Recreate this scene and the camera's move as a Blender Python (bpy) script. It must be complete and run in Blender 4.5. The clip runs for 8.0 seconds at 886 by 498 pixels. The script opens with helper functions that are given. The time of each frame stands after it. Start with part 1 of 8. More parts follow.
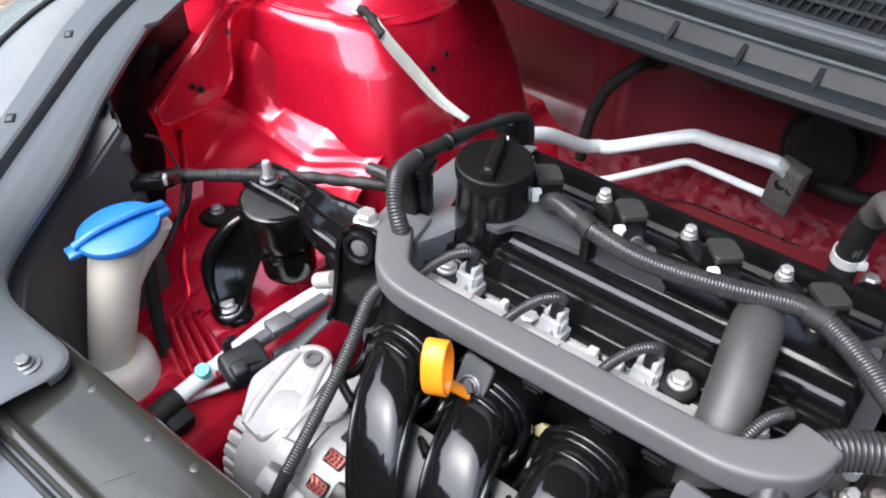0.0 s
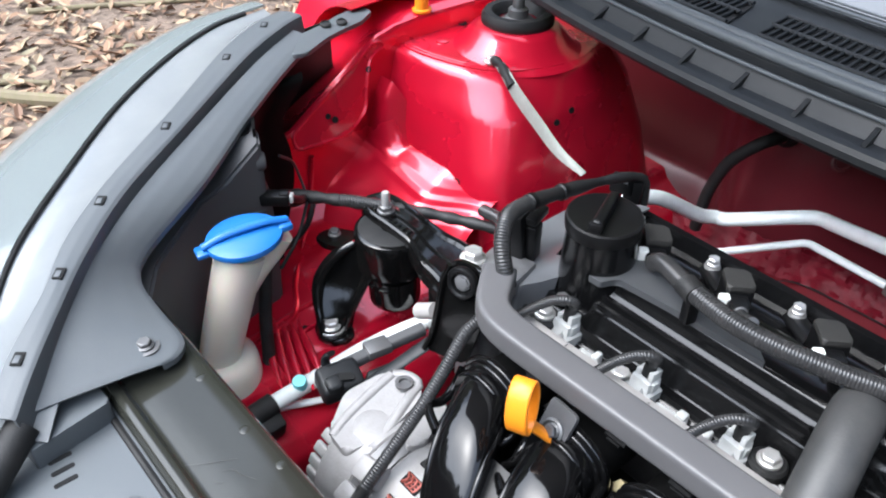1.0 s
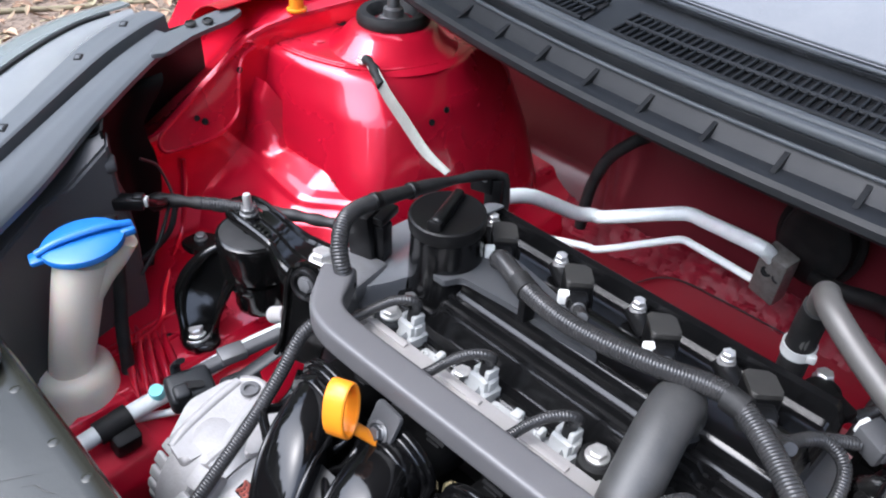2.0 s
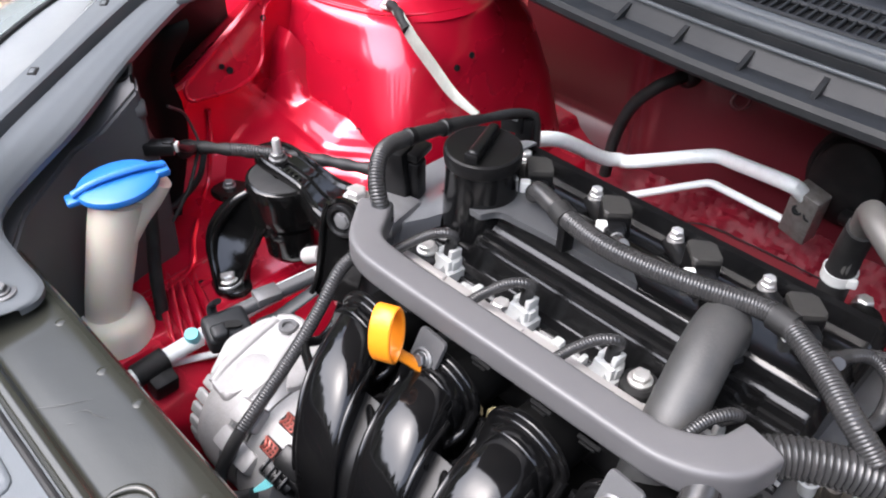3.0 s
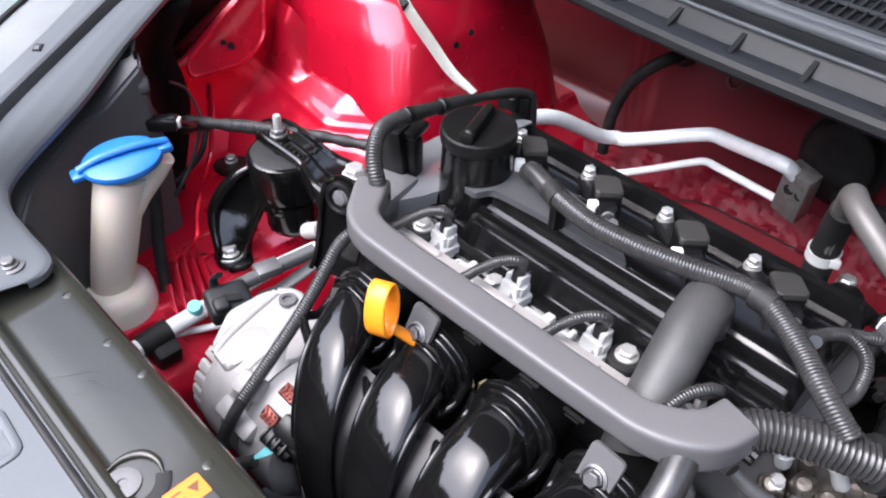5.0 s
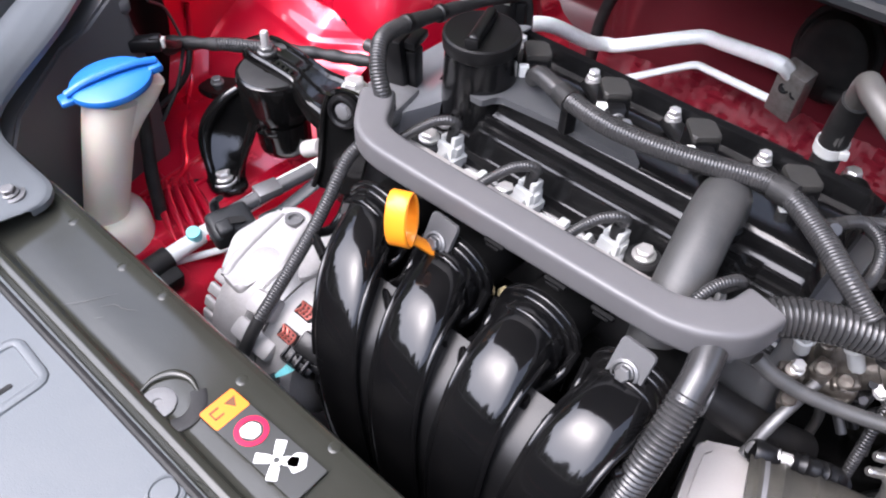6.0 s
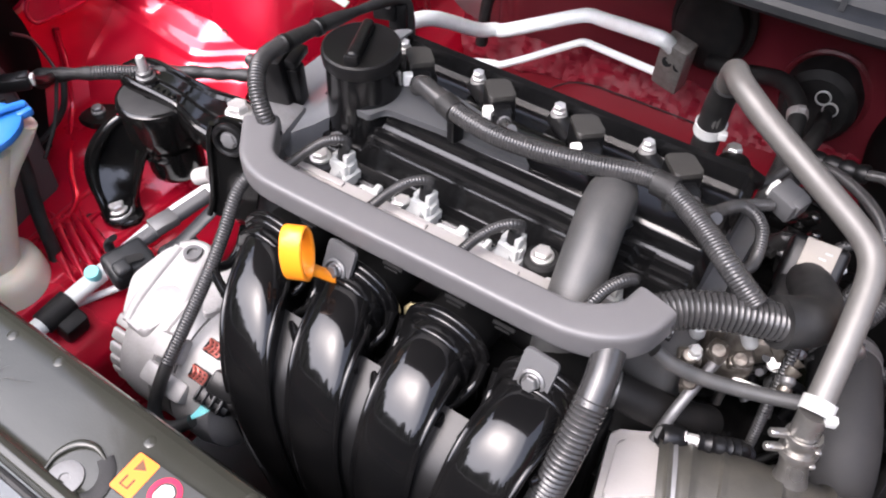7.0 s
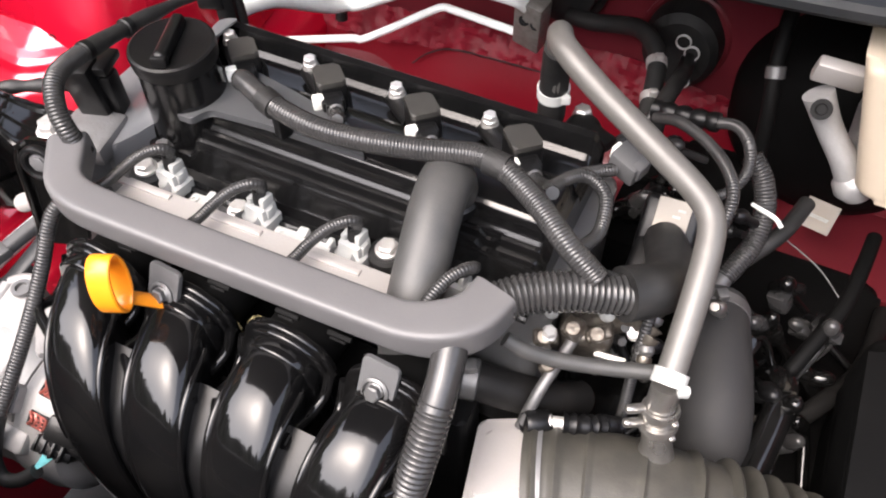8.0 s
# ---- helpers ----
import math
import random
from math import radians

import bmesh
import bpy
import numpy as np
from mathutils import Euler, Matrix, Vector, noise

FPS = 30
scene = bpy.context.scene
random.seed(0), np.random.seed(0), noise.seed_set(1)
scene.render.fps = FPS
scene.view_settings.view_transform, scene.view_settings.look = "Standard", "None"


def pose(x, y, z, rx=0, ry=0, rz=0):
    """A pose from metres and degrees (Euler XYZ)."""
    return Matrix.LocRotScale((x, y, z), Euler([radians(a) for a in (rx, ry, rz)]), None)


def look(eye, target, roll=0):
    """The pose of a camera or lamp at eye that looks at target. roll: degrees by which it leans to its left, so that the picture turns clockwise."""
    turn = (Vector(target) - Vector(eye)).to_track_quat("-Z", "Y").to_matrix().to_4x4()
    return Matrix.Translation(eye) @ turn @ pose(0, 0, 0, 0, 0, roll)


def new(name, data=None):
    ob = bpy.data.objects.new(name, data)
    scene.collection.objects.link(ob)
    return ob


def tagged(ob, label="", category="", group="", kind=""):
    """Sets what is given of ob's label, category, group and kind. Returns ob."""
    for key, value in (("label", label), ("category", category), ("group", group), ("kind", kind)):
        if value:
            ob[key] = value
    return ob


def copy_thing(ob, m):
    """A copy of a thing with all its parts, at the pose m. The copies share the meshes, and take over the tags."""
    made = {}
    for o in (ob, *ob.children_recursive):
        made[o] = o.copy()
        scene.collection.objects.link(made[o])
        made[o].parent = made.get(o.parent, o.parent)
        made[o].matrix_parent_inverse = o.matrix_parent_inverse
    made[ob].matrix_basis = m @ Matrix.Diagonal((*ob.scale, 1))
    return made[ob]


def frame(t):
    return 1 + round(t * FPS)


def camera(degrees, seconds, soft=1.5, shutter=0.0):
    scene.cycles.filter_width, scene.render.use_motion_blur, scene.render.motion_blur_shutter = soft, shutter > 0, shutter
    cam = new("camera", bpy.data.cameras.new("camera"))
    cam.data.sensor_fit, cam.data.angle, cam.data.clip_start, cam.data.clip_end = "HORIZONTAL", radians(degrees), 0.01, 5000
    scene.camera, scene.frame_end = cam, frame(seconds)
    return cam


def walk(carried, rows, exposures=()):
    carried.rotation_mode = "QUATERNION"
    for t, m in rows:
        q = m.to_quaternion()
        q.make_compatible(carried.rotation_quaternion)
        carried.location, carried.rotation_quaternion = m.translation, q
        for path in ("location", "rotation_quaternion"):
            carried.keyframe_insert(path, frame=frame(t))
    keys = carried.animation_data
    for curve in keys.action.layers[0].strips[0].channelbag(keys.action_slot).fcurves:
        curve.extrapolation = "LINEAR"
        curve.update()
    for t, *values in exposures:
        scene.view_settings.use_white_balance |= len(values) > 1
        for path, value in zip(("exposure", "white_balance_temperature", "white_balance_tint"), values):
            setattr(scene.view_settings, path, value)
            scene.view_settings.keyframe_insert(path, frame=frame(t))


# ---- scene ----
EXPOSURE = 2.50
cam = camera(58.48, 8.0, soft=2.0)
# seconds, eye x y z (metres), yaw, pitch and roll (degrees)
ROWS = [
    (0.0, 0.2035, -0.5508, 1.3447, 38.48, -41.26, 0.00),
    (0.3, 0.2288, -0.5420, 1.3522, 42.90, -39.76, 0.41),
    (0.5, 0.2232, -0.5483, 1.3491, 45.14, -38.91, 0.85),
    (0.8, 0.2298, -0.5614, 1.3440, 48.40, -37.97, 0.31),
    (1.0, 0.2216, -0.5662, 1.3479, 48.50, -37.45, 1.01),
    (1.2, 0.2384, -0.5311, 1.3387, 48.33, -36.28, 1.36),
    (1.4, 0.2500, -0.4966, 1.3361, 46.90, -36.76, 1.96),
    (1.5, 0.2569, -0.4886, 1.3359, 46.25, -36.81, 2.40),
    (1.7, 0.2824, -0.4812, 1.3388, 44.64, -36.74, 2.98),
    (2.8, 0.2829, -0.5218, 1.3194, 44.77, -38.21, 1.30),
    (3.0, 0.2808, -0.5213, 1.3098, 44.92, -38.82, 1.29),
    (3.2, 0.2807, -0.5158, 1.3031, 46.26, -39.46, 0.51),
    (3.5, 0.2737, -0.5076, 1.2995, 47.03, -40.17, 0.09),
    (3.8, 0.2726, -0.5014, 1.2998, 48.39, -40.47, -0.94),
    (4.0, 0.2703, -0.5058, 1.3075, 48.36, -40.18, -0.69),
    (4.2, 0.2760, -0.5055, 1.3122, 47.79, -39.55, -0.25),
    (5.3, 0.2942, -0.5314, 1.3277, 44.05, -42.12, 2.08),
    (5.5, 0.2920, -0.5351, 1.3159, 43.53, -43.44, 1.92),
    (6.0, 0.2696, -0.5558, 1.3106, 41.55, -46.07, 1.41),
    (6.3, 0.2694, -0.5467, 1.3177, 39.87, -47.53, 1.01),
    (6.5, 0.2715, -0.5465, 1.3289, 38.39, -47.92, 1.01),
    (6.7, 0.2653, -0.5377, 1.3338, 37.38, -48.71, 0.02),
    (7.0, 0.2689, -0.5180, 1.3407, 34.03, -48.53, 0.42),
    (7.2, 0.2709, -0.4974, 1.3490, 33.02, -48.66, -0.17),
    (7.5, 0.2802, -0.4729, 1.3483, 30.48, -49.16, -0.63),
    (7.7, 0.2939, -0.4497, 1.3476, 29.85, -50.07, -1.69),
    (8.0, 0.3137, -0.4421, 1.3287, 27.71, -51.21, -1.72),
]
walk(cam, [(t, pose(x, y, z, 90 + pitch, 0, yaw) @ pose(0, 0, 0, 0, 0, roll)) for t, x, y, z, yaw, pitch, roll in ROWS],
     [(0.0, EXPOSURE - 0.06, 6050, 11), (0.5, EXPOSURE - 0.13, 6000, 9), (1.0, EXPOSURE - 0.17, 5900, 8), (1.5, EXPOSURE - 0.26, 5700, 10), (2.2, EXPOSURE - 0.12, 5900, 12), (3.0, EXPOSURE + 0.08, 6250, 14), (4.2, EXPOSURE + 0.08, 6200, 15), (5.5, EXPOSURE + 0.13, 6050, 17), (7.0, EXPOSURE + 0.16, 6400, 18), (8.0, EXPOSURE + 0.20, 6800, 15)])

# ---- daylight: bright open shade under a pale sky ----
SUN_EL, SUN_AZ = 61.0, 205.0
world = bpy.data.worlds.new("sky")
scene.world = world
world.use_nodes = True
wn = world.node_tree.nodes
sky = wn.new("ShaderNodeTexSky")
sky.sky_type, sky.sun_disc = "NISHITA", False
sky.sun_elevation, sky.sun_rotation = radians(SUN_EL), radians(SUN_AZ)
sky.dust_density, sky.air_density, sky.ozone_density = 3.5, 1.0, 1.5
pale = wn.new("ShaderNodeHueSaturation")
pale.inputs["Saturation"].default_value = 0.55
world.node_tree.links.new(sky.outputs[0], pale.inputs["Color"])
world.node_tree.links.new(pale.outputs[0], wn["Background"].inputs[0])
wn["Background"].inputs[1].default_value = 0.15

sun_data = bpy.data.lights.new("sun", "SUN")
sun_data.energy, sun_data.angle, sun_data.color = 0.80, radians(84), (1.0, 0.985, 0.96)
sun = new("sun", sun_data)
a, e = radians(SUN_AZ), radians(SUN_EL)
sun_way = Vector((math.sin(a) * math.cos(e), math.cos(a) * math.cos(e), math.sin(e)))
sun.matrix_world = look(sun_way * 20, (0, 0, 0))


# ---- materials ----
def material(name, colour, rough=0.5, metal=0.0, vary=0.12, scale=9.0, grain=350.0, bump=0.15, dirt=0.0, dirt_colour=(0.2, 0.17, 0.13),
             coat=0.0, coat_rough=0.05, wave=0.0, streak=(1, 1, 1), transmission=0.0, subsurface=0.0, rough_vary=0.12, specular=0.5, alpha=1.0):
    """A surface with broad blotches and fine grain in colour and gloss, a fine relief, and dust that gathers in patches."""
    m = bpy.data.materials.new(name)
    m.use_nodes = True
    n, link = m.node_tree.nodes, m.node_tree.links.new
    b = n["Principled BSDF"]
    at = n.new("ShaderNodeTexCoord").outputs["Object"]
    broad, fine = n.new("ShaderNodeTexNoise"), n.new("ShaderNodeTexNoise")
    broad.inputs["Scale"].default_value, broad.inputs["Detail"].default_value = scale, 5
    fine.inputs["Scale"].default_value, fine.inputs["Detail"].default_value = grain, 3
    link(at, broad.inputs["Vector"]), link(at, fine.inputs["Vector"])
    mixed = n.new("ShaderNodeMix")
    mixed.data_type = "RGBA"
    lo, hi = [max(0, c * (1 - vary)) for c in colour], [min(1, c * (1 + vary)) for c in colour]
    mixed.inputs[6].default_value, mixed.inputs[7].default_value = (*lo, 1), (*hi, 1)
    half = n.new("ShaderNodeMath")
    half.operation = "MULTIPLY_ADD"
    half.inputs[1].default_value = 0.35
    link(fine.outputs[0], half.inputs[0]), link(broad.outputs[0], half.inputs[2])
    link(half.outputs[0], mixed.inputs[0])
    out = mixed.outputs[2]
    if dirt:
        patch = n.new("ShaderNodeTexNoise")
        patch.inputs["Scale"].default_value, patch.inputs["Detail"].default_value = scale * 3.1, 8
        link(at, patch.inputs["Vector"])
        ramp = n.new("ShaderNodeMapRange")
        ramp.inputs[1].default_value, ramp.inputs[2].default_value, ramp.inputs[4].default_value = 0.42, 0.78, dirt
        link(patch.outputs[0], ramp.inputs[0])
        dust = n.new("ShaderNodeMix")
        dust.data_type = "RGBA"
        dust.inputs[7].default_value = (*dirt_colour, 1)
        link(ramp.outputs[0], dust.inputs[0]), link(out, dust.inputs[6])
        out = dust.outputs[2]
    link(out, b.inputs["Base Color"])
    r = n.new("ShaderNodeMapRange")
    r.inputs[1].default_value, r.inputs[2].default_value = 0.3, 0.7
    r.inputs[3].default_value, r.inputs[4].default_value = max(0.02, rough * (1 - rough_vary)), min(1, rough * (1 + rough_vary))
    link(broad.outputs[0], r.inputs[0]), link(r.outputs[0], b.inputs["Roughness"])
    if bump or wave:
        bm_ = n.new("ShaderNodeBump")
        bm_.inputs["Strength"].default_value, bm_.inputs["Distance"].default_value = min(1, bump), 0.0006
        link(fine.outputs[0], bm_.inputs["Height"])
        if wave:
            w = n.new("ShaderNodeBump")
            w.inputs["Strength"].default_value, w.inputs["Distance"].default_value = wave, 0.004
            ripple = n.new("ShaderNodeTexNoise")
            ripple.inputs["Scale"].default_value, ripple.inputs["Detail"].default_value = 38.0, 2
            drawn = n.new("ShaderNodeMapping")
            drawn.inputs["Scale"].default_value = streak
            link(at, drawn.inputs["Vector"]), link(drawn.outputs[0], ripple.inputs["Vector"]), link(ripple.outputs[0], w.inputs["Height"]), link(w.outputs[0], bm_.inputs["Normal"])
        link(bm_.outputs[0], b.inputs["Normal"])
    b.inputs["Metallic"].default_value = metal
    b.inputs["Coat Weight"].default_value, b.inputs["Coat Roughness"].default_value = coat, coat_rough
    b.inputs["Transmission Weight"].default_value = transmission
    b.inputs["Subsurface Weight"].default_value = subsurface
    b.inputs["Subsurface Scale"].default_value = 0.01
    b.inputs["Specular IOR Level"].default_value = specular
    return m


RED = material("red body paint", (0.60, 0.0060, 0.031), 0.28, 0.40, 0.10, 6, 500, 0.05, 0.04, (0.30, 0.06, 0.06), coat=1.0, coat_rough=0.07, wave=0.02)
# the body red again, dulled by dust and darkened to carry the bay's shade
MAROON = material("dusty red paint darkened for shade", (0.125, 0.0125, 0.0185), 0.40, 0.0, 0.2, 5, 300, 0.15, 0.10, (0.12, 0.05, 0.045), coat=0.15, coat_rough=0.35)
TRIM = material("grained grey-black trim plastic", (0.078, 0.0865, 0.0925), 0.48, 0, 0.12, 8, 900, 0.25, 0.12, (0.16, 0.16, 0.15))
COWLP = material("grained dark cowl plastic", (0.0125, 0.0137, 0.0150), 0.44, 0, 0.14, 8, 900, 0.25, 0.12, (0.08, 0.08, 0.075), specular=0.30)
RAILP = material("satin dark grey guide plastic", (0.098, 0.096, 0.098), 0.42, 0, 0.08, 12, 900, 0.2, 0.10, (0.18, 0.17, 0.16))
BLACK = material("black moulded plastic", (0.0045, 0.0045, 0.0048), 0.36, 0, 0.25, 14, 700, 0.2, 0.04, (0.04, 0.038, 0.036), specular=0.32)
COVER = material("satin black cover plastic", (0.0040, 0.0040, 0.0042), 0.17, 0, 0.2, 12, 800, 0.12, 0.05, (0.05, 0.048, 0.046), specular=0.42)
# cover plastic with the sheen of its flat top put into the base colour
DECK = material("satin black deck plastic greyed for reflection", (0.06, 0.0615, 0.0645), 0.36, 0, 0.15, 12, 800, 0.18, 0.08, (0.06, 0.06, 0.058))
# far lighter than the black cover: the shoulder's reflection is put into its colour
SHOULDER = material("satin shoulder plastic greyed for reflection", (0.1125, 0.1155, 0.1215), 0.40, 0, 0.12, 12, 800, 0.2, 0.1, (0.2, 0.2, 0.19))
PADP = material("matt brown-black pad", (0.0225, 0.0213, 0.0192), 0.55, 0, 0.15, 20, 700, 0.25, 0.2, (0.08, 0.075, 0.065))
HOUSING = material("dark grey housing plastic", (0.075, 0.075, 0.0765), 0.62, 0, 0.2, 12, 800, 0.25, 0.1, (0.1, 0.1, 0.095), specular=0.2)
GLOSS = material("glossy black moulded resin", (0.0030, 0.0030, 0.0032), 0.095, 0, 0.3, 10, 300, 0.06, 0.06, (0.06, 0.055, 0.05), wave=0.03, streak=(0.5, 0.5, 0.5), specular=0.42)
CAST_BLACK = material("black painted casting", (0.0035, 0.0035, 0.0035), 0.13, 0, 0.3, 20, 260, 0.10, 0.04, (0.08, 0.07, 0.06), wave=0.08)
RUBBER = material("matt black rubber", (0.009, 0.009, 0.009), 0.62, 0, 0.25, 16, 600, 0.3, 0.2, (0.07, 0.066, 0.062), specular=0.35)
FELT = material("dark grey felt", (0.0525, 0.0525, 0.0555), 0.9, 0, 0.15, 12, 300, 0.6, 0.1, (0.05, 0.05, 0.05))
DARK_HOSE = material("dull black hose rubber", (0.0065, 0.0062, 0.0060), 0.60, 0, 0.25, 16, 600, 0.3, 0.2, (0.035, 0.033, 0.030), specular=0.2)
INTAKE = material("dusty intake hose rubber", (0.033, 0.0315, 0.027), 0.50, 0, 0.3, 14, 600, 0.3, 0.45, (0.085, 0.078, 0.064), specular=0.35)
# blacker than real plastic: deep shade is put into this base colour
DEEP = material("matt black plastic darkened for deep shade", (0.0030, 0.0030, 0.0030), 0.62, 0, 0.3, 14, 700, 0.3, 0.15, (0.010, 0.0095, 0.009), specular=0.08)
GREY_HOSE = material("grey-black hose rubber", (0.042, 0.042, 0.04125), 0.48, 0, 0.2, 18, 700, 0.25, 0.2, (0.15, 0.14, 0.13))
CONDUIT = material("black ribbed conduit plastic", (0.026, 0.026, 0.0262), 0.24, 0, 0.3, 22, 500, 0.15, 0.15, (0.11, 0.10, 0.095))
SLAM = material("dark olive-grey lacquered steel", (0.02205, 0.02257, 0.01806), 0.16, 0.0, 0.12, 5, 600, 0.08, 0.06, (0.09, 0.086, 0.075), wave=0.06, specular=0.42)
ALU = material("rough cast aluminium", (0.42, 0.42, 0.415), 0.48, 0.5, 0.15, 25, 380, 0.55, 0.22, (0.22, 0.20, 0.18))
DARK_ALU = material("dull grey cast aluminium", (0.165, 0.165, 0.168), 0.5, 0.4, 0.2, 25, 380, 0.5, 0.3, (0.08, 0.07, 0.06))
RUSTY = material("stained cast fitting", (0.15, 0.135, 0.115), 0.36, 0.75, 0.5, 70, 260, 0.7, 0.6, (0.06, 0.04, 0.03))
ALT = material("grey-white cast housing", (0.245, 0.237, 0.232), 0.52, 0.2, 0.2, 25, 380, 0.55, 0.25, (0.12, 0.11, 0.10))
ALU_PALE = material("pale machined aluminium", (0.42, 0.40, 0.385), 0.42, 0.3, 0.08, 30, 500, 0.2, 0.12, (0.4, 0.36, 0.3))
GREY_PIPE = material("dull grey painted pipe", (0.125, 0.120, 0.112), 0.46, 0.35, 0.1, 30, 500, 0.12, 0.2, (0.2, 0.19, 0.18))
PIPE = material("dull silver pipe", (0.88, 0.913, 0.891), 0.42, 0.05, 0.08, 30, 500, 0.12, 0.15, (0.35, 0.34, 0.32))
STEEL = material("zinc-plated steel", (0.66, 0.65, 0.63), 0.44, 0.75, 0.2, 60, 600, 0.2, 0.2, (0.25, 0.2, 0.13))
CLAMP = material("dull plated clamp steel", (0.30, 0.29, 0.275), 0.30, 0.85, 0.2, 60, 600, 0.2, 0.2, (0.2, 0.17, 0.12))
YELLOW_ZINC = material("yellowed zinc plating", (0.225, 0.1875, 0.0975), 0.45, 0.4, 0.2, 60, 600, 0.2, 0.2, (0.2, 0.16, 0.1))
DARK_STEEL = material("dark grey pressed steel", (0.135, 0.135, 0.135), 0.45, 0.6, 0.2, 30, 500, 0.25, 0.2, (0.12, 0.1, 0.08))
MILKY = material("milky translucent plastic", (0.74, 0.665, 0.565), 0.46, 0, 0.05, 8, 500, 0.12, 0.12, (0.60, 0.52, 0.42), subsurface=0.35)
BLUE = material("bright blue plastic", (0.016, 0.130, 0.43), 0.36, 0, 0.08, 14, 700, 0.15, 0.06, (0.2, 0.3, 0.5))
YELLOW = material("orange-yellow plastic", (0.80, 0.25, 0.010), 0.38, 0, 0.06, 14, 600, 0.15, 0.08, (0.5, 0.25, 0.05))
WHITE = material("white plastic", (0.92, 0.92, 0.87), 0.42, 0, 0.06, 14, 600, 0.15, 0.12, (0.5, 0.47, 0.4))
PALE_GREY = material("pale grey connector plastic", (0.435, 0.4425, 0.4275), 0.42, 0, 0.1, 40, 600, 0.15, 0.25, (0.25, 0.23, 0.2))
TEAL = material("pale blue-green cap plastic", (0.27, 0.78, 0.81), 0.4, 0, 0.06, 14, 600, 0.1)
COPPER = material("lacquered copper windings", (0.255, 0.0675, 0.0525), 0.40, 0.5, 0.6, 160, 300, 0.6)
STRAP = material("greyed braided earth strap", (0.27, 0.273, 0.2475), 0.6, 0.3, 0.25, 60, 900, 0.8, 0.3, (0.2, 0.19, 0.17))
LABEL_ORANGE = material("orange label print", (0.72, 0.17, 0.010), 0.35, 0, 0.04, 20, 500, 0.05)
LABEL_BLACK = material("dark label film", (0.035, 0.036, 0.034), 0.3, 0, 0.06, 20, 500, 0.05)
LABEL_WHITE = material("white label print", (0.58, 0.58, 0.56), 0.4, 0, 0.04, 20, 500, 0.05)
CREAM = material("cream paper", (0.32, 0.29, 0.25), 0.6, 0, 0.06, 20, 500, 0.1, 0.1, (0.4, 0.35, 0.28))
LABEL_RED = material("crimson label print", (0.46, 0.005, 0.04), 0.35, 0, 0.04, 20, 500, 0.05)
LABEL_INK = material("dark brown label ink", (0.10, 0.035, 0.01), 0.5, 0, 0.04, 20, 500, 0.05)
# painted darkness: black faces stand for the shade inside holes, slots and vents
HOLE = material("black for cavity shade", (0.004, 0.004, 0.004), 0.9, 0, 0.2, 20, 500, 0.1)
CHROME = material("silvered reflector", (0.80, 0.82, 0.84), 0.16, 0.95, 0.05, 8, 300, 0.03)
# clear lens; its pale tint and low transmission paint the sky's reflection
LENS = material("lamp lens paled for sky reflection", (0.26, 0.29, 0.29), 0.06, 0, 0.10, 8, 300, 0.0, transmission=0.45)
HAZE = material("pale grey lamp rim", (0.225, 0.238, 0.245), 0.22, 0.1, 0.06, 8, 300, 0.03, 0.1, (0.5, 0.5, 0.45), coat=0.6)
GLASS = material("dusty windscreen glass", (0.035, 0.038, 0.042), 0.07, 0, 0.3, 8, 300, 0.0, 0.3, (0.08, 0.08, 0.077), coat=0.5, coat_rough=0.03, specular=0.8)
TAPE = material("black cloth tape", (0.009, 0.009, 0.009), 0.55, 0, 0.3, 30, 1200, 0.6, 0.15, (0.09, 0.085, 0.08))


RESERVOIR = material("aged cream tank plastic", (0.52, 0.44, 0.34), 0.42, 0, 0.06, 8, 500, 0.12, 0.2, (0.40, 0.33, 0.25))
STAINED = material("stained dark aluminium", (0.27, 0.255, 0.235), 0.42, 0.6, 0.3, 45, 380, 0.5, 0.4, (0.05, 0.035, 0.025))
BIG_HOSE = material("greyed coolant hose rubber", (0.024, 0.0235, 0.0235), 0.60, 0, 0.2, 16, 600, 0.25, 0.3, (0.045, 0.043, 0.040), specular=0.2)

# ---- building helpers ----
BASE = {}


def settle_faces(data, sharp):
    """Keeps edges crisp past an angle, and broad many-sided faces flat."""
    data.set_sharp_from_angle(angle=radians(sharp))
    for f in data.polygons:
        if len(f.vertices) > 12:
            f.use_smooth = False


def thing(name, at, label, category, group="", kind=""):
    """An empty at the base of a thing, for its parts."""
    ob = new(name)
    ob.empty_display_size = 0.02
    ob.location = at
    BASE[ob.name] = Vector(at)
    return tagged(ob, label, category, group, kind)


def part(name, bm, mat, parent, label="", sharp=38):
    """Links a bmesh, in world places, as one mesh under a thing or a part."""
    base = BASE[parent.name]
    bmesh.ops.recalc_face_normals(bm, faces=bm.faces)
    bm.transform(Matrix.Translation(-base))
    data = bpy.data.meshes.new(name)
    bm.to_mesh(data)
    bm.free()
    data.shade_smooth()
    settle_faces(data, sharp)
    data.materials.append(mat)
    ob = new(name, data)
    ob.parent = parent
    BASE[ob.name] = base
    if label:
        tagged(ob, label)
    return ob


def solo(name, bm, mat, at, label, category="", group="", kind="", sharp=38):
    """A thing that is one mesh, with its origin at its base."""
    bmesh.ops.recalc_face_normals(bm, faces=bm.faces)
    bm.transform(Matrix.Translation(-Vector(at)))
    data = bpy.data.meshes.new(name)
    bm.to_mesh(data)
    bm.free()
    data.shade_smooth()
    settle_faces(data, sharp)
    data.materials.append(mat)
    ob = new(name, data)
    ob.location = at
    BASE[ob.name] = Vector(at)
    return tagged(ob, label, category, group, kind)


def mesh():
    return bmesh.new()


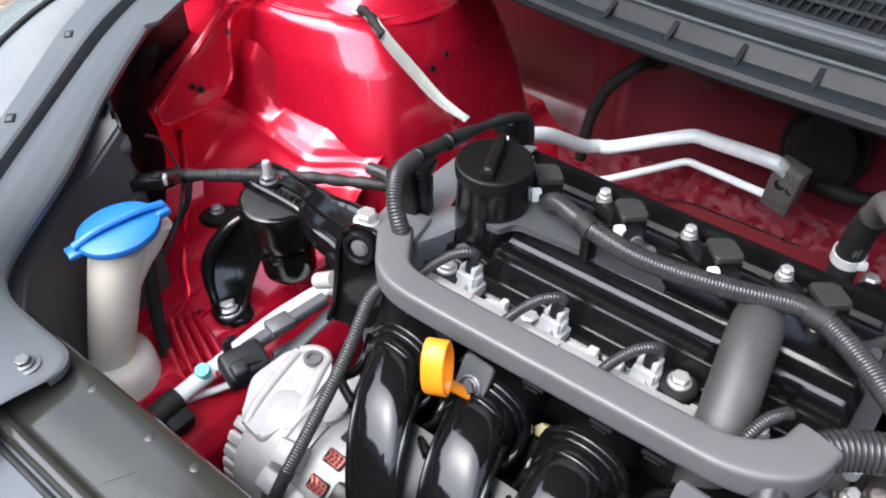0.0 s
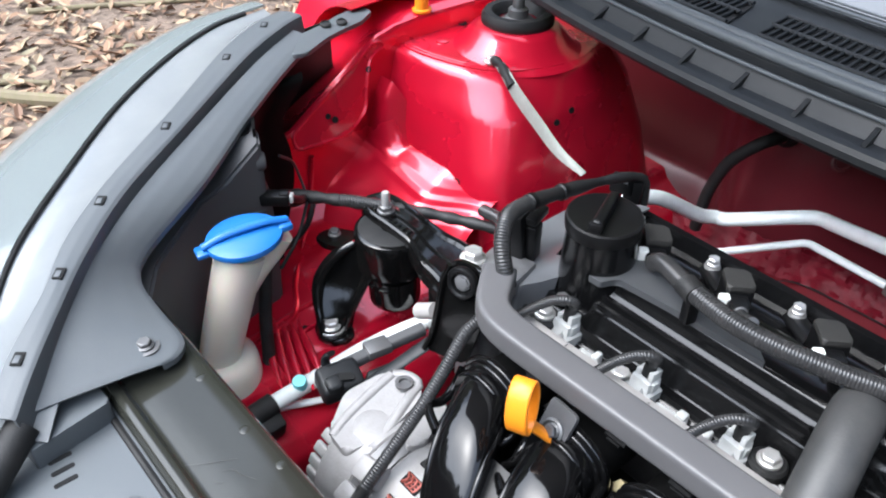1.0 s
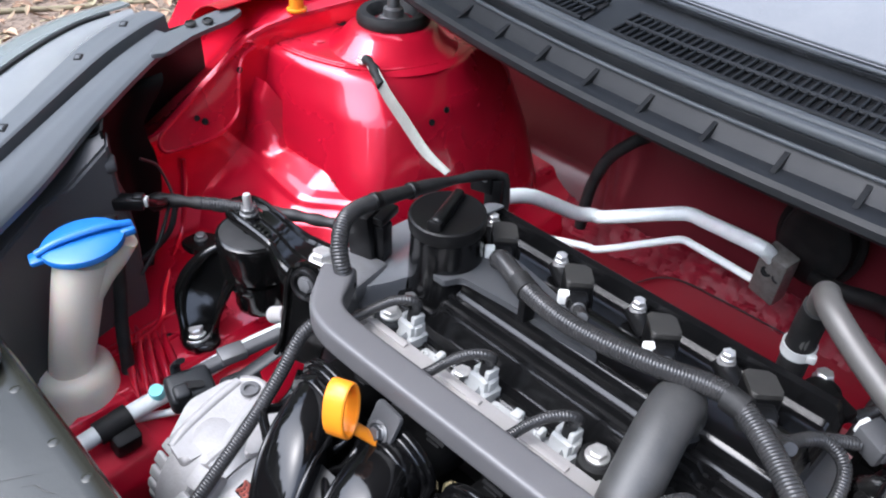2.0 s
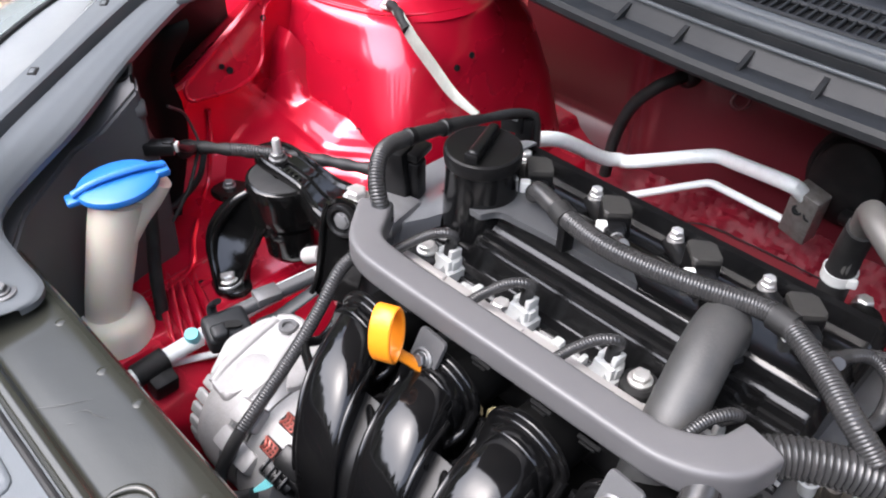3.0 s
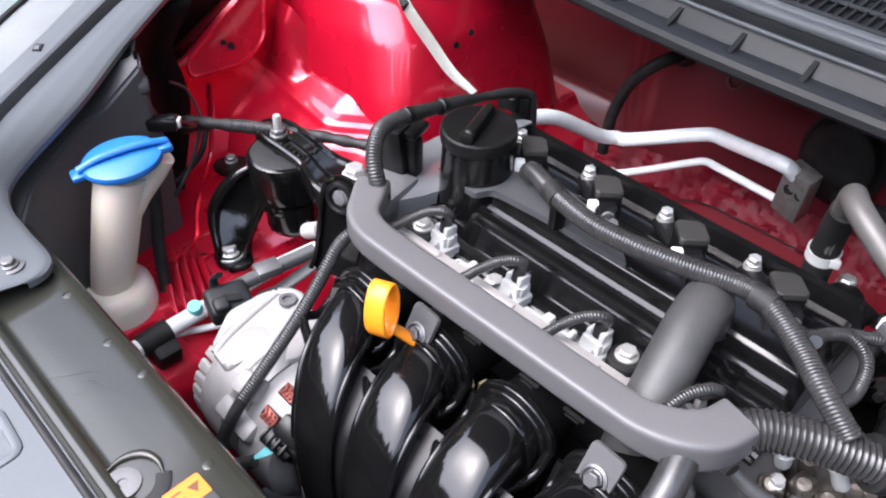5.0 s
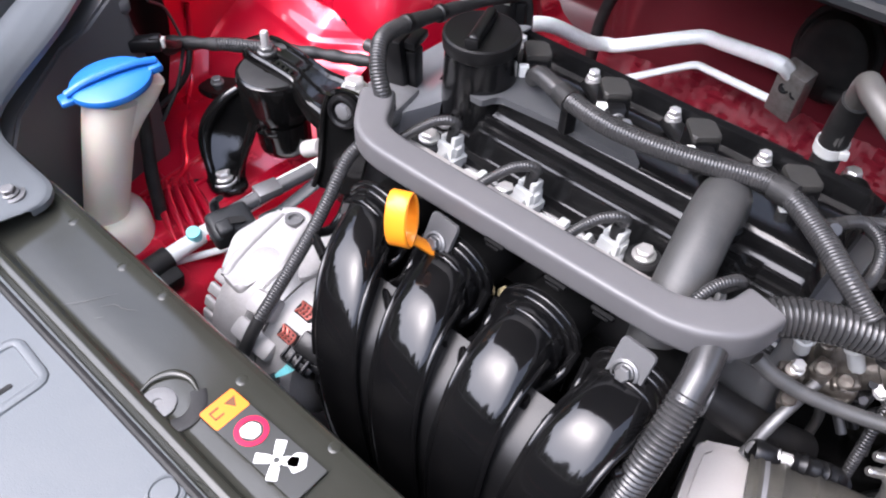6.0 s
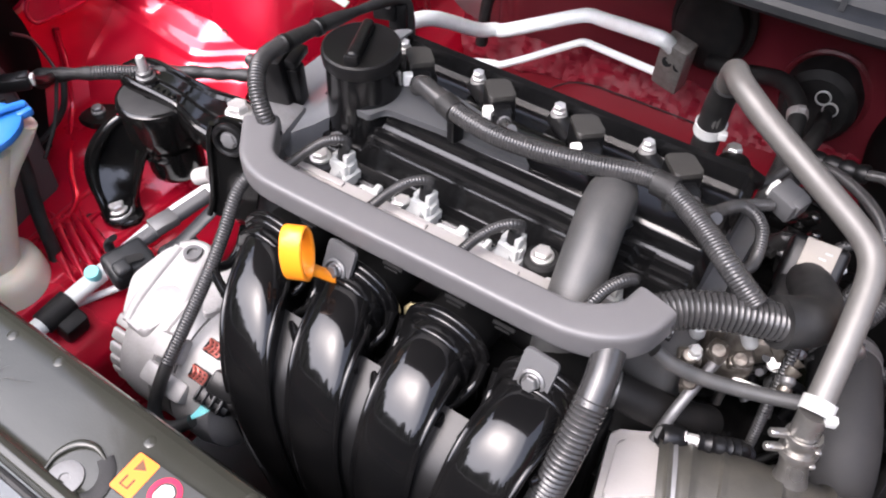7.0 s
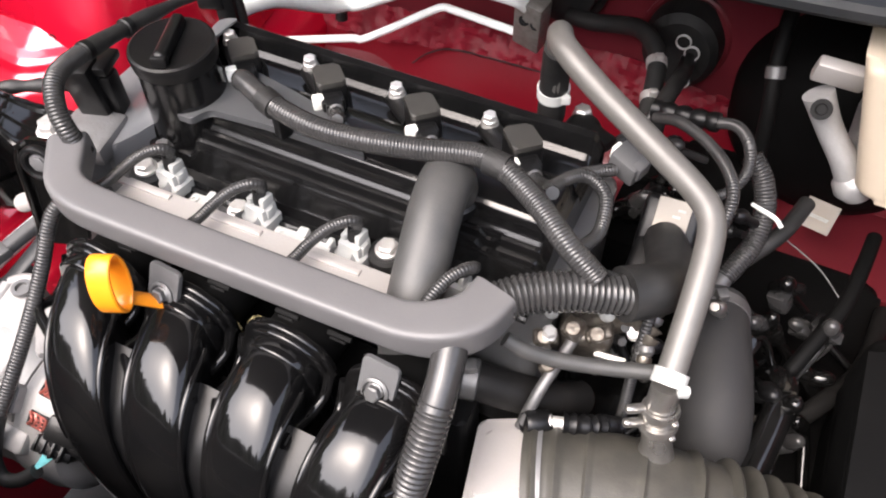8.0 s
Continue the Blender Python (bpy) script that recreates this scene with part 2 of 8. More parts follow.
def merge(bm, other, m=None):
    """Adds other to bm, moved by m."""
    made = {v: bm.verts.new(m @ v.co if m else v.co) for v in other.verts}
    for f in other.faces:
        bm.faces.new([made[v] for v in f.verts])
    other.free()
    return bm


def turned(at, axis=(0, 0, 1), spin=0.0):
    """A place whose own z points along axis."""
    return Matrix.Translation(at) @ Vector(axis).to_track_quat("Z", "Y").to_matrix().to_4x4() @ pose(0, 0, 0, 0, 0, spin)


def box(bm, at, size, turn=(0, 0, 0), bevel=0.002, steps=2):
    other = bmesh.new()
    bmesh.ops.create_cube(other, size=1.0, matrix=Matrix.Diagonal((*size, 1)))
    if bevel:
        bmesh.ops.bevel(other, geom=other.edges[:], offset=min(bevel, min(size) * 0.45), segments=steps, profile=0.5, affect="EDGES")
    return merge(bm, other, pose(*at, *turn))


def lathe(bm, profile, at, axis=(0, 0, 1), sides=32, squash=(1, 1), spin=0.0):
    """Turns a profile of (radius, height) round an axis; ends with radius 0 close."""
    m = turned(at, axis, spin)
    rings = []
    for r, h in profile:
        if r < 1e-6:
            rings.append([bm.verts.new(m @ Vector((0, 0, h)))])
        else:
            rings.append([bm.verts.new(m @ Vector((r * squash[0] * math.cos(2 * math.pi * k / sides), r * squash[1] * math.sin(2 * math.pi * k / sides), h)))
                          for k in range(sides)])
    for lo, hi in zip(rings, rings[1:]):
        for k in range(sides):
            j = (k + 1) % sides
            if len(lo) == 1 and len(hi) == 1:
                continue
            if len(lo) == 1:
                bm.faces.new((lo[0], hi[j], hi[k]))
            elif len(hi) == 1:
                bm.faces.new((lo[k], lo[j], hi[0]))
            else:
                bm.faces.new((lo[k], lo[j], hi[j], hi[k]))
    return bm


def rounded(points, radius, steps=5):
    """A closed outline with its corners rounded; radius may be one number or one for each corner."""
    out, n = [], len(points)
    for k in range(n):
        r = radius[k] if isinstance(radius, (list, tuple)) else radius
        p, q, s = Vector(points[k - 1]), Vector(points[k]), Vector(points[(k + 1) % n])
        a_, b_ = (p - q), (s - q)
        cut = min(r, a_.length * 0.48, b_.length * 0.48)
        if cut < 1e-5:
            out.append(q)
            continue
        u, v = q + a_.normalized() * cut, q + b_.normalized() * cut
        for i in range(steps + 1):
            t = i / steps
            out.append(u * (1 - t) ** 2 + q * 2 * t * (1 - t) + v * t * t)
    return out


def plate(bm, outline, z0, z1, bevel=0.002, steps=2, m=None, lift=None):
    """An outline in plan, made solid from z0 to z1, its edges rounded. lift(x, y) raises it place by place."""
    other = bmesh.new()
    lo = [other.verts.new((p[0], p[1], z0)) for p in outline]
    hi = [other.verts.new((p[0], p[1], z1)) for p in outline]
    n = len(lo)
    faces = [other.faces.new(lo[::-1]), other.faces.new(hi)]
    for k in range(n):
        faces.append(other.faces.new((lo[k], lo[(k + 1) % n], hi[(k + 1) % n], hi[k])))
    if bevel:
        rim = [ed for ed in faces[1].edges] + [ed for ed in faces[0].edges]
        bmesh.ops.bevel(other, geom=rim, offset=bevel, segments=steps, profile=0.5, affect="EDGES", clamp_overlap=True)
    if lift:
        for v in other.verts:
            v.co.z += lift(v.co.x, v.co.y)
    return merge(bm, other, m)


def curve(points, per=8):
    """A smooth line through points."""
    pts = [Vector(p) for p in points]
    if len(pts) == 2:
        return [pts[0].lerp(pts[1], k / per) for k in range(per + 1)]
    ends = [pts[0] * 2 - pts[1], *pts, pts[-1] * 2 - pts[-2]]
    out = []
    for k in range(1, len(ends) - 2):
        p0, p1, p2, p3 = ends[k - 1 : k + 3]
        for i in range(per):
            t = i / per
            out.append(0.5 * (2 * p1 + (p2 - p0) * t + (2 * p0 - 5 * p1 + 4 * p2 - p3) * t * t + (3 * p1 - p0 - 3 * p2 + p3) * t**3))
    return out + [pts[-1]]


def even(line, step):
    """The same line with its points at even steps."""
    lengths = [0.0]
    for p, q in zip(line, line[1:]):
        lengths.append(lengths[-1] + (q - p).length)
    count, out, k = max(2, round(lengths[-1] / step)), [], 0
    for i in range(count + 1):
        s = lengths[-1] * i / count
        while k < len(line) - 2 and lengths[k + 1] < s:
            k += 1
        span = lengths[k + 1] - lengths[k]
        out.append(line[k].lerp(line[k + 1], (s - lengths[k]) / span if span else 0))
    return out


def tube(bm, points, radius, sides=14, step=0.006, ribs=0.0, depth=0.12, smooth=True, flat=(1, 1), up=(0, 0, 1), caps=True, boxy=1.0, shift=(0, 0)):
    """A round bar or hose along a smooth line. radius may be a function of 0..1. ribs: the pitch of its rings, depth their share of the radius."""
    line = curve(points, 10) if smooth else [Vector(p) for p in points]
    line = even(line, ribs / 4 if ribs else step)
    n = len(line)
    way = [(line[min(k + 1, n - 1)] - line[max(k - 1, 0)]).normalized() for k in range(n)]
    side = Vector(up).cross(way[0])
    if side.length < 1e-3:
        side = Vector((1, 0, 0)).cross(way[0])
    side.normalize()
    rings = []
    for k in range(n):
        side = (side - way[k] * side.dot(way[k])).normalized()
        top = way[k].cross(side)
        r = radius(k / (n - 1)) if callable(radius) else radius
        if ribs:
            r *= 1 - depth * (0, 0.25, 1, 0.25)[k % 4]
        ring = []
        for j in range(sides):
            c, s = math.cos(2 * math.pi * j / sides), math.sin(2 * math.pi * j / sides)
            c, s = math.copysign(abs(c) ** boxy, c), math.copysign(abs(s) ** boxy, s)
            ring.append(bm.verts.new(line[k] + side * (r * flat[0] * c) + top * (r * flat[1] * s)))
        rings.append(ring)
    if shift != (0, 0):
        side = Vector(up).cross(way[0]).normalized()
        for k in range(n):
            side = (side - way[k] * side.dot(way[k])).normalized()
            step_ = side * shift[0] + way[k].cross(side) * shift[1]
            for v in rings[k]:
                v.co += step_
    for lo, hi in zip(rings, rings[1:]):
        for j in range(sides):
            bm.faces.new((lo[j], lo[(j + 1) % sides], hi[(j + 1) % sides], hi[j]))
    if caps:
        bm.faces.new(rings[0][::-1]), bm.faces.new(rings[-1])
    return bm


def sheet(bm, place, nu, nv, thick=0.0):
    """A surface place(u, v) for u, v in 0..1; with a thickness it gets a back and edges."""
    grid = [[bm.verts.new(place(i / nu, j / nv)) for j in range(nv + 1)] for i in range(nu + 1)]
    faces = [bm.faces.new((grid[i][j], grid[i + 1][j], grid[i + 1][j + 1], grid[i][j + 1])) for i in range(nu) for j in range(nv)]
    if thick:
        bmesh.ops.recalc_face_normals(bm, faces=faces)
        bmesh.ops.solidify(bm, geom=faces, thickness=thick)
    return bm


def smooth(a_, b_, x):
    t = min(1, max(0, (x - a_) / (b_ - a_)))
    return t * t * (3 - 2 * t)


def along(points, t):
    """A place on a line of straight pieces, by 0..1 of its points."""
    s = t * (len(points) - 1)
    k = min(int(s), len(points) - 2)
    return Vector(points[k]).lerp(Vector(points[k + 1]), s - k)


def hexbolt(bm, at, axis=(0, 0, 1), size=0.006, height=0.006, washer=1.5, spin=0.0):
    """A hexagon head with a flange; size is half its width."""
    w = size * washer
    lathe(bm, [(0, 0), (w, 0), (w, height * 0.25), (size * 1.05, height * 0.38)], at, axis, 24)
    lathe(bm, [(size * 1.15, height * 0.3), (size * 1.15, height * 0.88), (size * 0.95, height), (0, height)], at, axis, 6, spin=spin)
    return bm


# ---- ground ----
def litter_material():
    m = bpy.data.materials.new("woodland soil")
    m.use_nodes = True
    n, link = m.node_tree.nodes, m.node_tree.links.new
    b = n["Principled BSDF"]
    at = n.new("ShaderNodeTexCoord").outputs["Object"]
    cells, cloud = n.new("ShaderNodeTexVoronoi"), n.new("ShaderNodeTexNoise")
    cells.inputs["Scale"].default_value, cloud.inputs["Scale"].default_value, cloud.inputs["Detail"].default_value = 28.0, 3.0, 8
    link(at, cells.inputs["Vector"]), link(at, cloud.inputs["Vector"])
    ramp = n.new("ShaderNodeValToRGB")
    ramp.color_ramp.elements[0].color, ramp.color_ramp.elements[1].color = (0.08, 0.052, 0.036, 1), (0.24, 0.17, 0.125, 1)
    link(cells.outputs["Color"], ramp.inputs[0])
    mixed = n.new("ShaderNodeMix")
    mixed.data_type = "RGBA"
    mixed.inputs[7].default_value = (0.15, 0.115, 0.085, 1)
    link(cloud.outputs[0], mixed.inputs[0]), link(ramp.outputs[0], mixed.inputs[6]), link(mixed.outputs[2], b.inputs["Base Color"])
    b.inputs["Roughness"].default_value = 0.9
    bump = n.new("ShaderNodeBump")
    bump.inputs["Distance"].default_value = 0.02
    link(cells.outputs["Distance"], bump.inputs["Height"]), link(bump.outputs[0], b.inputs["Normal"])
    return m


def leaf_material():
    m = bpy.data.materials.new("dry leaves")
    m.use_nodes = True
    n, link = m.node_tree.nodes, m.node_tree.links.new
    b = n["Principled BSDF"]
    ramp = n.new("ShaderNodeValToRGB")
    ramp.color_ramp.elements[0].color, ramp.color_ramp.elements[1].color = (0.14, 0.075, 0.045, 1), (0.40, 0.285, 0.185, 1)
    for spot, colour in ((0.35, (0.26, 0.155, 0.09, 1)), (0.6, (0.33, 0.215, 0.135, 1)), (0.8, (0.27, 0.245, 0.15, 1))):
        ramp.color_ramp.elements.new(spot).color = colour
    link(n.new("ShaderNodeNewGeometry").outputs["Random Per Island"], ramp.inputs[0])
    link(ramp.outputs[0], b.inputs["Base Color"])
    b.inputs["Roughness"].default_value = 0.7
    return m


bm = mesh()
sheet(bm, lambda u, v: Vector(((u - 0.5) * 400, (v - 0.5) * 400, 0)), 4, 4)
solo("ground", bm, litter_material(), (0, 0, 0), "brown woodland soil under dry fallen leaves", "ground", kind="structure")

bm = mesh()
rnd = random.Random(5)
for k in range(9000):
    x, y = -2.5 + rnd.gauss(0, 1.5), 0.9 + rnd.gauss(0, 1.6)
    if x > -0.92 and -0.75 < y < 1.5:
        x = -0.92 - rnd.random() * 1.5
    s, w = rnd.uniform(0.016, 0.046), rnd.uniform(0.25, 0.45)
    m = pose(x, y, rnd.uniform(0.004, 0.03), rnd.uniform(-28, 28), rnd.uniform(-28, 28), rnd.uniform(0, 360))
    lift = rnd.uniform(-0.25, 0.4)
    tip, tail = bm.verts.new(m @ Vector((s, 0, s * lift))), bm.verts.new(m @ Vector((-s, 0, s * lift)))
    mid = [bm.verts.new(m @ Vector((s * q, 0, 0))) for q in (-0.35, 0.35)]
    left = [bm.verts.new(m @ Vector((s * q, s * w, s * 0.18))) for q in (-0.4, 0.3)]
    right = [bm.verts.new(m @ Vector((s * q, -s * w, s * 0.18))) for q in (-0.4, 0.3)]
    for ring in ((tail, mid[0], left[0]), (tail, right[0], mid[0]), (mid[0], mid[1], left[1], left[0]), (mid[0], right[0], right[1], mid[1]),
                 (mid[1], tip, left[1]), (mid[1], right[1], tip)):
        bm.faces.new(ring)
solo("leaf_litter", bm, leaf_material(), (-2.5, 1, 0), "pale brown dry leaves scattered over woodland soil", "leaves", kind="stuff")

BARK = material("mossy bark", (0.17, 0.14, 0.09), 0.9, 0, 0.35, 14, 120, 0.9, 0.5, (0.14, 0.15, 0.05))
for k, (x, y, turn, long, r) in enumerate(((-2.55, 0.15, 38, 0.95, 0.030), (-3.0, -0.15, 55, 0.7, 0.018), (-2.2, 0.5, 20, 0.5, 0.010), (-3.4, 0.7, 65, 0.9, 0.014))):
    c, s = math.cos(radians(turn)), math.sin(radians(turn))
    bm = mesh()
    tube(bm, [(x + c * q * long, y + s * q * long + 0.03 * math.sin(5 * q + k), r * 0.9) for q in (-0.5, -0.2, 0.1, 0.3, 0.5)], lambda t: r * (1.05 - 0.5 * t), 9, 0.05)
    solo("fallen_branch", bm, BARK, (x, y, 0), "mossy grey-brown branch lying among dry leaves", "branch", "fallen branches")

# ---- the car's body round the bay ----
CREST = [(-0.52, -0.55, 0.80), (-0.30, -0.552, 0.828), (-0.134, -0.557, 0.860), (0.014, -0.577, 0.938), (0.05, -0.580, 0.945), (0.10, -0.580, 0.949), (0.18, -0.574, 0.950), (0.40, -0.570, 0.951)]
DOWN = [(-0.574, 0.85), (-0.578, 0.80), (-0.572, 0.745), (-0.548, 0.716), (-0.50, 0.710), (-0.42, 0.706), (-0.350, 0.700), (-0.340, 0.684), (-0.322, 0.671), (-0.298, 0.660), (-0.284, 0.640), (-0.279, 0.60), (-0.277, 0.40)]


def crest(y):
    for p, q in zip(CREST, CREST[1:]):
        if y <= q[0]:
            t = (y - p[0]) / (q[0] - p[0])
            return Vector((p[1] + (q[1] - p[1]) * t, y, p[2] + (q[2] - p[2]) * t))
    return Vector((CREST[-1][1], y, CREST[-1][2]))


def bay_side(u, v):
    """The inner wing: a crest, a flange falling away outside it, and a wall down to the frame rail."""
    start = -0.30 - 0.22 * smooth(0.62, 0.75, v)
    y = start + (0.40 - start) * u
    c = crest(y)
    rear = smooth(0.0, 0.08, y)
    rows = [Vector((-0.80, y, c.z - 0.06 * (1 - rear) + 0.004 * rear)), Vector((-0.64, y, c.z - 0.035 * (1 - rear) + 0.006 * rear)), Vector((c.x - 0.018, y, c.z + 0.004 * rear - 0.008 * (1 - rear))), Vector((c.x - 0.005, y, c.z + 0.001)), c,
            c + Vector((0.002, 0, -0.005))]
    for x, z in DOWN:
        rows.append(Vector((x, y, min(z, c.z - 0.012) if z > 0.8 else z)))
    p = along(rows, v)
    p.z += 0.006 * math.exp(-((p.x + 0.50) / 0.02) ** 2) * smooth(0.75, 0.73, p.z) * smooth(-0.5, -0.2, y)
    return p


# plan of the strut tower at its rim, below its shoulder, and at its foot
TOWER = [(0.9165, 0.045, ((-0.64, 0.050), (-0.53, 0.049), (-0.449, 0.077), (-0.415, 0.110), (-0.392, 0.155), (-0.384, 0.215), (-0.42, 0.32), (-0.64, 0.32))),
         (0.8700, 0.050, ((-0.64, 0.036), (-0.53, 0.036), (-0.428, 0.055), (-0.392, 0.078), (-0.370, 0.130), (-0.360, 0.200), (-0.39, 0.34), (-0.64, 0.34))),
         (0.7870, 0.055, ((-0.64, 0.020), (-0.53, 0.018), (-0.390, 0.029), (-0.362, 0.048), (-0.345, 0.110), (-0.338, 0.195), (-0.36, 0.36), (-0.64, 0.36))),
         (0.6800, 0.055, ((-0.64, 0.000), (-0.53, -0.004), (-0.372, 0.010), (-0.342, 0.030), (-0.325, 0.100), (-0.318, 0.190), (-0.34, 0.38), (-0.64, 0.38)))]
RINGS = [(z, [Vector(p) for p in rounded(pts, r, 9)]) for z, r, pts in TOWER]


def tower_at(k, z):
    for (z1, a1), (z0, a0) in zip(RINGS, RINGS[1:]):
        if z >= z0:
            return a1[k].lerp(a0[k], min(1, max(0, (z1 - z) / (z1 - z0))))
    return RINGS[-1][1][k]


inner = thing("inner_fender", (-0.5, 0, 0.4), "glossy red painted inner wing with a rounded strut tower", "inner wing", kind="structure")
bm = mesh()
sheet(bm, bay_side, 90, 112, 0.0015)
part("wing_panel", bm, RED, inner, sharp=50)
# strut tower: top plate, soft rim, shoulder and facetted wall
bm = mesh()
middle = Vector((-0.50, 0.20))
steps = [(0.55, 0.9215), (0.80, 0.9200), (0.90, 0.9190), (0.925, 0.9180), (0.94, 0.9196), (0.955, 0.9180), (0.975, 0.9170), (0.99, 0.9150), (1.0, 0.9110), (1.004, 0.9060), (1.0, 0.9000), (1.0, 0.890), (1.0, 0.880), (1.0, 0.8735), (1.0, 0.868), (1.0, 0.862), (1.0, 0.84), (1.0, 0.815), (1.0, 0.79), (1.0, 0.76), (1.0, 0.72), (1.0, 0.68)]
rings = []
for s, z in steps:
    line = [tower_at(k, min(z, 0.9165)) for k in range(len(RINGS[0][1]))]
    rings.append([bm.verts.new((*(middle + (p - middle) * s), z)) for p in line])
for lo, hi in zip(rings, rings[1:]):
    n = len(lo)
    for k in range(n):
        bm.faces.new((lo[k], lo[(k + 1) % n], hi[(k + 1) % n], hi[k]))
bm.faces.new(rings[0])
part("strut_tower", bm, RED, inner, sharp=60)
bm = mesh()
lathe(bm, [(0.098, -0.006), (0.086, 0.001), (0.072, 0.010), (0.062, 0.022), (0.052, 0.028), (0, 0.029)], (-0.482, 0.182, 0.920), sides=48)
part("tower_dome", bm, RED, inner)
# flared foot where the tower meets the frame rail
def foot(u, v):
    x = -0.590 + 0.225 * u
    corner = smooth(-0.515, -0.555, x)
    fade = smooth(-0.372, -0.45, x)
    ridge = 0.777 + 0.017 * smooth(-0.42, -0.565, x)
    top = Vector((x, 0.040 - 0.030 * corner, 0.805 + 0.060 * corner))
    rows = [top + Vector((0, 0.012, 0.02)), top, Vector((x, 0.016 - 0.014 * corner, ridge + 0.012 + 0.026 * corner)), Vector((x, 0.002 - 0.006 * corner, ridge + 0.0035 + 0.007 * corner)), Vector((x, -0.009, ridge)), Vector((x, -0.0165, ridge - 0.0045)), Vector((x, -0.022, ridge - 0.012)),
            Vector((x, -0.045, 0.752)), Vector((x, -0.064, 0.732)), Vector((x, -0.085, 0.715)), Vector((x, -0.115, 0.703))]
    p = along(rows, v)
    p.y += (1 - fade) * 0.045
    p.y -= 0.030 * smooth(-0.50, -0.575, x) * smooth(0.79, 0.75, p.z)
    return p


bm = mesh()
sheet(bm, foot, 60, 60, 0.0012)
part("tower_foot", bm, RED, inner, sharp=60)
# double press lines on the tower's top
for s, z in ((0.945, 0.9196), (0.905, 0.9200)):
    line = [middle + (p - middle) * s for p in RINGS[0][1]][10:52]
    bm = mesh()
    tube(bm, [(p.x, p.y, z) for p in line[::3]], 0.0019, 8, 0.006)
    part("press_line", bm, RED, inner)
for x, y, r in ((-0.545, 0.105, 0.010), (-0.545, 0.150, 0.013)):
    bm = mesh()
    lathe(bm, [(r, -0.0005), (r * 0.9, 0.0022), (r * 0.55, 0.0032), (0, 0.0034)], (x, y, 0.9205), sides=24)
    part("pressed_boss", bm, RED, inner)
# stiffener panel with its rolled edge
TRI = [(-0.134, 0.858), (-0.135, 0.838), (-0.07, 0.834), (-0.040, 0.841), (-0.021, 0.855), (-0.008, 0.897), (0.003, 0.918), (0.030, 0.926), (0.016, 0.936)]
lean = Matrix(((0, -0.28, 1, -0.557 + 0.28 * 0.86), (1, 0, 0, 0), (0, 1, 0, 0), (0, 0, 0, 1)))
bm = mesh()
plate(bm, rounded(TRI, 0.010), -0.003, 0.002, 0.001, m=lean)
part("stiffener", bm, RED, inner)
rim = [lean @ Vector((p[0], p[1], 0.002)) for p in rounded(TRI, 0.010)]
bm = mesh()
tube(bm, rim + [rim[0]], 0.0026, 8, 0.006, smooth=False)
part("rolled_edge", bm, RED, inner)
# pressed beads
for line in ([(-0.574, -0.098, 0.805), (-0.572, -0.105, 0.765), (-0.556, -0.125, 0.722), (-0.530, -0.150, 0.7135), (-0.470, -0.200, 0.711), (-0.416, -0.240, 0.708), (-0.410, -0.32, 0.705), (-0.408, -0.42, 0.704)],
             [(-0.43, -0.12, 0.709), (-0.425, -0.22, 0.707), (-0.415, -0.32, 0.706), (-0.41, -0.42, 0.704)],
             [(-0.398, -0.16, 0.704), (-0.39, -0.26, 0.704), (-0.385, -0.33, 0.703)]):
    bm = mesh()
    tube(bm, line, 0.0035, 8, 0.01)
    part("bead", bm, RED, inner)
for k in range(5):
    bm = mesh()
    tube(bm, [(-0.452 + 0.009 * k, -0.262 + 0.0075 * k, 0.7045), (-0.425 + 0.008 * k, -0.268 + 0.0065 * k, 0.7065), (-0.395 + 0.008 * k, -0.284 + 0.0085 * k, 0.7055), (-0.350 + 0.008 * k, -0.300 + 0.0090 * k, 0.7040), (-0.328 + 0.006 * k, -0.306 + 0.0085 * k, 0.7010)],
         lambda t: 0.0040 * math.sin(math.pi * min(0.95, max(0.05, t))) + 0.0012, 10, 0.006)
    part("bead", bm, RED, inner)


def hole(at, axis, r, parent, squash=(1, 1)):
    bm = mesh()
    lathe(bm, [(r * 1.35, 0.0), (r * 1.3, 0.0012), (r * 1.0, 0.0010), (r * 0.95, -0.0005), (0, -0.0005)], at, axis, 18, squash)
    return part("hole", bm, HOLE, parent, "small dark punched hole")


for at, axis, r in (((-0.424, 0.0268, 0.787), (0.08, -1, 0.15), 0.0042), ((-0.572, 0.165, 0.9225), (0, 0, 1), 0.005),
                    ((-0.40, -0.19, 0.706), (0, 0, 1), 0.004), ((-0.43, -0.165, 0.715), (0.4, 0, 1), 0.004), ((-0.395, -0.235, 0.705), (0, 0, 1), 0.003),
                    ((-0.554, -0.080, 0.866), (1, 0, 0.28), 0.0028), ((-0.552, -0.071, 0.859), (1, 0, 0.28), 0.0034), ((-0.565, -0.006, 0.905), (1, 0, 0.28), 0.003),
                    ((-0.364, 0.143, 0.860), (1, -0.2, 0.2), 0.0032), ((-0.360, 0.165, 0.872), (1, -0.1, 0.2), 0.0032)):
    hole(at, axis, r, inner)

# far inner wing: the darkened red stands for its deep shade
other = thing("inner_fender", (0.62, 0, 0.4), "red painted inner wing, deep shade put into its colour", "inner wing", kind="structure")
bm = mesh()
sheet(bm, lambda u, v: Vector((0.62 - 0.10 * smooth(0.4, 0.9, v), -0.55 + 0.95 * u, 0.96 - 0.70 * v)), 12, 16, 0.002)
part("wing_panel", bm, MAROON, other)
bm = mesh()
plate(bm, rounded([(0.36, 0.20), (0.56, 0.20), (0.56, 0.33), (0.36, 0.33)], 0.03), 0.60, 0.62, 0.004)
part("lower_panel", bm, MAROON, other)

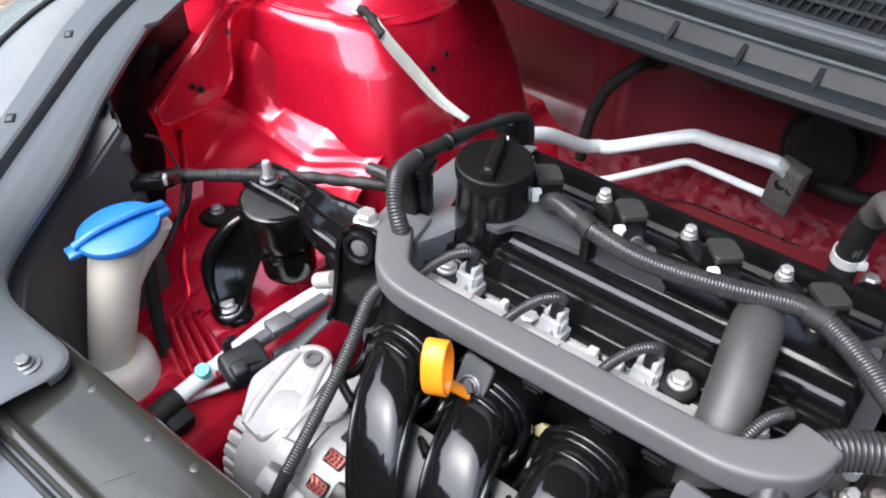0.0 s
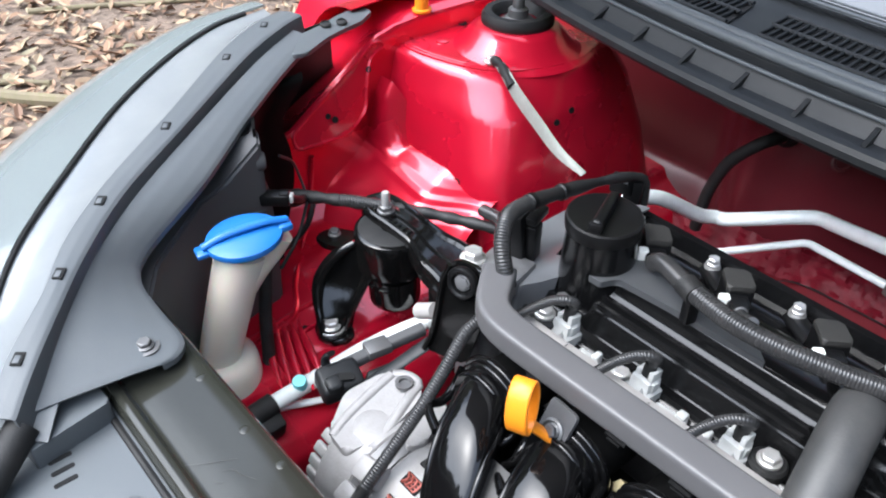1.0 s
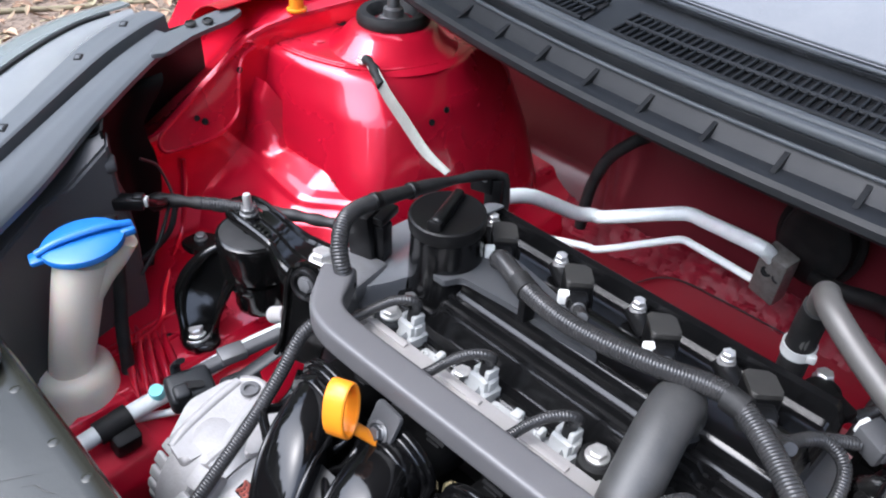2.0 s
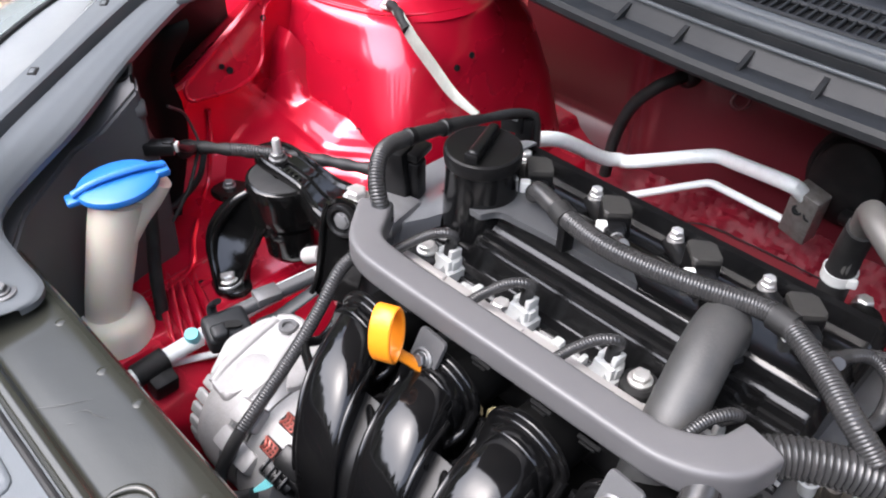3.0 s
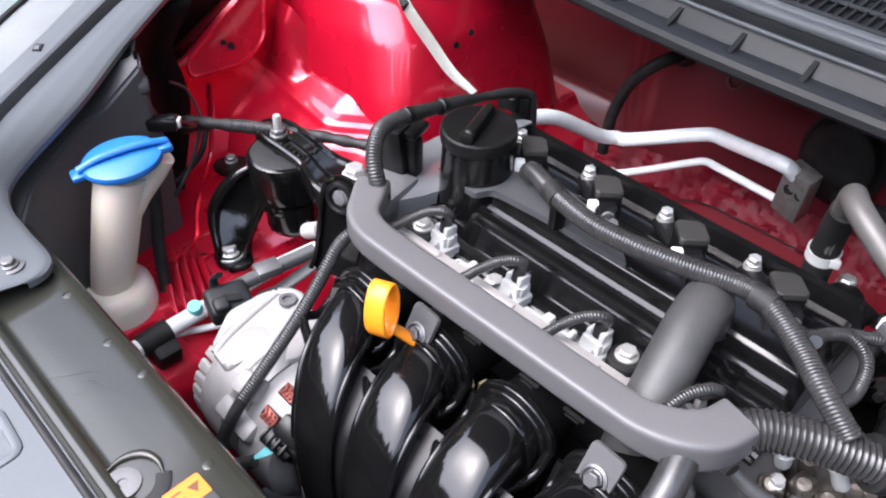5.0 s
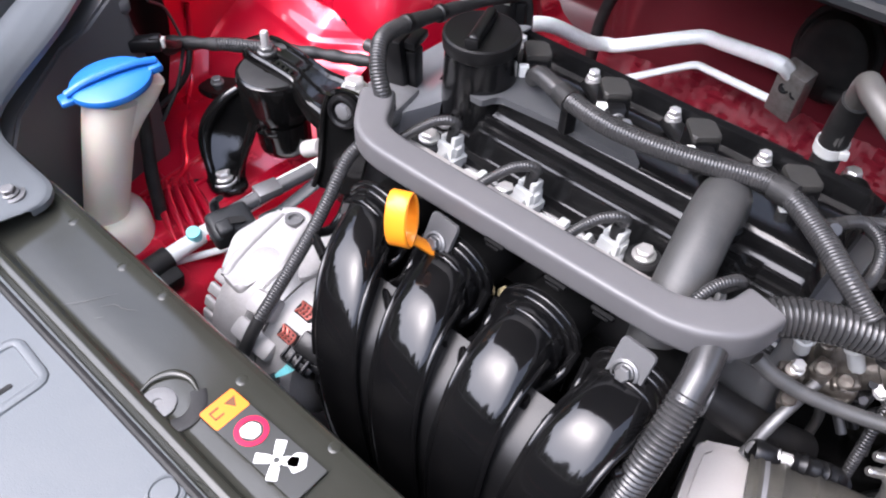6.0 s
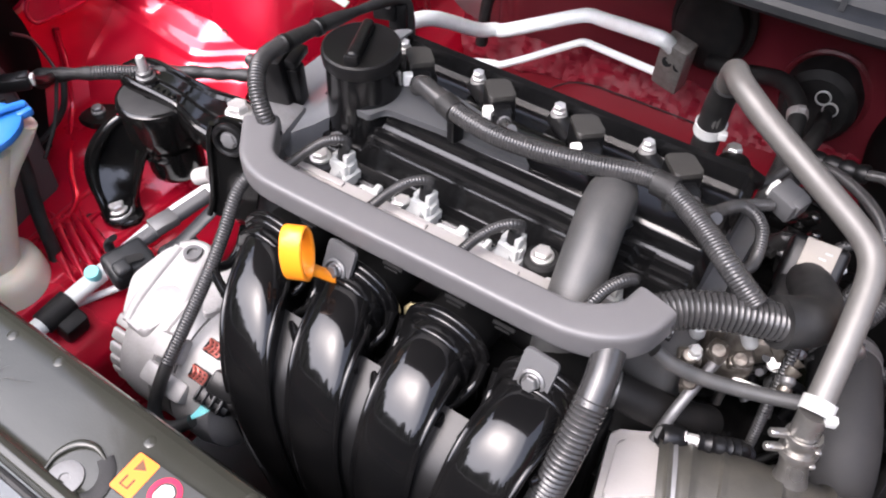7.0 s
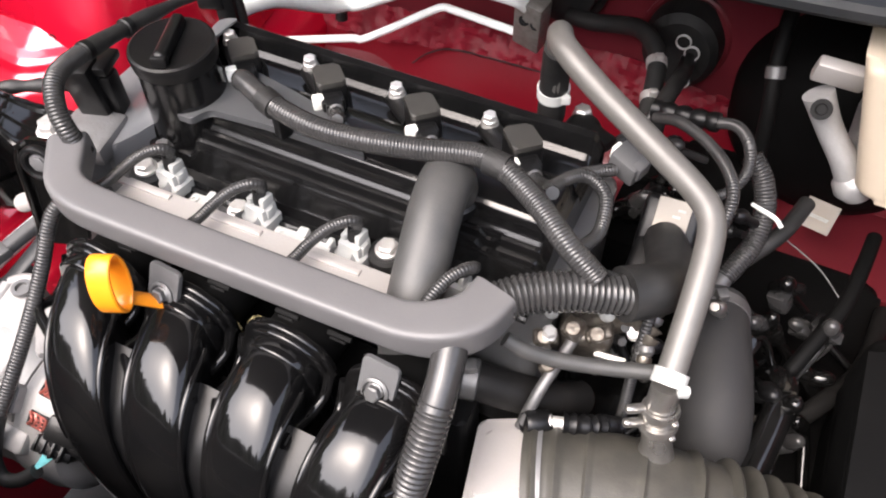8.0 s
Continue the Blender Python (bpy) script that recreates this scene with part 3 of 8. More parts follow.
# firewall
def firewall(u, v):
    x, z = -0.54 + 1.5 * u, 0.25 + 0.78 * v
    y = 0.372 - 0.09 * smooth(0.64, 0.58, z)
    ring = math.hypot(x + 0.02, (z - 0.80) * 1.1)
    y += 0.016 * smooth(0.27, 0.245, ring)
    y += 0.12 * smooth(-0.21, -0.32, x) * smooth(0.60, 0.66, z)
    y -= 0.02 * smooth(0.93, 1.0, z)
    return Vector((x, y, z))


fw = thing("firewall", (0.2, 0.38, 0.25), "dusty red painted bulkhead, shade put into its colour, with a round pressing", "bulkhead", kind="structure")
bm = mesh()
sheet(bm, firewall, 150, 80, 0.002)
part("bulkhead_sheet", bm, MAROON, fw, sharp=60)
# glossier red lower panel below the seam, much darker than the body red
bm = mesh()
sheet(bm, lambda u, v: Vector((-0.30 + 0.95 * u, 0.354 - 0.075 * v + 0.002 * math.sin(9 * u + 4 * v), 0.664 - 0.024 * smooth(-0.05, -0.20, -0.30 + 0.95 * u) - 0.115 * v)), 60, 12, 0.0015)
CRIMSON = material("darker red paint", (0.125, 0.0015, 0.0070), 0.34, 0, 0.15, 6, 500, 0.08, specular=0.08)
part("lower_panel", bm, CRIMSON, fw, "darker red lower panel")
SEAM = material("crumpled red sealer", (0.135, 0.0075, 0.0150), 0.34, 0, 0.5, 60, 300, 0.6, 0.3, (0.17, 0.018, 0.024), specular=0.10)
# crumpled sealed seam along the bulkhead's foot
bm = mesh()
rnd = random.Random(2)
wob = [rnd.uniform(-1, 1) for _ in range(2503)]


def seam(u, v):
    x = -0.30 + 0.95 * u
    i_, j_ = round(u * 230), round(v * 9)
    a_, b_ = wob[(i_ // 3 * 7 + j_ * 113) % 2503], wob[(i_ // 2 + 151 * j_) % 2503]
    return Vector((x, 0.378 - 0.028 * v + 0.0016 * a_ + 0.0008 * wob[(i_ * 11 + j_ * 37) % 2503], 0.702 - 0.024 * smooth(-0.05, -0.20, x) - 0.038 * v + 0.0016 * math.sin(70 * u + 3 * v) + 0.0016 * b_))


sheet(bm, seam, 230, 9, 0.0015)
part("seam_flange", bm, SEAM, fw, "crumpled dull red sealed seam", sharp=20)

# tray under the engine
bm = mesh()
plate(bm, [(-0.60, -0.62), (0.62, -0.62), (0.62, 0.38), (-0.60, 0.38)], 0.20, 0.215, 0.004)
solo("undertray", bm, BLACK, (0.1, -0.1, 0.20), "black plastic tray closing the engine bay below", "tray", kind="structure")

# outer wings, bumper, bonnet and windscreen close the place round the bay
def wing(side):
    def place(u, v):
        y = 0.0 + 1.4 * u
        x = 0.605 + 0.21 * math.sin(v * 1.4) + 0.02 * smooth(0, 0.3, u)
        return Vector((side * x, y, 0.972 + 0.05 * u - 0.55 * v**2.2))
    return place


for side in (-1, 1):
    bm = mesh()
    sheet(bm, wing(side), 20, 18, 0.0015)
    solo("outer_wing", bm, RED, (side * 0.7, 0.6, 0.4), "glossy red outer front wing of a car", "car wing", "outer wings", kind="structure")
bm = mesh()
sheet(bm, lambda u, v: Vector((-0.30 + 0.9 * u, -0.60 - 0.05 * math.sin(math.pi * v) - 0.06 * math.sin(math.pi * u), 0.85 - 0.55 * v)), 20, 10, 0.003)
solo("front_bumper", bm, RED, (0.15, -0.62, 0.3), "glossy red front bumper skin below the grille cover", "bumper", kind="structure")
HOOD_ANGLE = 48.0
bm = mesh()
ca, sa = math.cos(radians(HOOD_ANGLE)), math.sin(radians(HOOD_ANGLE))
sheet(bm, lambda u, v: Vector(((u - 0.5) * (1.36 - 0.1 * v) + 0.02, 0.33 - (0.18 + 0.82 * v) * ca, 1.085 + (0.18 + 0.82 * v) * sa - 0.05 * (2 * u - 1) ** 2)), 14, 14, 0.012)
bonnet = solo("bonnet", bm, RED, (0.02, 0.3, 1.08), "open red bonnet with a dark lining raised above the bay", "bonnet", kind="structure")
bm = mesh()
sheet(bm, lambda u, v: Vector(((u - 0.5) * (1.28 - 0.1 * v) + 0.02, 0.305 - (0.20 + 0.77 * v) * ca, 1.075 + (0.20 + 0.77 * v) * sa - 0.05 * (2 * u - 1) ** 2)), 14, 14, 0.006)
part("lining", bm, FELT, bonnet, "dark grey felt lining")
bm = mesh()
sheet(bm, lambda u, v: Vector(((u - 0.5) * 1.36 + 0.12, 0.241 + 0.24 * ((u - 0.5) * 1.36) ** 2 + 0.75 * v, 1.0545 - 0.004 * abs(2 * u - 1) + 0.42 * v)), 24, 10, 0.005)
glass = solo("windscreen", bm, GLASS, (0, 0.4, 1.05), "sloping windscreen behind the cowl mirroring pale sky", "windscreen", kind="structure")
for rise, r in ((0.003, 0.0022), (0.011, 0.0014)):
    bm = mesh()
    tube(bm, [(0.12 + x, 0.239 + rise + 0.24 * x * x, 1.0575 + 0.5 * rise - 0.006 * abs(x)) for x in (-0.66, -0.5, -0.3, -0.1, 0.1, 0.3, 0.5, 0.66)], r, 8, 0.02)
    part("edge_moulding", bm, TRIM, glass, "thin pale glass-edge moulding")

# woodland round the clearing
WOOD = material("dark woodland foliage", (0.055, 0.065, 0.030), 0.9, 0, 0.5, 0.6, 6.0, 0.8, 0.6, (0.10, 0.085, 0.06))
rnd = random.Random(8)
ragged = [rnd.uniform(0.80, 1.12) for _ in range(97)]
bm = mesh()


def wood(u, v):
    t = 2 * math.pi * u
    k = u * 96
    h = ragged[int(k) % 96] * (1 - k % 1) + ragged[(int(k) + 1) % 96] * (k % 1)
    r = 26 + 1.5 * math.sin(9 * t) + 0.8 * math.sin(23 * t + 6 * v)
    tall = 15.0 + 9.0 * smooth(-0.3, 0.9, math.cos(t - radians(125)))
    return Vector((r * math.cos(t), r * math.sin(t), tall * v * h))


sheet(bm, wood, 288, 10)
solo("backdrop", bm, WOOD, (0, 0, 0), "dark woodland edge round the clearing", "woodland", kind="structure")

# ---- radiator support (slam panel) ----
slam = thing("slam_panel", (0.2, -0.445, 0.84), "dark olive-grey lacquered radiator support across the bay's front", "slam panel", kind="structure")
bm = mesh()
SLAM_PROFILE = [(-0.405, 0.835), (-0.405, 0.872), (-0.408, 0.878), (-0.414, 0.8805), (-0.455, 0.8800), (-0.470, 0.8790), (-0.4735, 0.8825), (-0.4775, 0.8835), (-0.4815, 0.8820), (-0.484, 0.876), (-0.484, 0.845)]
sheet(bm, lambda u, v: Vector((-0.345 + 1.185 * u, along(SLAM_PROFILE, v).x + 0.006 * (u - 0.3) ** 2, along(SLAM_PROFILE, v).y)), 60, 40, 0.0015)
part("support_sheet", bm, SLAM, slam, sharp=50)
for x, y in ((-0.232, -0.420), (-0.163, -0.420), (-0.118, -0.416), (-0.020, -0.422), (0.06, -0.414), (0.16, -0.416), (0.26, -0.416)):
    bm = mesh()
    lathe(bm, [(0.0045, -0.0003), (0.0036, 0.0001), (0.0018, 0.0003), (0, 0.0003)], (x, y, 0.8806), sides=18)
    part("pip", bm, SLAM, slam)
# scratches through the lacquer
SCRATCH = material("scratched lacquer", (0.055, 0.053, 0.047), 0.5, 0, 0.2, 40, 600, 0.2)
for line in ([(-0.162, -0.4690, 0.8806), (-0.153, -0.456, 0.8806), (-0.143, -0.437, 0.8806)], [(-0.141, -0.452, 0.8806), (-0.136, -0.444, 0.8806), (-0.128, -0.442, 0.8806), (-0.119, -0.436, 0.8806)], [(-0.135, -0.460, 0.8806), (-0.131, -0.455, 0.8806)]):
    bm = mesh()
    tube(bm, line, lambda t: 0.00006 + 0.00016 * math.sin(math.pi * min(0.98, max(0.02, t))), 6, 0.004, flat=(1, 0.5))
    part("scratch", bm, SCRATCH, slam, "pale hairline scratch")
# dished seat of the bonnet stop, open towards the front
bm = mesh()
tube(bm, [(-0.060, -0.472, 0.8800), (-0.0615, -0.461, 0.8808), (-0.056, -0.4495, 0.8812), (-0.045, -0.4445, 0.8812), (-0.033, -0.4465, 0.8808)], lambda t: 0.0024 * math.sin(math.pi * min(0.93, max(0.07, t))) + 0.0006, 12, 0.003, flat=(1, 0.75))
part("dished_rim", bm, SLAM, slam)
bm = mesh()
lathe(bm, [(0.0120, -0.0004), (0.0118, 0.0002), (0.0105, 0.0004), (0.0036, 0.0003), (0.0030, -0.0006), (0, -0.0006)], (-0.0445, -0.4690, 0.8806), sides=36)
part("stop_seat", bm, DARK_STEEL, slam, "flat round grey stop seat")
bm = mesh()
tube(bm, [(-0.034, -0.4460, 0.8806), (-0.0265, -0.4505, 0.8806), (-0.0215, -0.4580, 0.8806), (-0.0205, -0.4660, 0.8806), (-0.0240, -0.4730, 0.8806)], 0.0052, 12, 0.003, flat=(1, 0.16))
part("foam_pad", bm, RUBBER, slam, "curved dark brown rubber pad")

# warning label on the support
lab = thing("warning_label", (-0.005, -0.441, 0.8822), "warning label, orange block over black film with white and red symbols", "label")
tilt = pose(0.0005, -0.4435, 0.8826, 0, 0, 2.0)


def stick(name, outline, mat, height, label=""):
    bm = mesh()
    plate(bm, outline, 0, height, 0.0, m=tilt)
    return part(name, bm, mat, lab, label)


stick("film", rounded([(-0.018, -0.013), (0.070, -0.013), (0.070, 0.013), (-0.018, 0.013)], 0.002), LABEL_BLACK, 0.0004)
stick("orange_block", rounded([(-0.018, -0.013), (0.000, -0.013), (0.000, 0.013), (-0.018, 0.013)], 0.002), LABEL_ORANGE, 0.0007, "orange printed block")
stick("triangle", [(-0.0125, 0.002), (-0.0125, 0.0105), (-0.005, 0.006)], LABEL_INK, 0.0009, "dark warning triangle")
stick("bar", [(-0.0135, -0.009), (-0.012, -0.009), (-0.012, -0.002), (-0.0135, -0.002)], LABEL_INK, 0.0009)
stick("bar", [(-0.0075, -0.009), (-0.006, -0.009), (-0.006, -0.002), (-0.0075, -0.002)], LABEL_INK, 0.0009)
stick("bar", [(-0.0125, -0.009), (-0.0065, -0.009), (-0.0065, -0.008), (-0.0125, -0.008)], LABEL_INK, 0.0009)
bm = mesh()
lathe(bm, [(0.0075, 0.0004), (0.0075, 0.0009), (0.0108, 0.0009), (0.0108, 0.0004)], tilt @ Vector((0.0155, 0.001, 0)), sides=32, spin=0)
part("red_ring", bm, LABEL_RED, lab, "crimson printed ring")
stick("white_patch", rounded([(0.009, -0.003), (0.014, -0.006), (0.021, -0.002), (0.021, 0.004), (0.016, 0.0075), (0.010, 0.005)], 0.002), LABEL_WHITE, 0.0008, "white printed patch")
for k in range(4):
    t = radians(90 * k + 35)
    c, s = math.cos(t), math.sin(t)
    stick("fan_blade", rounded([(0.042 + c * a_ - s * b_, -0.002 + s * a_ + c * b_) for a_, b_ in ((0.004, -0.003), (0.0135, -0.0035), (0.0135, 0.0035), (0.004, 0.003))], 0.001), LABEL_WHITE, 0.0008, "white printed bar")
bm = mesh()
lathe(bm, [(0.002, 0.0004), (0.002, 0.0009), (0.0042, 0.0009), (0.0042, 0.0004)], tilt @ Vector((0.042, -0.002, 0)), sides=20)
part("fan_hub", bm, LABEL_WHITE, lab)
stick("white_patch", rounded([(0.047, 0.001), (0.056, -0.002), (0.059, 0.006), (0.053, 0.013), (0.047, 0.009)], 0.002), LABEL_WHITE, 0.0008, "white printed patch")

# radiator and fan shroud closing the bay below the support
rad = thing("radiator", (0.05, -0.42, 0.26), "black radiator with a plastic fan shroud below the support", "radiator")
bm = mesh()
plate(bm, rounded([(-0.33, -0.470), (0.46, -0.470), (0.46, -0.432), (-0.33, -0.432)], 0.006), 0.26, 0.834, 0.004)
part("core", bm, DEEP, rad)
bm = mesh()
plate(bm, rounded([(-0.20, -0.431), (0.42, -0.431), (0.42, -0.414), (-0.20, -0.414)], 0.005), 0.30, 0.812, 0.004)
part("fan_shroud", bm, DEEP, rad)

# ---- grille cover in front of the support ----
grille = thing("grille_cover", (0.15, -0.55, 0.84), "flat grey plastic cover in front of the radiator support", "grille cover")
bm = mesh()
plate(bm, rounded([(-0.345, -0.481), (0.85, -0.479), (0.85, -0.61), (-0.10, -0.625), (-0.245, -0.600), (-0.345, -0.56)], 0.012), 0.862, 0.868, 0.002)
part("cover_plate", bm, TRIM, grille)
bm = mesh()
tube(bm, [(-0.262, -0.4885, 0.868), (0.2, -0.4875, 0.869), (0.85, -0.4865, 0.868)], 0.0028, 8, 0.02)
part("edge_seal", bm, RUBBER, grille, "thin black rubber edge seal")
for x, y in ((-0.259, -0.502), (0.004, -0.499), (0.262, -0.500)):
    bm = mesh()
    lathe(bm, [(0.0125, 0), (0.0120, 0.0016), (0.0100, 0.0022), (0.0095, 0.0012), (0.0085, 0.0012), (0.0078, 0.0030), (0, 0.0034)], (x, y, 0.868), sides=28)
    part("push_clip", bm, TRIM, grille, "round grey plastic push clip")
for k in range(3):
    bm = mesh()
    x = -0.2365 + 0.0115 * k
    plate(bm, rounded([(x - 0.0020, -0.5415 - 0.002 * k), (x + 0.0020, -0.5415 - 0.002 * k), (x + 0.0020, -0.5245 - 0.002 * k), (x - 0.0020, -0.5245 - 0.002 * k)], 0.0019), 0.8675, 0.8686, 0.0)
    part("slot", bm, HOLE, grille, "dark narrow slot")
# shallow pockets with raised rims and drain slots
for x in (-0.147, 0.110):
    outline = [(x - 0.026, -0.560), (x + 0.026, -0.560), (x + 0.024, -0.506), (x - 0.021, -0.504)]
    bm = mesh()
    rim = [Vector((p.x, p.y, 0.868)) for p in rounded(outline, 0.007)]
    tube(bm, rim + [rim[0]], 0.0030, 10, 0.004, smooth=False, flat=(1.3, 0.8))
    part("pocket_rim", bm, TRIM, grille)
    for k in range(2):
        bm = mesh()
        plate(bm, rounded([(x + 0.012 * k + 0.010, -0.540), (x + 0.012 * k + 0.014, -0.540), (x + 0.012 * k + 0.014, -0.524), (x + 0.012 * k + 0.010, -0.524)], 0.0019), 0.8675, 0.8686, 0.0)
        part("slot", bm, HOLE, grille, "dark narrow slot")
# dark rounded bar between lamp and grille cover
bm = mesh()
tube(bm, [(-0.254, -0.545, 0.897), (-0.240, -0.566, 0.888), (-0.222, -0.600, 0.872), (-0.21, -0.64, 0.85)], 0.0125, 14, 0.006)
part("corner_bead", bm, RUBBER, grille, "dark rounded corner bead")

# ---- side cover over the lamp ----
STRIP_OUT = [(-0.262, -0.566, 0.914), (-0.298, -0.533, 0.928), (-0.339, -0.490, 0.940), (-0.387, -0.453, 0.947), (-0.442, -0.394, 0.953), (-0.514, -0.294, 0.963), (-0.596, -0.190, 0.972), (-0.630, -0.125, 0.978), (-0.640, -0.085, 0.980)]
STRIP_IN = [(-0.246, -0.548, 0.914), (-0.275, -0.522, 0.926), (-0.318, -0.484, 0.936), (-0.362, -0.445, 0.943), (-0.418, -0.386, 0.950), (-0.479, -0.297, 0.960), (-0.562, -0.177, 0.972), (-0.598, -0.108, 0.978), (-0.612, -0.070, 0.980)]
PLATE_OUT = [(-0.258, -0.538, 0.902), (-0.264, -0.533, 0.905), (-0.272, -0.526, 0.908), (-0.295, -0.506, 0.917), (-0.320, -0.483, 0.925), (-0.345, -0.460, 0.930), (-0.373, -0.434, 0.934), (-0.423, -0.376, 0.941), (-0.484, -0.286, 0.951), (-0.565, -0.166, 0.962), (-0.606, -0.090, 0.968)]
PLATE_IN = [(-0.2515, -0.440, 0.8935), (-0.2530, -0.4285, 0.8935), (-0.2590, -0.4195, 0.894), (-0.272, -0.414, 0.895), (-0.310, -0.415, 0.899), (-0.348, -0.413, 0.905), (-0.375, -0.392, 0.912), (-0.419, -0.309, 0.930), (-0.480, -0.225, 0.945), (-0.543, -0.132, 0.957), (-0.572, -0.078, 0.962)]
OUTER = [Vector(p) for p in curve(STRIP_OUT, 6)]
STEP = [Vector(p) for p in curve(STRIP_IN, 6)]
PLATE_OUT, PLATE_IN = [Vector(p) for p in curve(PLATE_OUT, 4)], [Vector(p) for p in curve(PLATE_IN, 4)]


def cover_strip(u, v):
    o, s = along(OUTER, u), along(STEP, u)
    w = (s - o).normalized()
    rows = [o - Vector((0, 0, 0.012)), o - Vector((0, 0, 0.002)), o + w * 0.002, o.lerp(s, 0.5) + Vector((0, 0, 0.0012)), s - w * 0.003, s - Vector((0, 0, 0.0015)), s + w * 0.001 - Vector((0, 0, 0.007)), s + w * 0.003 - Vector((0, 0, 0.022)), s + w * 0.016 - Vector((0, 0, 0.024))]
    return along(rows, v)


def cover_plate(u, v):
    o, i = along(PLATE_OUT, u), along(PLATE_IN, u)
    w = (i - o).normalized()
    rows = [o - Vector((0, 0, 0.016)), o - Vector((0, 0, 0.003)), o + w * 0.003, o.lerp(i, 0.35) + Vector((0, 0, 0.001)), o.lerp(i, 0.7) + Vector((0, 0, 0.001)), i - w * 0.004, i - Vector((0, 0, 0.0015)), i - Vector((0, 0, 0.007))]
    return along(rows, v)


cover = thing("side_cover", (-0.42, -0.35, 0.88), "grained grey-black plastic cover strip above the headlamp", "side cover")
bm = mesh()
sheet(bm, cover_strip, 56, 40, 0.002)
part("cover_strip", bm, TRIM, cover, sharp=34)
bm = mesh()
sheet(bm, cover_plate, 60, 42, 0.0025)
part("cover_plate", bm, TRIM, cover, sharp=34)
# square clips along the strip, at even spacing
for u in (0.125, 0.30, 0.465, 0.605, 0.735, 0.865):
    spot = along(OUTER, u).lerp(along(STEP, u), 0.45)
    m = pose(spot.x, spot.y, spot.z + 0.0008, 0, 6, -40)
    bm = mesh()
    box(bm, (0, 0, 0.0006), (0.0125, 0.0085, 0.0020), bevel=0.001)
    bm.transform(m)
    part("clip_hole", bm, HOLE, cover, "dark square clip opening")
    bm = mesh()
    box(bm, (0.0015, 0, 0.0016), (0.0075, 0.0052, 0.0020), bevel=0.001)
    bm.transform(m)
    part("clip_tongue", bm, TRIM, cover)
bm = mesh()
lathe(bm, [(0.0115, 0), (0.0115, 0.0014), (0.0085, 0.0020)], (-0.273, -0.444, 0.8978), sides=28)
part("washer", bm, DARK_STEEL, cover, "dark steel washer")
bm = mesh()
hexbolt(bm, (-0.273, -0.444, 0.8995), size=0.0050, height=0.006, spin=12)
part("flange_bolt", bm, DARK_STEEL, cover, "small steel flange bolt")
for x, y, z in ((-0.536, -0.196, 0.9535), (-0.590, -0.050, 0.969), (-0.584, -0.030, 0.969)):
    bm = mesh()
    lathe(bm, [(0.007, 0), (0.0068, 0.0015), (0.005, 0.0025), (0.0045, 0.001), (0, 0.001)], (x, y, z), (0.2, -0.1, 1), 20)
    part("push_clip", bm, RUBBER, cover, "black push clip")
# tail of the cover bolted to the wing
bm = mesh()
plate(bm, rounded([(-0.545, -0.128), (-0.590, -0.085), (-0.600, -0.048), (-0.613, -0.015), (-0.622, 0.027), (-0.597, 0.027), (-0.578, -0.004), (-0.569, -0.043), (-0.562, -0.065), (-0.538, -0.112)], 0.005), 0.9605, 0.966, 0.0015)
part("cover_tail", bm, TRIM, cover)
# low ledge closing the gap towards the grille cover
bm = mesh()
plate(bm, rounded([(-0.262, -0.552), (-0.272, -0.500), (-0.268, -0.4875), (-0.246, -0.4865), (-0.236, -0.548)], 0.003), 0.866, 0.8885, 0.002)
part("front_ledge", bm, TRIM, cover)

# ---- headlamp ----
lamp = thing("headlamp", (-0.62, -0.42, 0.70), "clear curved car headlamp with a pale silvered rim", "headlamp")
SEAM = [Vector(p) for p in curve([(-0.325, -0.555, 0.905), (-0.405, -0.495, 0.938), (-0.495, -0.412, 0.948), (-0.580, -0.325, 0.955), (-0.645, -0.235, 0.962), (-0.685, -0.150, 0.968), (-0.695, -0.075, 0.970)], 6)]

SEAM, RIM_IN = even(SEAM, 0.01), even(OUTER, 0.01)


def lamp_skin(drop, inset):
    def place(u, v):
        s, way = along(SEAM, u), along(SEAM, min(1, u + 0.02)) - along(SEAM, max(0, u - 0.02))
        away = Vector((-way.y, way.x, 0)).normalized()
        q = v * math.pi / 2
        reach = (0.26 - inset) * (1 - 0.35 * u)
        return s + away * (reach * math.sin(q)) - Vector((0, 0, inset * 0.9 + drop * (1 - math.cos(q))))
    return place


bm = mesh()
sheet(bm, lambda u, v: along(RIM_IN, u).lerp(along(SEAM, u), v) - Vector((0, 0, 0.006 + 0.004 * math.sin(math.pi * v))), 40, 8, 0.003)
part("lamp_rim", bm, HAZE, lamp, "pale grey plastic rim")
bm = mesh()
sheet(bm, lamp_skin(0.26, 0.0), 40, 16, 0.003)
lens = part("lens", bm, LENS, lamp, "clear plastic lens")
lens.visible_shadow = False
bm = mesh()
sheet(bm, lamp_skin(0.25, 0.05), 40, 16, 0.002)
part("reflector", bm, CHROME, lamp, "silvered reflector bowl")
bm = mesh()
tube(bm, [p - Vector((0, 0, 0.004)) for p in SEAM[::4]], 0.0028, 8, 0.01)
part("seam_seal", bm, RUBBER, lamp, "thin black seal")
bm = mesh()
lathe(bm, [(0.0, -0.05), (0.03, -0.045), (0.042, -0.02), (0.045, 0.0), (0.040, 0.006), (0.034, 0.0)], (-0.60, -0.40, 0.885), (-0.7, -0.55, 0.35), 28)
part("projector", bm, BLACK, lamp, "dark projector bezel")
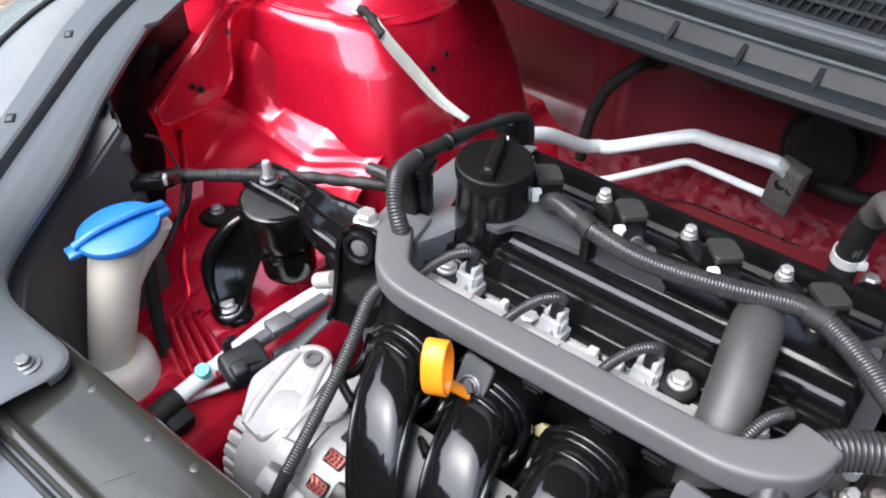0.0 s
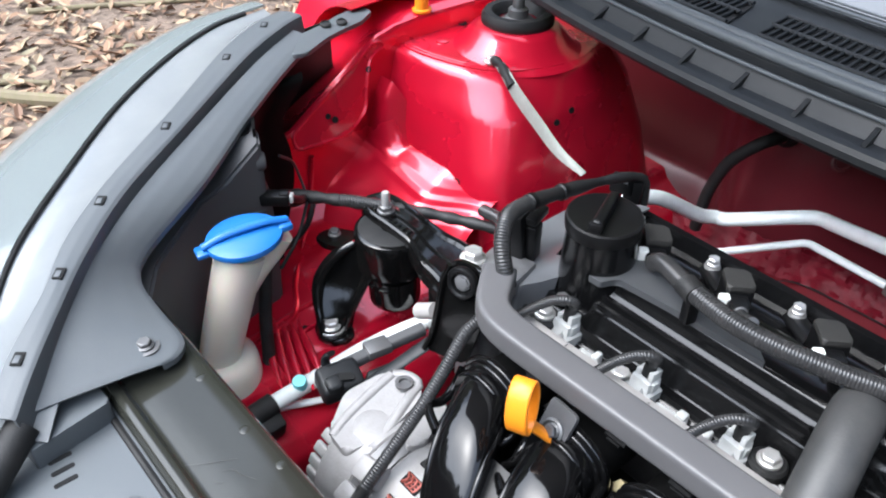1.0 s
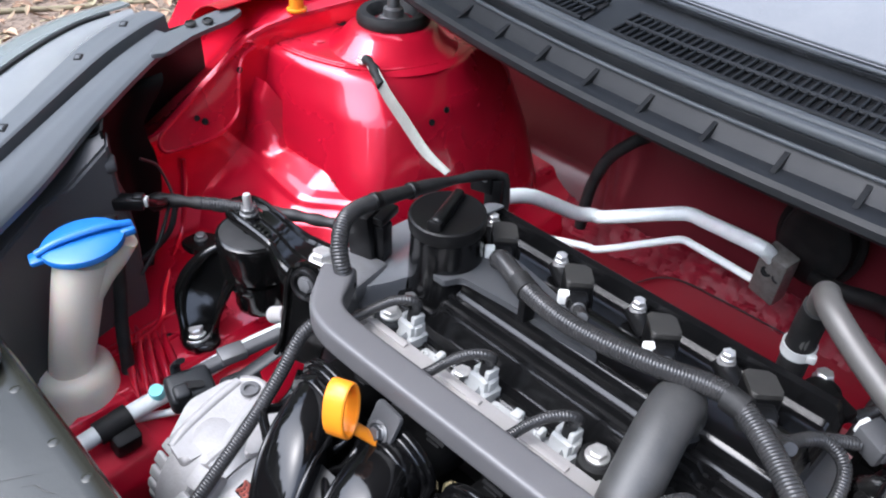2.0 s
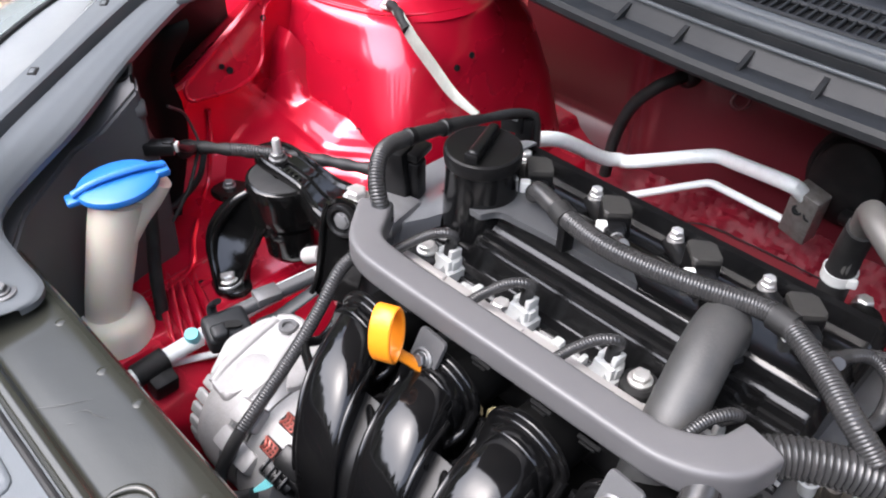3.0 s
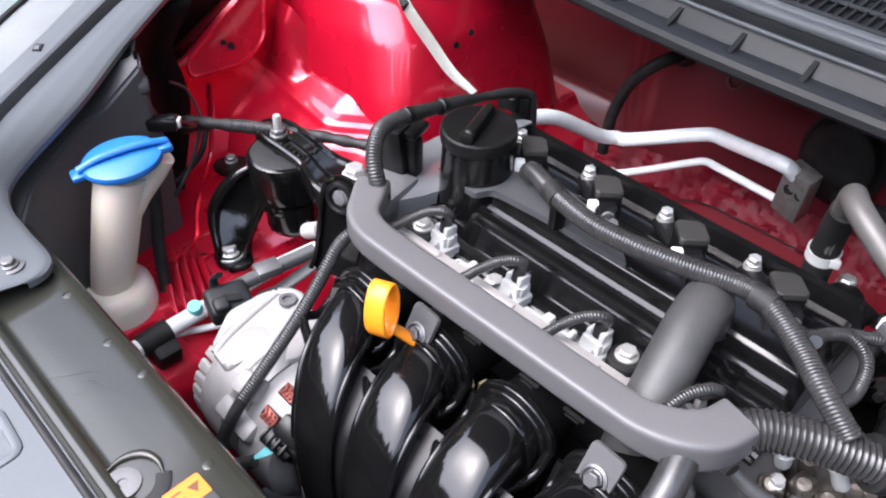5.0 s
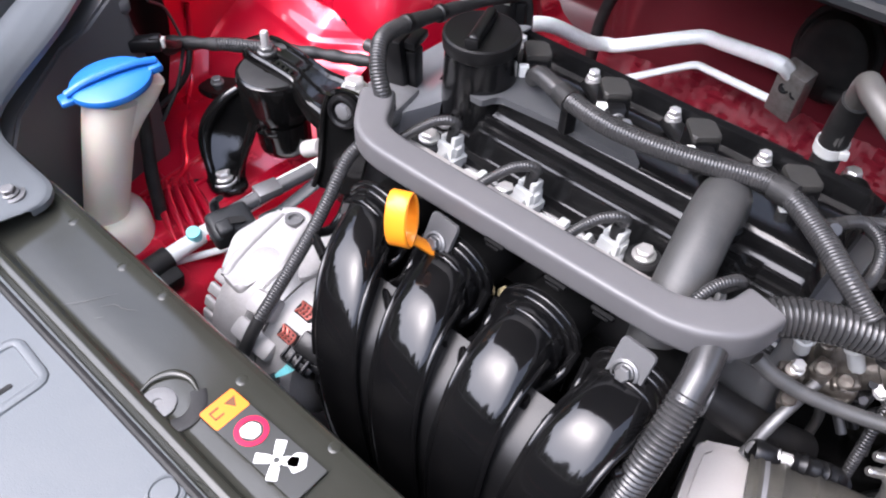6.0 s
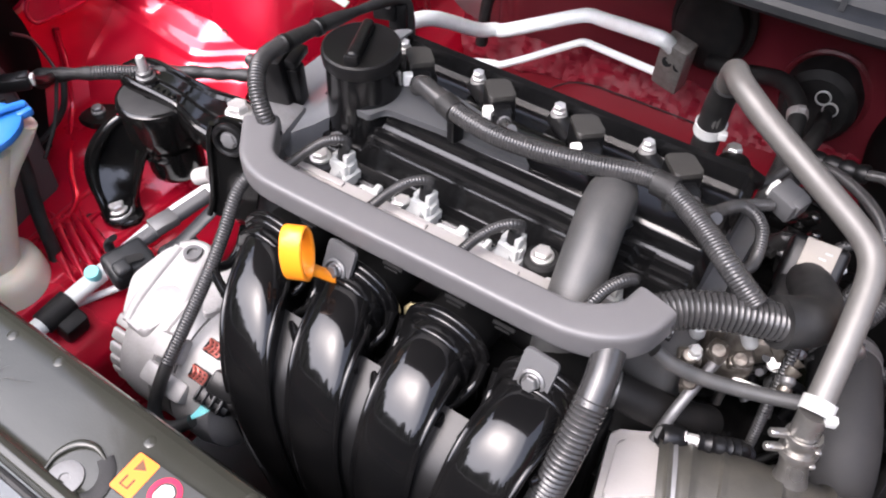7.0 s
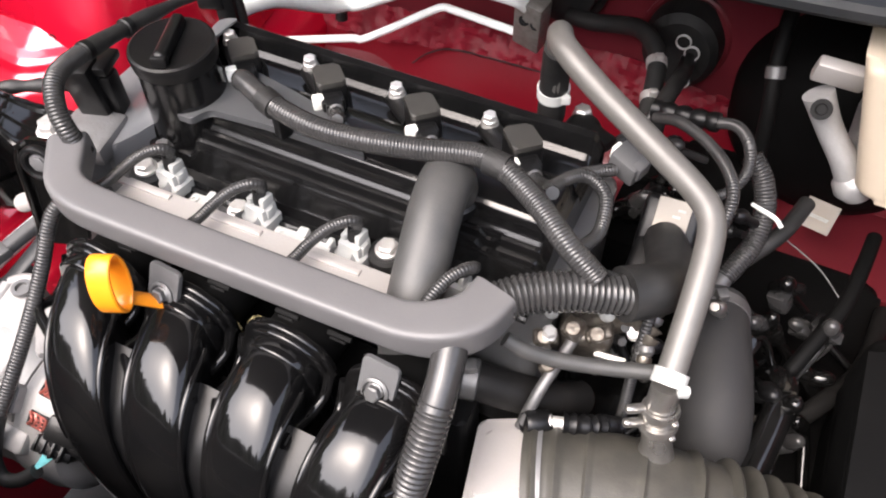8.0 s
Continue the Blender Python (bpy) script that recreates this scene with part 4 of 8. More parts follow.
# black faceted housing behind the lamp
CAP = [(-0.342, -0.413, 0.880), (-0.385, -0.384, 0.884), (-0.430, -0.314, 0.899), (-0.440, -0.279, 0.904), (-0.4475, -0.2325, 0.930), (-0.469, -0.2225, 0.932), (-0.520, -0.212, 0.932), (-0.560, -0.30, 0.928), (-0.450, -0.42, 0.890)]
SIDE = [(0.0, 0.0, 0.872), (0.0, 0.004, 0.857), (-0.004, 0.008, 0.800), (-0.010, 0.006, 0.700), (-0.012, 0.004, 0.600)]
bm = mesh()
rows = [[bm.verts.new(p) for p in CAP]]
for dx, dy, z in SIDE:
    rows.append([bm.verts.new((x + dx, y + dy, z - 0.10 * (0.932 - top_))) for x, y, top_ in CAP])
for hi, lo in zip(rows, rows[1:]):
    for k in range(len(CAP)):
        bm.faces.new((hi[k], lo[k], lo[(k + 1) % len(CAP)], hi[(k + 1) % len(CAP)]))
for face in ((0, 1, 8), (1, 2, 3, 8), (3, 4, 7, 8), (4, 5, 6, 7)):
    bm.faces.new([rows[0][k] for k in face])
bm.faces.new(rows[-1][::-1])
bmesh.ops.recalc_face_normals(bm, faces=bm.faces)
bmesh.ops.bevel(bm, geom=[e for e in bm.edges if len(e.link_faces) == 2 and e.calc_face_angle() > 0.35], offset=0.003, segments=2, affect="EDGES")
part("housing", bm, HOUSING, lamp, "dark grey faceted plastic lamp housing", sharp=30)
bm = mesh()
lathe(bm, [(0.009, 0), (0.009, 0.003), (0.0055, 0.003), (0.005, 0.001), (0, 0.001)], (-0.480, -0.236, 0.930), sides=20)
part("boss", bm, BLACK, lamp)
bm = mesh()
lathe(bm, [(0.012, 0.0), (0.0105, 0.007), (0.008, 0.010), (0, 0.0105)], (-0.456, -0.236, 0.905), (0.4, 0.9, 0.0), 20)
part("side_boss", bm, HOUSING, lamp)


# black splash shields between lamp and wing
bm = mesh()
sheet(bm, lambda u, v: Vector((-0.50 - 0.13 * smooth(0.0, 0.8, u), -0.44 + 0.42 * u, 0.935 - 0.40 * v + 0.02 * u)), 12, 8, 0.003)
solo("splash_shield", bm, BLACK, (-0.56, -0.25, 0.53), "black plastic splash shield behind the lamp", "shield")
# added black sheet: stands for dark plastic and the shadow in the gap
LIP = curve([(-0.542, -0.128, 0.940), (-0.535, -0.134, 0.930), (-0.536, -0.164, 0.892), (-0.535, -0.159, 0.850), (-0.535, -0.158, 0.812), (-0.533, -0.170, 0.769), (-0.528, -0.182, 0.741), (-0.510, -0.200, 0.715)], 6)


def liner(u, v):
    edge = along(LIP, v)
    back = Vector((-0.462, -0.232, edge.z))
    p = edge.lerp(back, u)
    return p + Vector((-0.030, -0.004, 0)) * math.sin(math.pi * u) + Vector((-0.004, 0.010, 0)) * smooth(0.10, 0.0, u)


bm = mesh()
sheet(bm, liner, 16, 40, 0.003)
ss = solo("splash_shield", bm, DEEP, (-0.52, -0.19, 0.71), "matt black sheet for dark plastic and shadow beside the lamp", "shield")
bm = mesh()
tube(bm, [(-0.516, -0.176, 0.862), (-0.520, -0.158, 0.846), (-0.524, -0.150, 0.828), (-0.520, -0.146, 0.806), (-0.505, -0.150, 0.792)], 0.0018, 8, 0.004)
part("bare_wire", bm, GREY_HOSE, ss, "thin grey wire")

# ---- cowl ----
def lip(x):
    return 0.091 + 0.24 * (x - 0.12) ** 2


COWL = [(0.030, 0.988), (0.003, 0.990), (0.000, 0.994), (0.001, 1.000), (0.005, 1.004), (0.012, 1.0055), (0.0235, 1.0065), (0.0265, 1.011), (0.034, 1.0205), (0.0365, 1.022), (0.0390, 1.0205), (0.041, 1.015), (0.045, 1.015), (0.047, 1.029), (0.052, 1.0330), (0.066, 1.0365), (0.125, 1.0460), (0.165, 1.0525), (0.20, 1.053)]
cowl = thing("cowl_panel", (0.2, 0.2, 0.95), "grey-black plastic cowl panel with ribs below the windscreen", "cowl panel")


def cowl_line(off, z):
    return [(x, lip(x) + off, z - 0.006 * abs(x - 0.12)) for x in (-0.5, -0.4, -0.3, -0.2, -0.1, 0.0, 0.1, 0.2, 0.3, 0.4, 0.5, 0.65)]


bm = mesh()
sheet(bm, lambda u, v: Vector((-0.50 + 1.15 * u, lip(-0.50 + 1.15 * u) + along(COWL, v).x, along(COWL, v).y - 0.006 * abs(1.15 * u - 0.62))), 60, 90, 0.002)
part("cowl_skin", bm, COWLP, cowl, sharp=26)
for k in range(-5, 9):
    x = -0.058 + 0.0687 * k
    bm = mesh()
    m = pose(x, lip(x) + 0.0255, 1.0060 - 0.006 * abs(x - 0.12), 0, 0, math.degrees(0.56 * (x - 0.12)))
    other = mesh()
    pts = [other.verts.new(p) for p in ((-0.0025, -0.014, 0.000), (0.0025, -0.014, 0.000), (0.0025, 0.006, 0.000), (-0.0025, 0.006, 0.000), (-0.0025, 0.006, 0.0125), (0.0025, 0.006, 0.0125))]
    for f in ((0, 1, 2, 3), (0, 4, 5, 1), (2, 5, 4, 3), (0, 3, 4), (1, 5, 2)):
        other.faces.new([pts[q] for q in f])
    merge(bm, other, m)
    part("rib", bm, COWLP, cowl)
bm = mesh()
tube(bm, cowl_line(0.0375, 1.0222), 0.0022, 10, 0.015)
part("bead", bm, TRIM, cowl, "thin pale bead")
bm = mesh()
tube(bm, cowl_line(0.0430, 1.018), 0.0042, 10, 0.015)
part("seal", bm, RUBBER, cowl, "black rubber bonnet seal")
for off, z, r in ((0.0505, 1.0345, 0.0056), (0.0605, 1.0375, 0.0050)):
    bm = mesh()
    tube(bm, cowl_line(off, z), r, 14, 0.015)
    part("trim_bar", bm, TRIM, cowl, "smooth grey trim bar")
# air grilles with their bars
for x0, x1 in ((-0.44, -0.185), (-0.143, 0.30)):
    bm = mesh()
    count = round((x1 - x0) / 0.045)
    # black sheet under the bars in place of a shaded recess
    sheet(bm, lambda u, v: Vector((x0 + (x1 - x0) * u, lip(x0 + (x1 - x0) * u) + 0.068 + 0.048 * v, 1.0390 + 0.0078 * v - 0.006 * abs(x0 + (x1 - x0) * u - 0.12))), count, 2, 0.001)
    part("grille_bed", bm, HOLE, cowl, "black sheet standing for the air grille's shaded recess")
    x = x0
    while x <= x1:
        bm = mesh()
        for y0 in (0.069, 0.0930):
            box(bm, (x, lip(x) + y0 + 0.011, 1.0412 + 0.16 * (y0 + 0.011 - 0.068) - 0.006 * abs(x - 0.12)), (0.0028, 0.022, 0.005), (9, 0, math.degrees(0.56 * (x - 0.12))), 0.001, 1)
        part("grille_bar", bm, COWLP, cowl)
        x += 0.0088
    bm = mesh()
    for y0 in (0.0670, 0.0918, 0.1165):
        tube(bm, [(x, lip(x) + y0, 1.0420 + 0.16 * (y0 - 0.068) - 0.006 * abs(x - 0.12)) for x in (x0, x0 * 0.75 + x1 * 0.25, x0 * 0.5 + x1 * 0.5, x0 * 0.25 + x1 * 0.75, x1)], 0.0026, 8, 0.02)
    part("grille_rim", bm, COWLP, cowl)

# ---- washer bottle ----
washer = thing("washer_bottle", (-0.385, -0.36, 0.36), "milky plastic washer bottle neck with a blue flip cap", "washer bottle")
bm = mesh()
plate(bm, rounded([(-0.465, -0.465), (-0.352, -0.465), (-0.352, -0.335), (-0.372, -0.300), (-0.440, -0.300)], 0.026, 8), 0.38, 0.690, 0.022, 4)
lathe(bm, [(0.0440, -0.060), (0.0435, -0.006), (0.0420, 0.004), (0.0370, 0.010), (0.0300, 0.0125), (0.0200, 0.0135)], (-0.394, -0.345, 0.722), (-0.04, -0.03, 1), 36)
part("tank", bm, MILKY, washer, "milky translucent tank")
bm = mesh()
tube(bm, [(-0.397, -0.354, 0.675), (-0.389, -0.342, 0.740), (-0.377, -0.326, 0.810), (-0.370, -0.317, 0.848), (-0.364, -0.309, 0.878)],
     lambda t: 0.0212 + 0.0034 * t, 32, 0.008)
part("neck", bm, MILKY, washer)
bm = mesh()
tube(bm, [(-0.370, -0.314, 0.836), (-0.366, -0.300, 0.853), (-0.360, -0.284, 0.870), (-0.355, -0.272, 0.886)], lambda t: 0.0200 - 0.0045 * t, 24, 0.004)
part("hinge_lug", bm, MILKY, washer)
capm = Matrix.Translation((-0.361, -0.306, 0.891)) @ pose(0, 0, 0, 3, 3, -12) @ Matrix.Diagonal((0.96, 0.95, 1, 1))
bm = mesh()
lathe(bm, [(0.0, -0.0045), (0.029, -0.0045), (0.0335, -0.003), (0.0345, 0.0005), (0.0335, 0.0035), (0.028, 0.0058), (0.012, 0.0072), (0, 0.0075)], (0, 0, 0), sides=48, squash=(1.0, 1.16))
box(bm, (0, -0.0425, -0.001), (0.017, 0.016, 0.006), bevel=0.0025)
box(bm, (0, 0.0415, 0.001), (0.020, 0.016, 0.008), bevel=0.003)
bm.transform(capm)
cap = part("cap", bm, BLUE, washer, "bright blue flip cap")
bm = mesh()
tube(bm, [(0, -0.043, 0.0042), (0, -0.02, 0.0102), (0, 0.02, 0.0108), (0, 0.046, 0.0062)], 0.0042, 10, 0.004, flat=(1, 0.8))
bm.transform(capm)
part("grip_ridge", bm, BLUE, cap)
bm = mesh()
tube(bm, [(-0.425, -0.255, 0.865), (-0.412, -0.262, 0.835), (-0.402, -0.2716, 0.794), (-0.391, -0.2845, 0.749), (-0.380, -0.2935, 0.702), (-0.371, -0.3098, 0.684), (-0.366, -0.326, 0.673), (-0.360, -0.350, 0.660)], 0.0072, 14, 0.006)
solo("washer_hose", bm, RUBBER, (-0.36, -0.35, 0.65), "smooth black rubber hose beside the washer bottle", "hose")

# ---- engine mount ----
mount = thing("engine_mount", (-0.36, -0.15, 0.70), "glossy black cast engine mount bolted to red metal", "engine mount")
CUP = Vector((-0.358, -0.131, -0.013))
bm = mesh()
lathe(bm, [(0.0, 0.782), (0.0385, 0.782), (0.0405, 0.786), (0.0415, 0.800), (0.0425, 0.822), (0.0432, 0.832), (0.0422, 0.8365), (0.0400, 0.838), (0.0120, 0.838), (0.0110, 0.836), (0.0105, 0.826), (0, 0.826)], CUP, sides=48)
part("mount_cup", bm, CAST_BLACK, mount)
bm = mesh()
lathe(bm, [(0.0118, 0.8365), (0.0125, 0.8392), (0.0370, 0.8396), (0.0385, 0.8385)], CUP, sides=44)
part("rubber_ring", bm, RUBBER, mount, "matt grey-black rubber ring")
bm = mesh()
lathe(bm, [(0.0, 0.742), (0.026, 0.742), (0.0295, 0.746), (0.0305, 0.752), (0.0310, 0.785)], CUP + Vector((0.010, -0.006, 0)), sides=40)
part("lower_cup", bm, CAST_BLACK, mount)
for q in (215, 262, 300):
    bm = mesh()
    c, s = math.cos(radians(q)), math.sin(radians(q))
    box(bm, CUP + Vector((0.010 + 0.0315 * c, -0.006 + 0.0315 * s, 0.7775)), (0.006, 0.012, 0.004), (0, 0, q), 0.0012)
    part("cast_lug", bm, CAST_BLACK, mount)
# leg: a hollow wall from the cup to the foot, with a rounded outer edge and a thin inner fin
LEG_OUT = curve([(-0.385, -0.164, 0.802), (-0.392, -0.177, 0.794), (-0.3985, -0.193, 0.778), (-0.3990, -0.207, 0.760), (-0.3905, -0.217, 0.742), (-0.3785, -0.223, 0.724), (-0.371, -0.227, 0.708)], 6)
LEG_IN = curve([(-0.336, -0.160, 0.792), (-0.347, -0.163, 0.784), (-0.356, -0.170, 0.768), (-0.3585, -0.180, 0.751), (-0.357, -0.194, 0.733), (-0.3585, -0.199, 0.720), (-0.359, -0.203, 0.708)], 6)


def leg(u, v):
    p = along(LEG_OUT, v).lerp(along(LEG_IN, v), u)
    return p + Vector((0.006, 0.014, -0.002)) * math.sin(math.pi * u) ** 0.7


bm = mesh()
sheet(bm, leg, 16, 40, 0.003)
part("leg_wall", bm, CAST_BLACK, mount, sharp=60)
bm = mesh()
tube(bm, LEG_OUT, lambda t: 0.0052 + 0.0030 * math.sin(math.pi * min(1, t * 1.3)) * (t < 0.77) + 0.0, 14, 0.004, smooth=False)
part("leg_edge", bm, CAST_BLACK, mount)
bm = mesh()
tube(bm, LEG_IN, 0.0046, 12, 0.004, smooth=False, flat=(0.45, 1.5), up=(1, -0.4, 0))
part("fin", bm, CAST_BLACK, mount)
bm = mesh()
plate(bm, rounded([(-0.390, -0.228), (-0.362, -0.234), (-0.345, -0.220), (-0.344, -0.196), (-0.375, -0.190), (-0.396, -0.205)], 0.012), 0.7015, 0.7095, 0.0025)
part("foot", bm, CAST_BLACK, mount)
bm = mesh()
lathe(bm, [(0.0, 0), (0.0155, 0), (0.0155, 0.0022), (0.0145, 0.003)], (-0.3715, -0.2135, 0.7095), sides=30)
hexbolt(bm, (-0.3715, -0.2135, 0.712), size=0.0078, height=0.010, washer=1.45, spin=10)
part("foot_bolt", bm, STEEL, mount, "zinc-plated flange bolt")
# strap over the cup: flat with ribbed edges, then it steps down and widens towards the engine
NEAR = curve([(-0.4165, -0.1215, 0.833), (-0.4095, -0.1355, 0.833), (-0.3905, -0.1430, 0.833), (-0.3535, -0.1420, 0.8325), (-0.3195, -0.1410, 0.831), (-0.3100, -0.1415, 0.8265), (-0.2920, -0.1435, 0.8170), (-0.2660, -0.1460, 0.8135), (-0.2350, -0.1560, 0.8125), (-0.2000, -0.1650, 0.812)], 6)
FAR = curve([(-0.4165, -0.1195, 0.833), (-0.4105, -0.1025, 0.833), (-0.3905, -0.0955, 0.833), (-0.3635, -0.0950, 0.833), (-0.3405, -0.0955, 0.831), (-0.3330, -0.0920, 0.8265), (-0.3180, -0.0850, 0.8180), (-0.2960, -0.0765, 0.8145), (-0.2550, -0.0740, 0.8125), (-0.2000, -0.0780, 0.812)], 6)


def strap(u, v):
    rows = [(0.0, -0.022), (0.0, -0.003), (0.03, 0.0012), (0.09, 0.0030), (0.16, 0.0026), (0.20, -0.0012), (0.44, -0.0012), (0.47, 0.0022), (0.56, 0.0022), (0.59, -0.0012), (0.82, -0.0012), (0.86, 0.0026), (0.93, 0.0030), (0.98, 0.0012), (1.0, -0.003), (1.0, -0.022)]
    q = along([Vector(r) for r in rows], u)
    n, f = along(NEAR, v), along(FAR, v)
    return n.lerp(f, q.x) + Vector((0, 0, q.y * (1 if q.y < -0.002 else smooth(0.10, 0.22, v))))


bm = mesh()
sheet(bm, strap, 60, 70)
part("strap", bm, CAST_BLACK, mount, sharp=45)
bm = mesh()
plate(bm, rounded([(-0.275, -0.150), (-0.235, -0.168), (-0.190, -0.172), (-0.190, -0.090), (-0.285, -0.090)], 0.012), 0.740, 0.806, 0.006, 3)
part("arm_root", bm, CAST_BLACK, mount)
for k in range(5):
    bm = mesh()
    box(bm, (-0.363 + 0.008 * k, -0.1295, 0.8322), (0.0045, 0.007, 0.0014), (0, 0, 8), 0.0004, 1)
    part("cast_mark", bm, CAST_BLACK, mount)
bm = mesh()
lathe(bm, [(0.0150, 0), (0.0150, 0.003), (0.012, 0.0045)], (-0.3765, -0.1245, 0.8310), sides=28)
part("stud_seat", bm, CAST_BLACK, mount)
bm = mesh()
hexbolt(bm, (-0.3765, -0.1245, 0.8340), size=0.0074, height=0.0085, washer=1.4)
part("nut", bm, DARK_STEEL, mount, "dull dark nut")
bm = mesh()
lathe(bm, [(0.0048, 0), (0.0048, 0.016), (0.0038, 0.018), (0, 0.018)], (-0.3765, -0.1245, 0.8415), sides=14)
part("stud_nut", bm, STEEL, mount, "silver stud and nut")
bm = mesh()
hexbolt(bm, (-0.205, -0.150, 0.880), size=0.0085, height=0.012, washer=1.5, spin=20)
lathe(bm, [(0.0068, -0.03), (0.0068, 0.0)], (-0.205, -0.150, 0.880), sides=14)
part("bracket_bolt", bm, STEEL, mount, "silver bracket bolt")
bm = mesh()
plate(bm, rounded([(-0.452, -0.178), (-0.430, -0.176), (-0.405, -0.160), (-0.392, -0.135), (-0.415, -0.125), (-0.455, -0.150)], 0.008), 0.772, 0.780, 0.002)
part("stay", bm, CAST_BLACK, mount)
bm = mesh()
hexbolt(bm, (-0.440, -0.156, 0.780), size=0.0055, height=0.007, washer=1.4)
part("stay_bolt", bm, DARK_STEEL, mount, "dull dark bolt")
# upright plate with the bush
bm = mesh()
lathe(bm, [(0.0155, 0), (0.0160, 0.002), (0.0160, 0.0045), (0.0148, 0.0065), (0.0128, 0.0070), (0.0108, 0.0060), (0.0100, 0.0030), (0, 0.0030)], (-0.178, -0.186, 0.889), (0.25, -0.95, 0.18), 30)
part("bush_eye", bm, BLACK, mount)
bm = mesh()
face = Vector((0.25, -0.95, 0.18)).normalized()
rise = (Vector((0, 0, 1)) - face * face.z).normalized()
stand = Matrix((rise.cross(face), rise, face)).transposed().to_4x4()
bolt = mesh()
hexbolt(bolt, Vector((-0.178, -0.186, 0.889)) + face * 0.003, tuple(face), 0.0062, 0.003, 1.3)
part("eye_bolt", bolt, DARK_ALU, mount, "dull steel bolt sunk in the bush")
stand.translation = (-0.178, -0.184, 0.887)
plate(bm, rounded([(-0.034, -0.092), (0.012, -0.088), (0.0215, -0.040), (0.0200, 0.0185), (-0.0185, 0.0185), (-0.0240, -0.006), (-0.0255, -0.040), (-0.028, -0.070)], [0.006, 0.008, 0.01, 0.017, 0.015, 0.010, 0.008, 0.01], 8), -0.006, -0.001, 0.0015, m=stand)
edge = [(-0.0185, 0.012), (-0.0237, -0.006), (-0.0255, -0.040), (-0.028, -0.070), (-0.034, -0.090)]
tube(bm, [stand @ Vector((x, y, 0.0015)) for x, y in edge], 0.0030, 10, 0.004)
part("bush_plate", bm, CAST_BLACK, mount)
bm = mesh()
tube(bm, [(-0.240, -0.188, 0.812), (-0.218, -0.186, 0.826)], 0.0085, 16, 0.006)
part("sleeve", bm, ALU_PALE, mount, "pale machined sleeve")

# ---- engine ----
engine = thing("engine", (0.03, -0.06, 0.25), "four-cylinder engine block and head, black and bare aluminium", "engine")
bm = mesh()
plate(bm, rounded([(-0.165, -0.155), (0.235, -0.155), (0.235, 0.035), (-0.165, 0.035)], 0.015), 0.72, 0.846, 0.004)
part("cylinder_head", bm, DARK_STEEL, engine, "dull dark cast head")
bm = mesh()
plate(bm, rounded([(-0.16, -0.20), (0.24, -0.20), (0.24, 0.06), (-0.16, 0.06)], 0.03), 0.26, 0.72, 0.01)
part("block", bm, CAST_BLACK, engine)
bm = mesh()
plate(bm, rounded([(-0.205, -0.175), (-0.163, -0.175), (-0.163, 0.035), (-0.205, 0.035)], 0.012), 0.40, 0.866, 0.006)
part("timing_cover", bm, DARK_ALU, engine, "grey aluminium timing cover")
bm = mesh()
box(bm, (-0.180, -0.135, 0.872), (0.050, 0.050, 0.020), (0, 0, 12), 0.006)
part("timing_boss", bm, DARK_ALU, engine)
bm = mesh()
plate(bm, rounded([(0.235, -0.17), (0.42, -0.16), (0.44, -0.02), (0.40, 0.05), (0.235, 0.04)], 0.03), 0.30, 0.68, 0.015)
part("gearbox_housing", bm, CAST_BLACK, engine, "dark gearbox housing")
bm = mesh()
plate(bm, rounded([(0.226, 0.030), (0.288, 0.030), (0.288, 0.158), (0.226, 0.158)], 0.012), 0.50, 0.772, 0.006)
box(bm, (0.256, 0.060, 0.776), (0.050, 0.006, 0.012), bevel=0.002)
box(bm, (0.250, 0.110, 0.776), (0.036, 0.006, 0.014), bevel=0.002)
part("end_bracket", bm, DEEP, engine, "matt black bracket at the head's end")

# ---- valve cover ----
vc = thing("valve_cover", (0.03, -0.05, 0.845), "satin black plastic valve cover with long raised ribs", "valve cover")
VC_PROFILE = [(-0.136, 0.842), (-0.136, 0.8505), (-0.1335, 0.8525), (-0.130, 0.8505), (-0.1275, 0.8535), (-0.1180, 0.8535), (-0.1165, 0.8550), (-0.1095, 0.8720), (-0.1075, 0.8745), (-0.106, 0.8785), (-0.1035, 0.8795), (-0.1015, 0.8760), (-0.0995, 0.8765), (-0.098, 0.8825), (-0.0955, 0.8835), (-0.0935, 0.8800),
              (-0.0890, 0.8850), (-0.0870, 0.8915), (-0.0845, 0.8965), (-0.0805, 0.8992), (-0.074, 0.9002), (-0.041, 0.9015), (-0.036, 0.8990), (-0.031, 0.884), (-0.030, 0.880), (0.004, 0.880), (0.010, 0.884), (0.0145, 0.898), (0.020, 0.900), (0.025, 0.896), (0.028, 0.848)]


def vc_shell(u, v):
    x = -0.158 + 0.376 * u
    p = along(VC_PROFILE, v)
    y, z = p.x, p.y
    end = min(smooth(-0.158, -0.150, x), smooth(0.218, 0.210, x))
    if -0.128 < y < -0.0865:
        z += (0.864 - z) * smooth(-0.090, -0.097, x) * (z > 0.864)
    cross = smooth(0.008, 0.004, abs(x - 0.172)) + smooth(0.006, 0.003, abs(x - 0.118))
    if -0.108 < y < -0.093:
        z -= 0.006 * min(1, cross) * (z > 0.874)
    return Vector((x, y, 0.846 + (z - 0.846) * (0.72 + 0.28 * end)))


bm = mesh()
sheet(bm, vc_shell, 130, 120)
left = [v for v in bm.verts if v.co.x < -0.1579]
right = [v for v in bm.verts if v.co.x > 0.2179]
for side in (left, right):
    bm.faces.new(side)
part("shell", bm, COVER, vc, sharp=34)
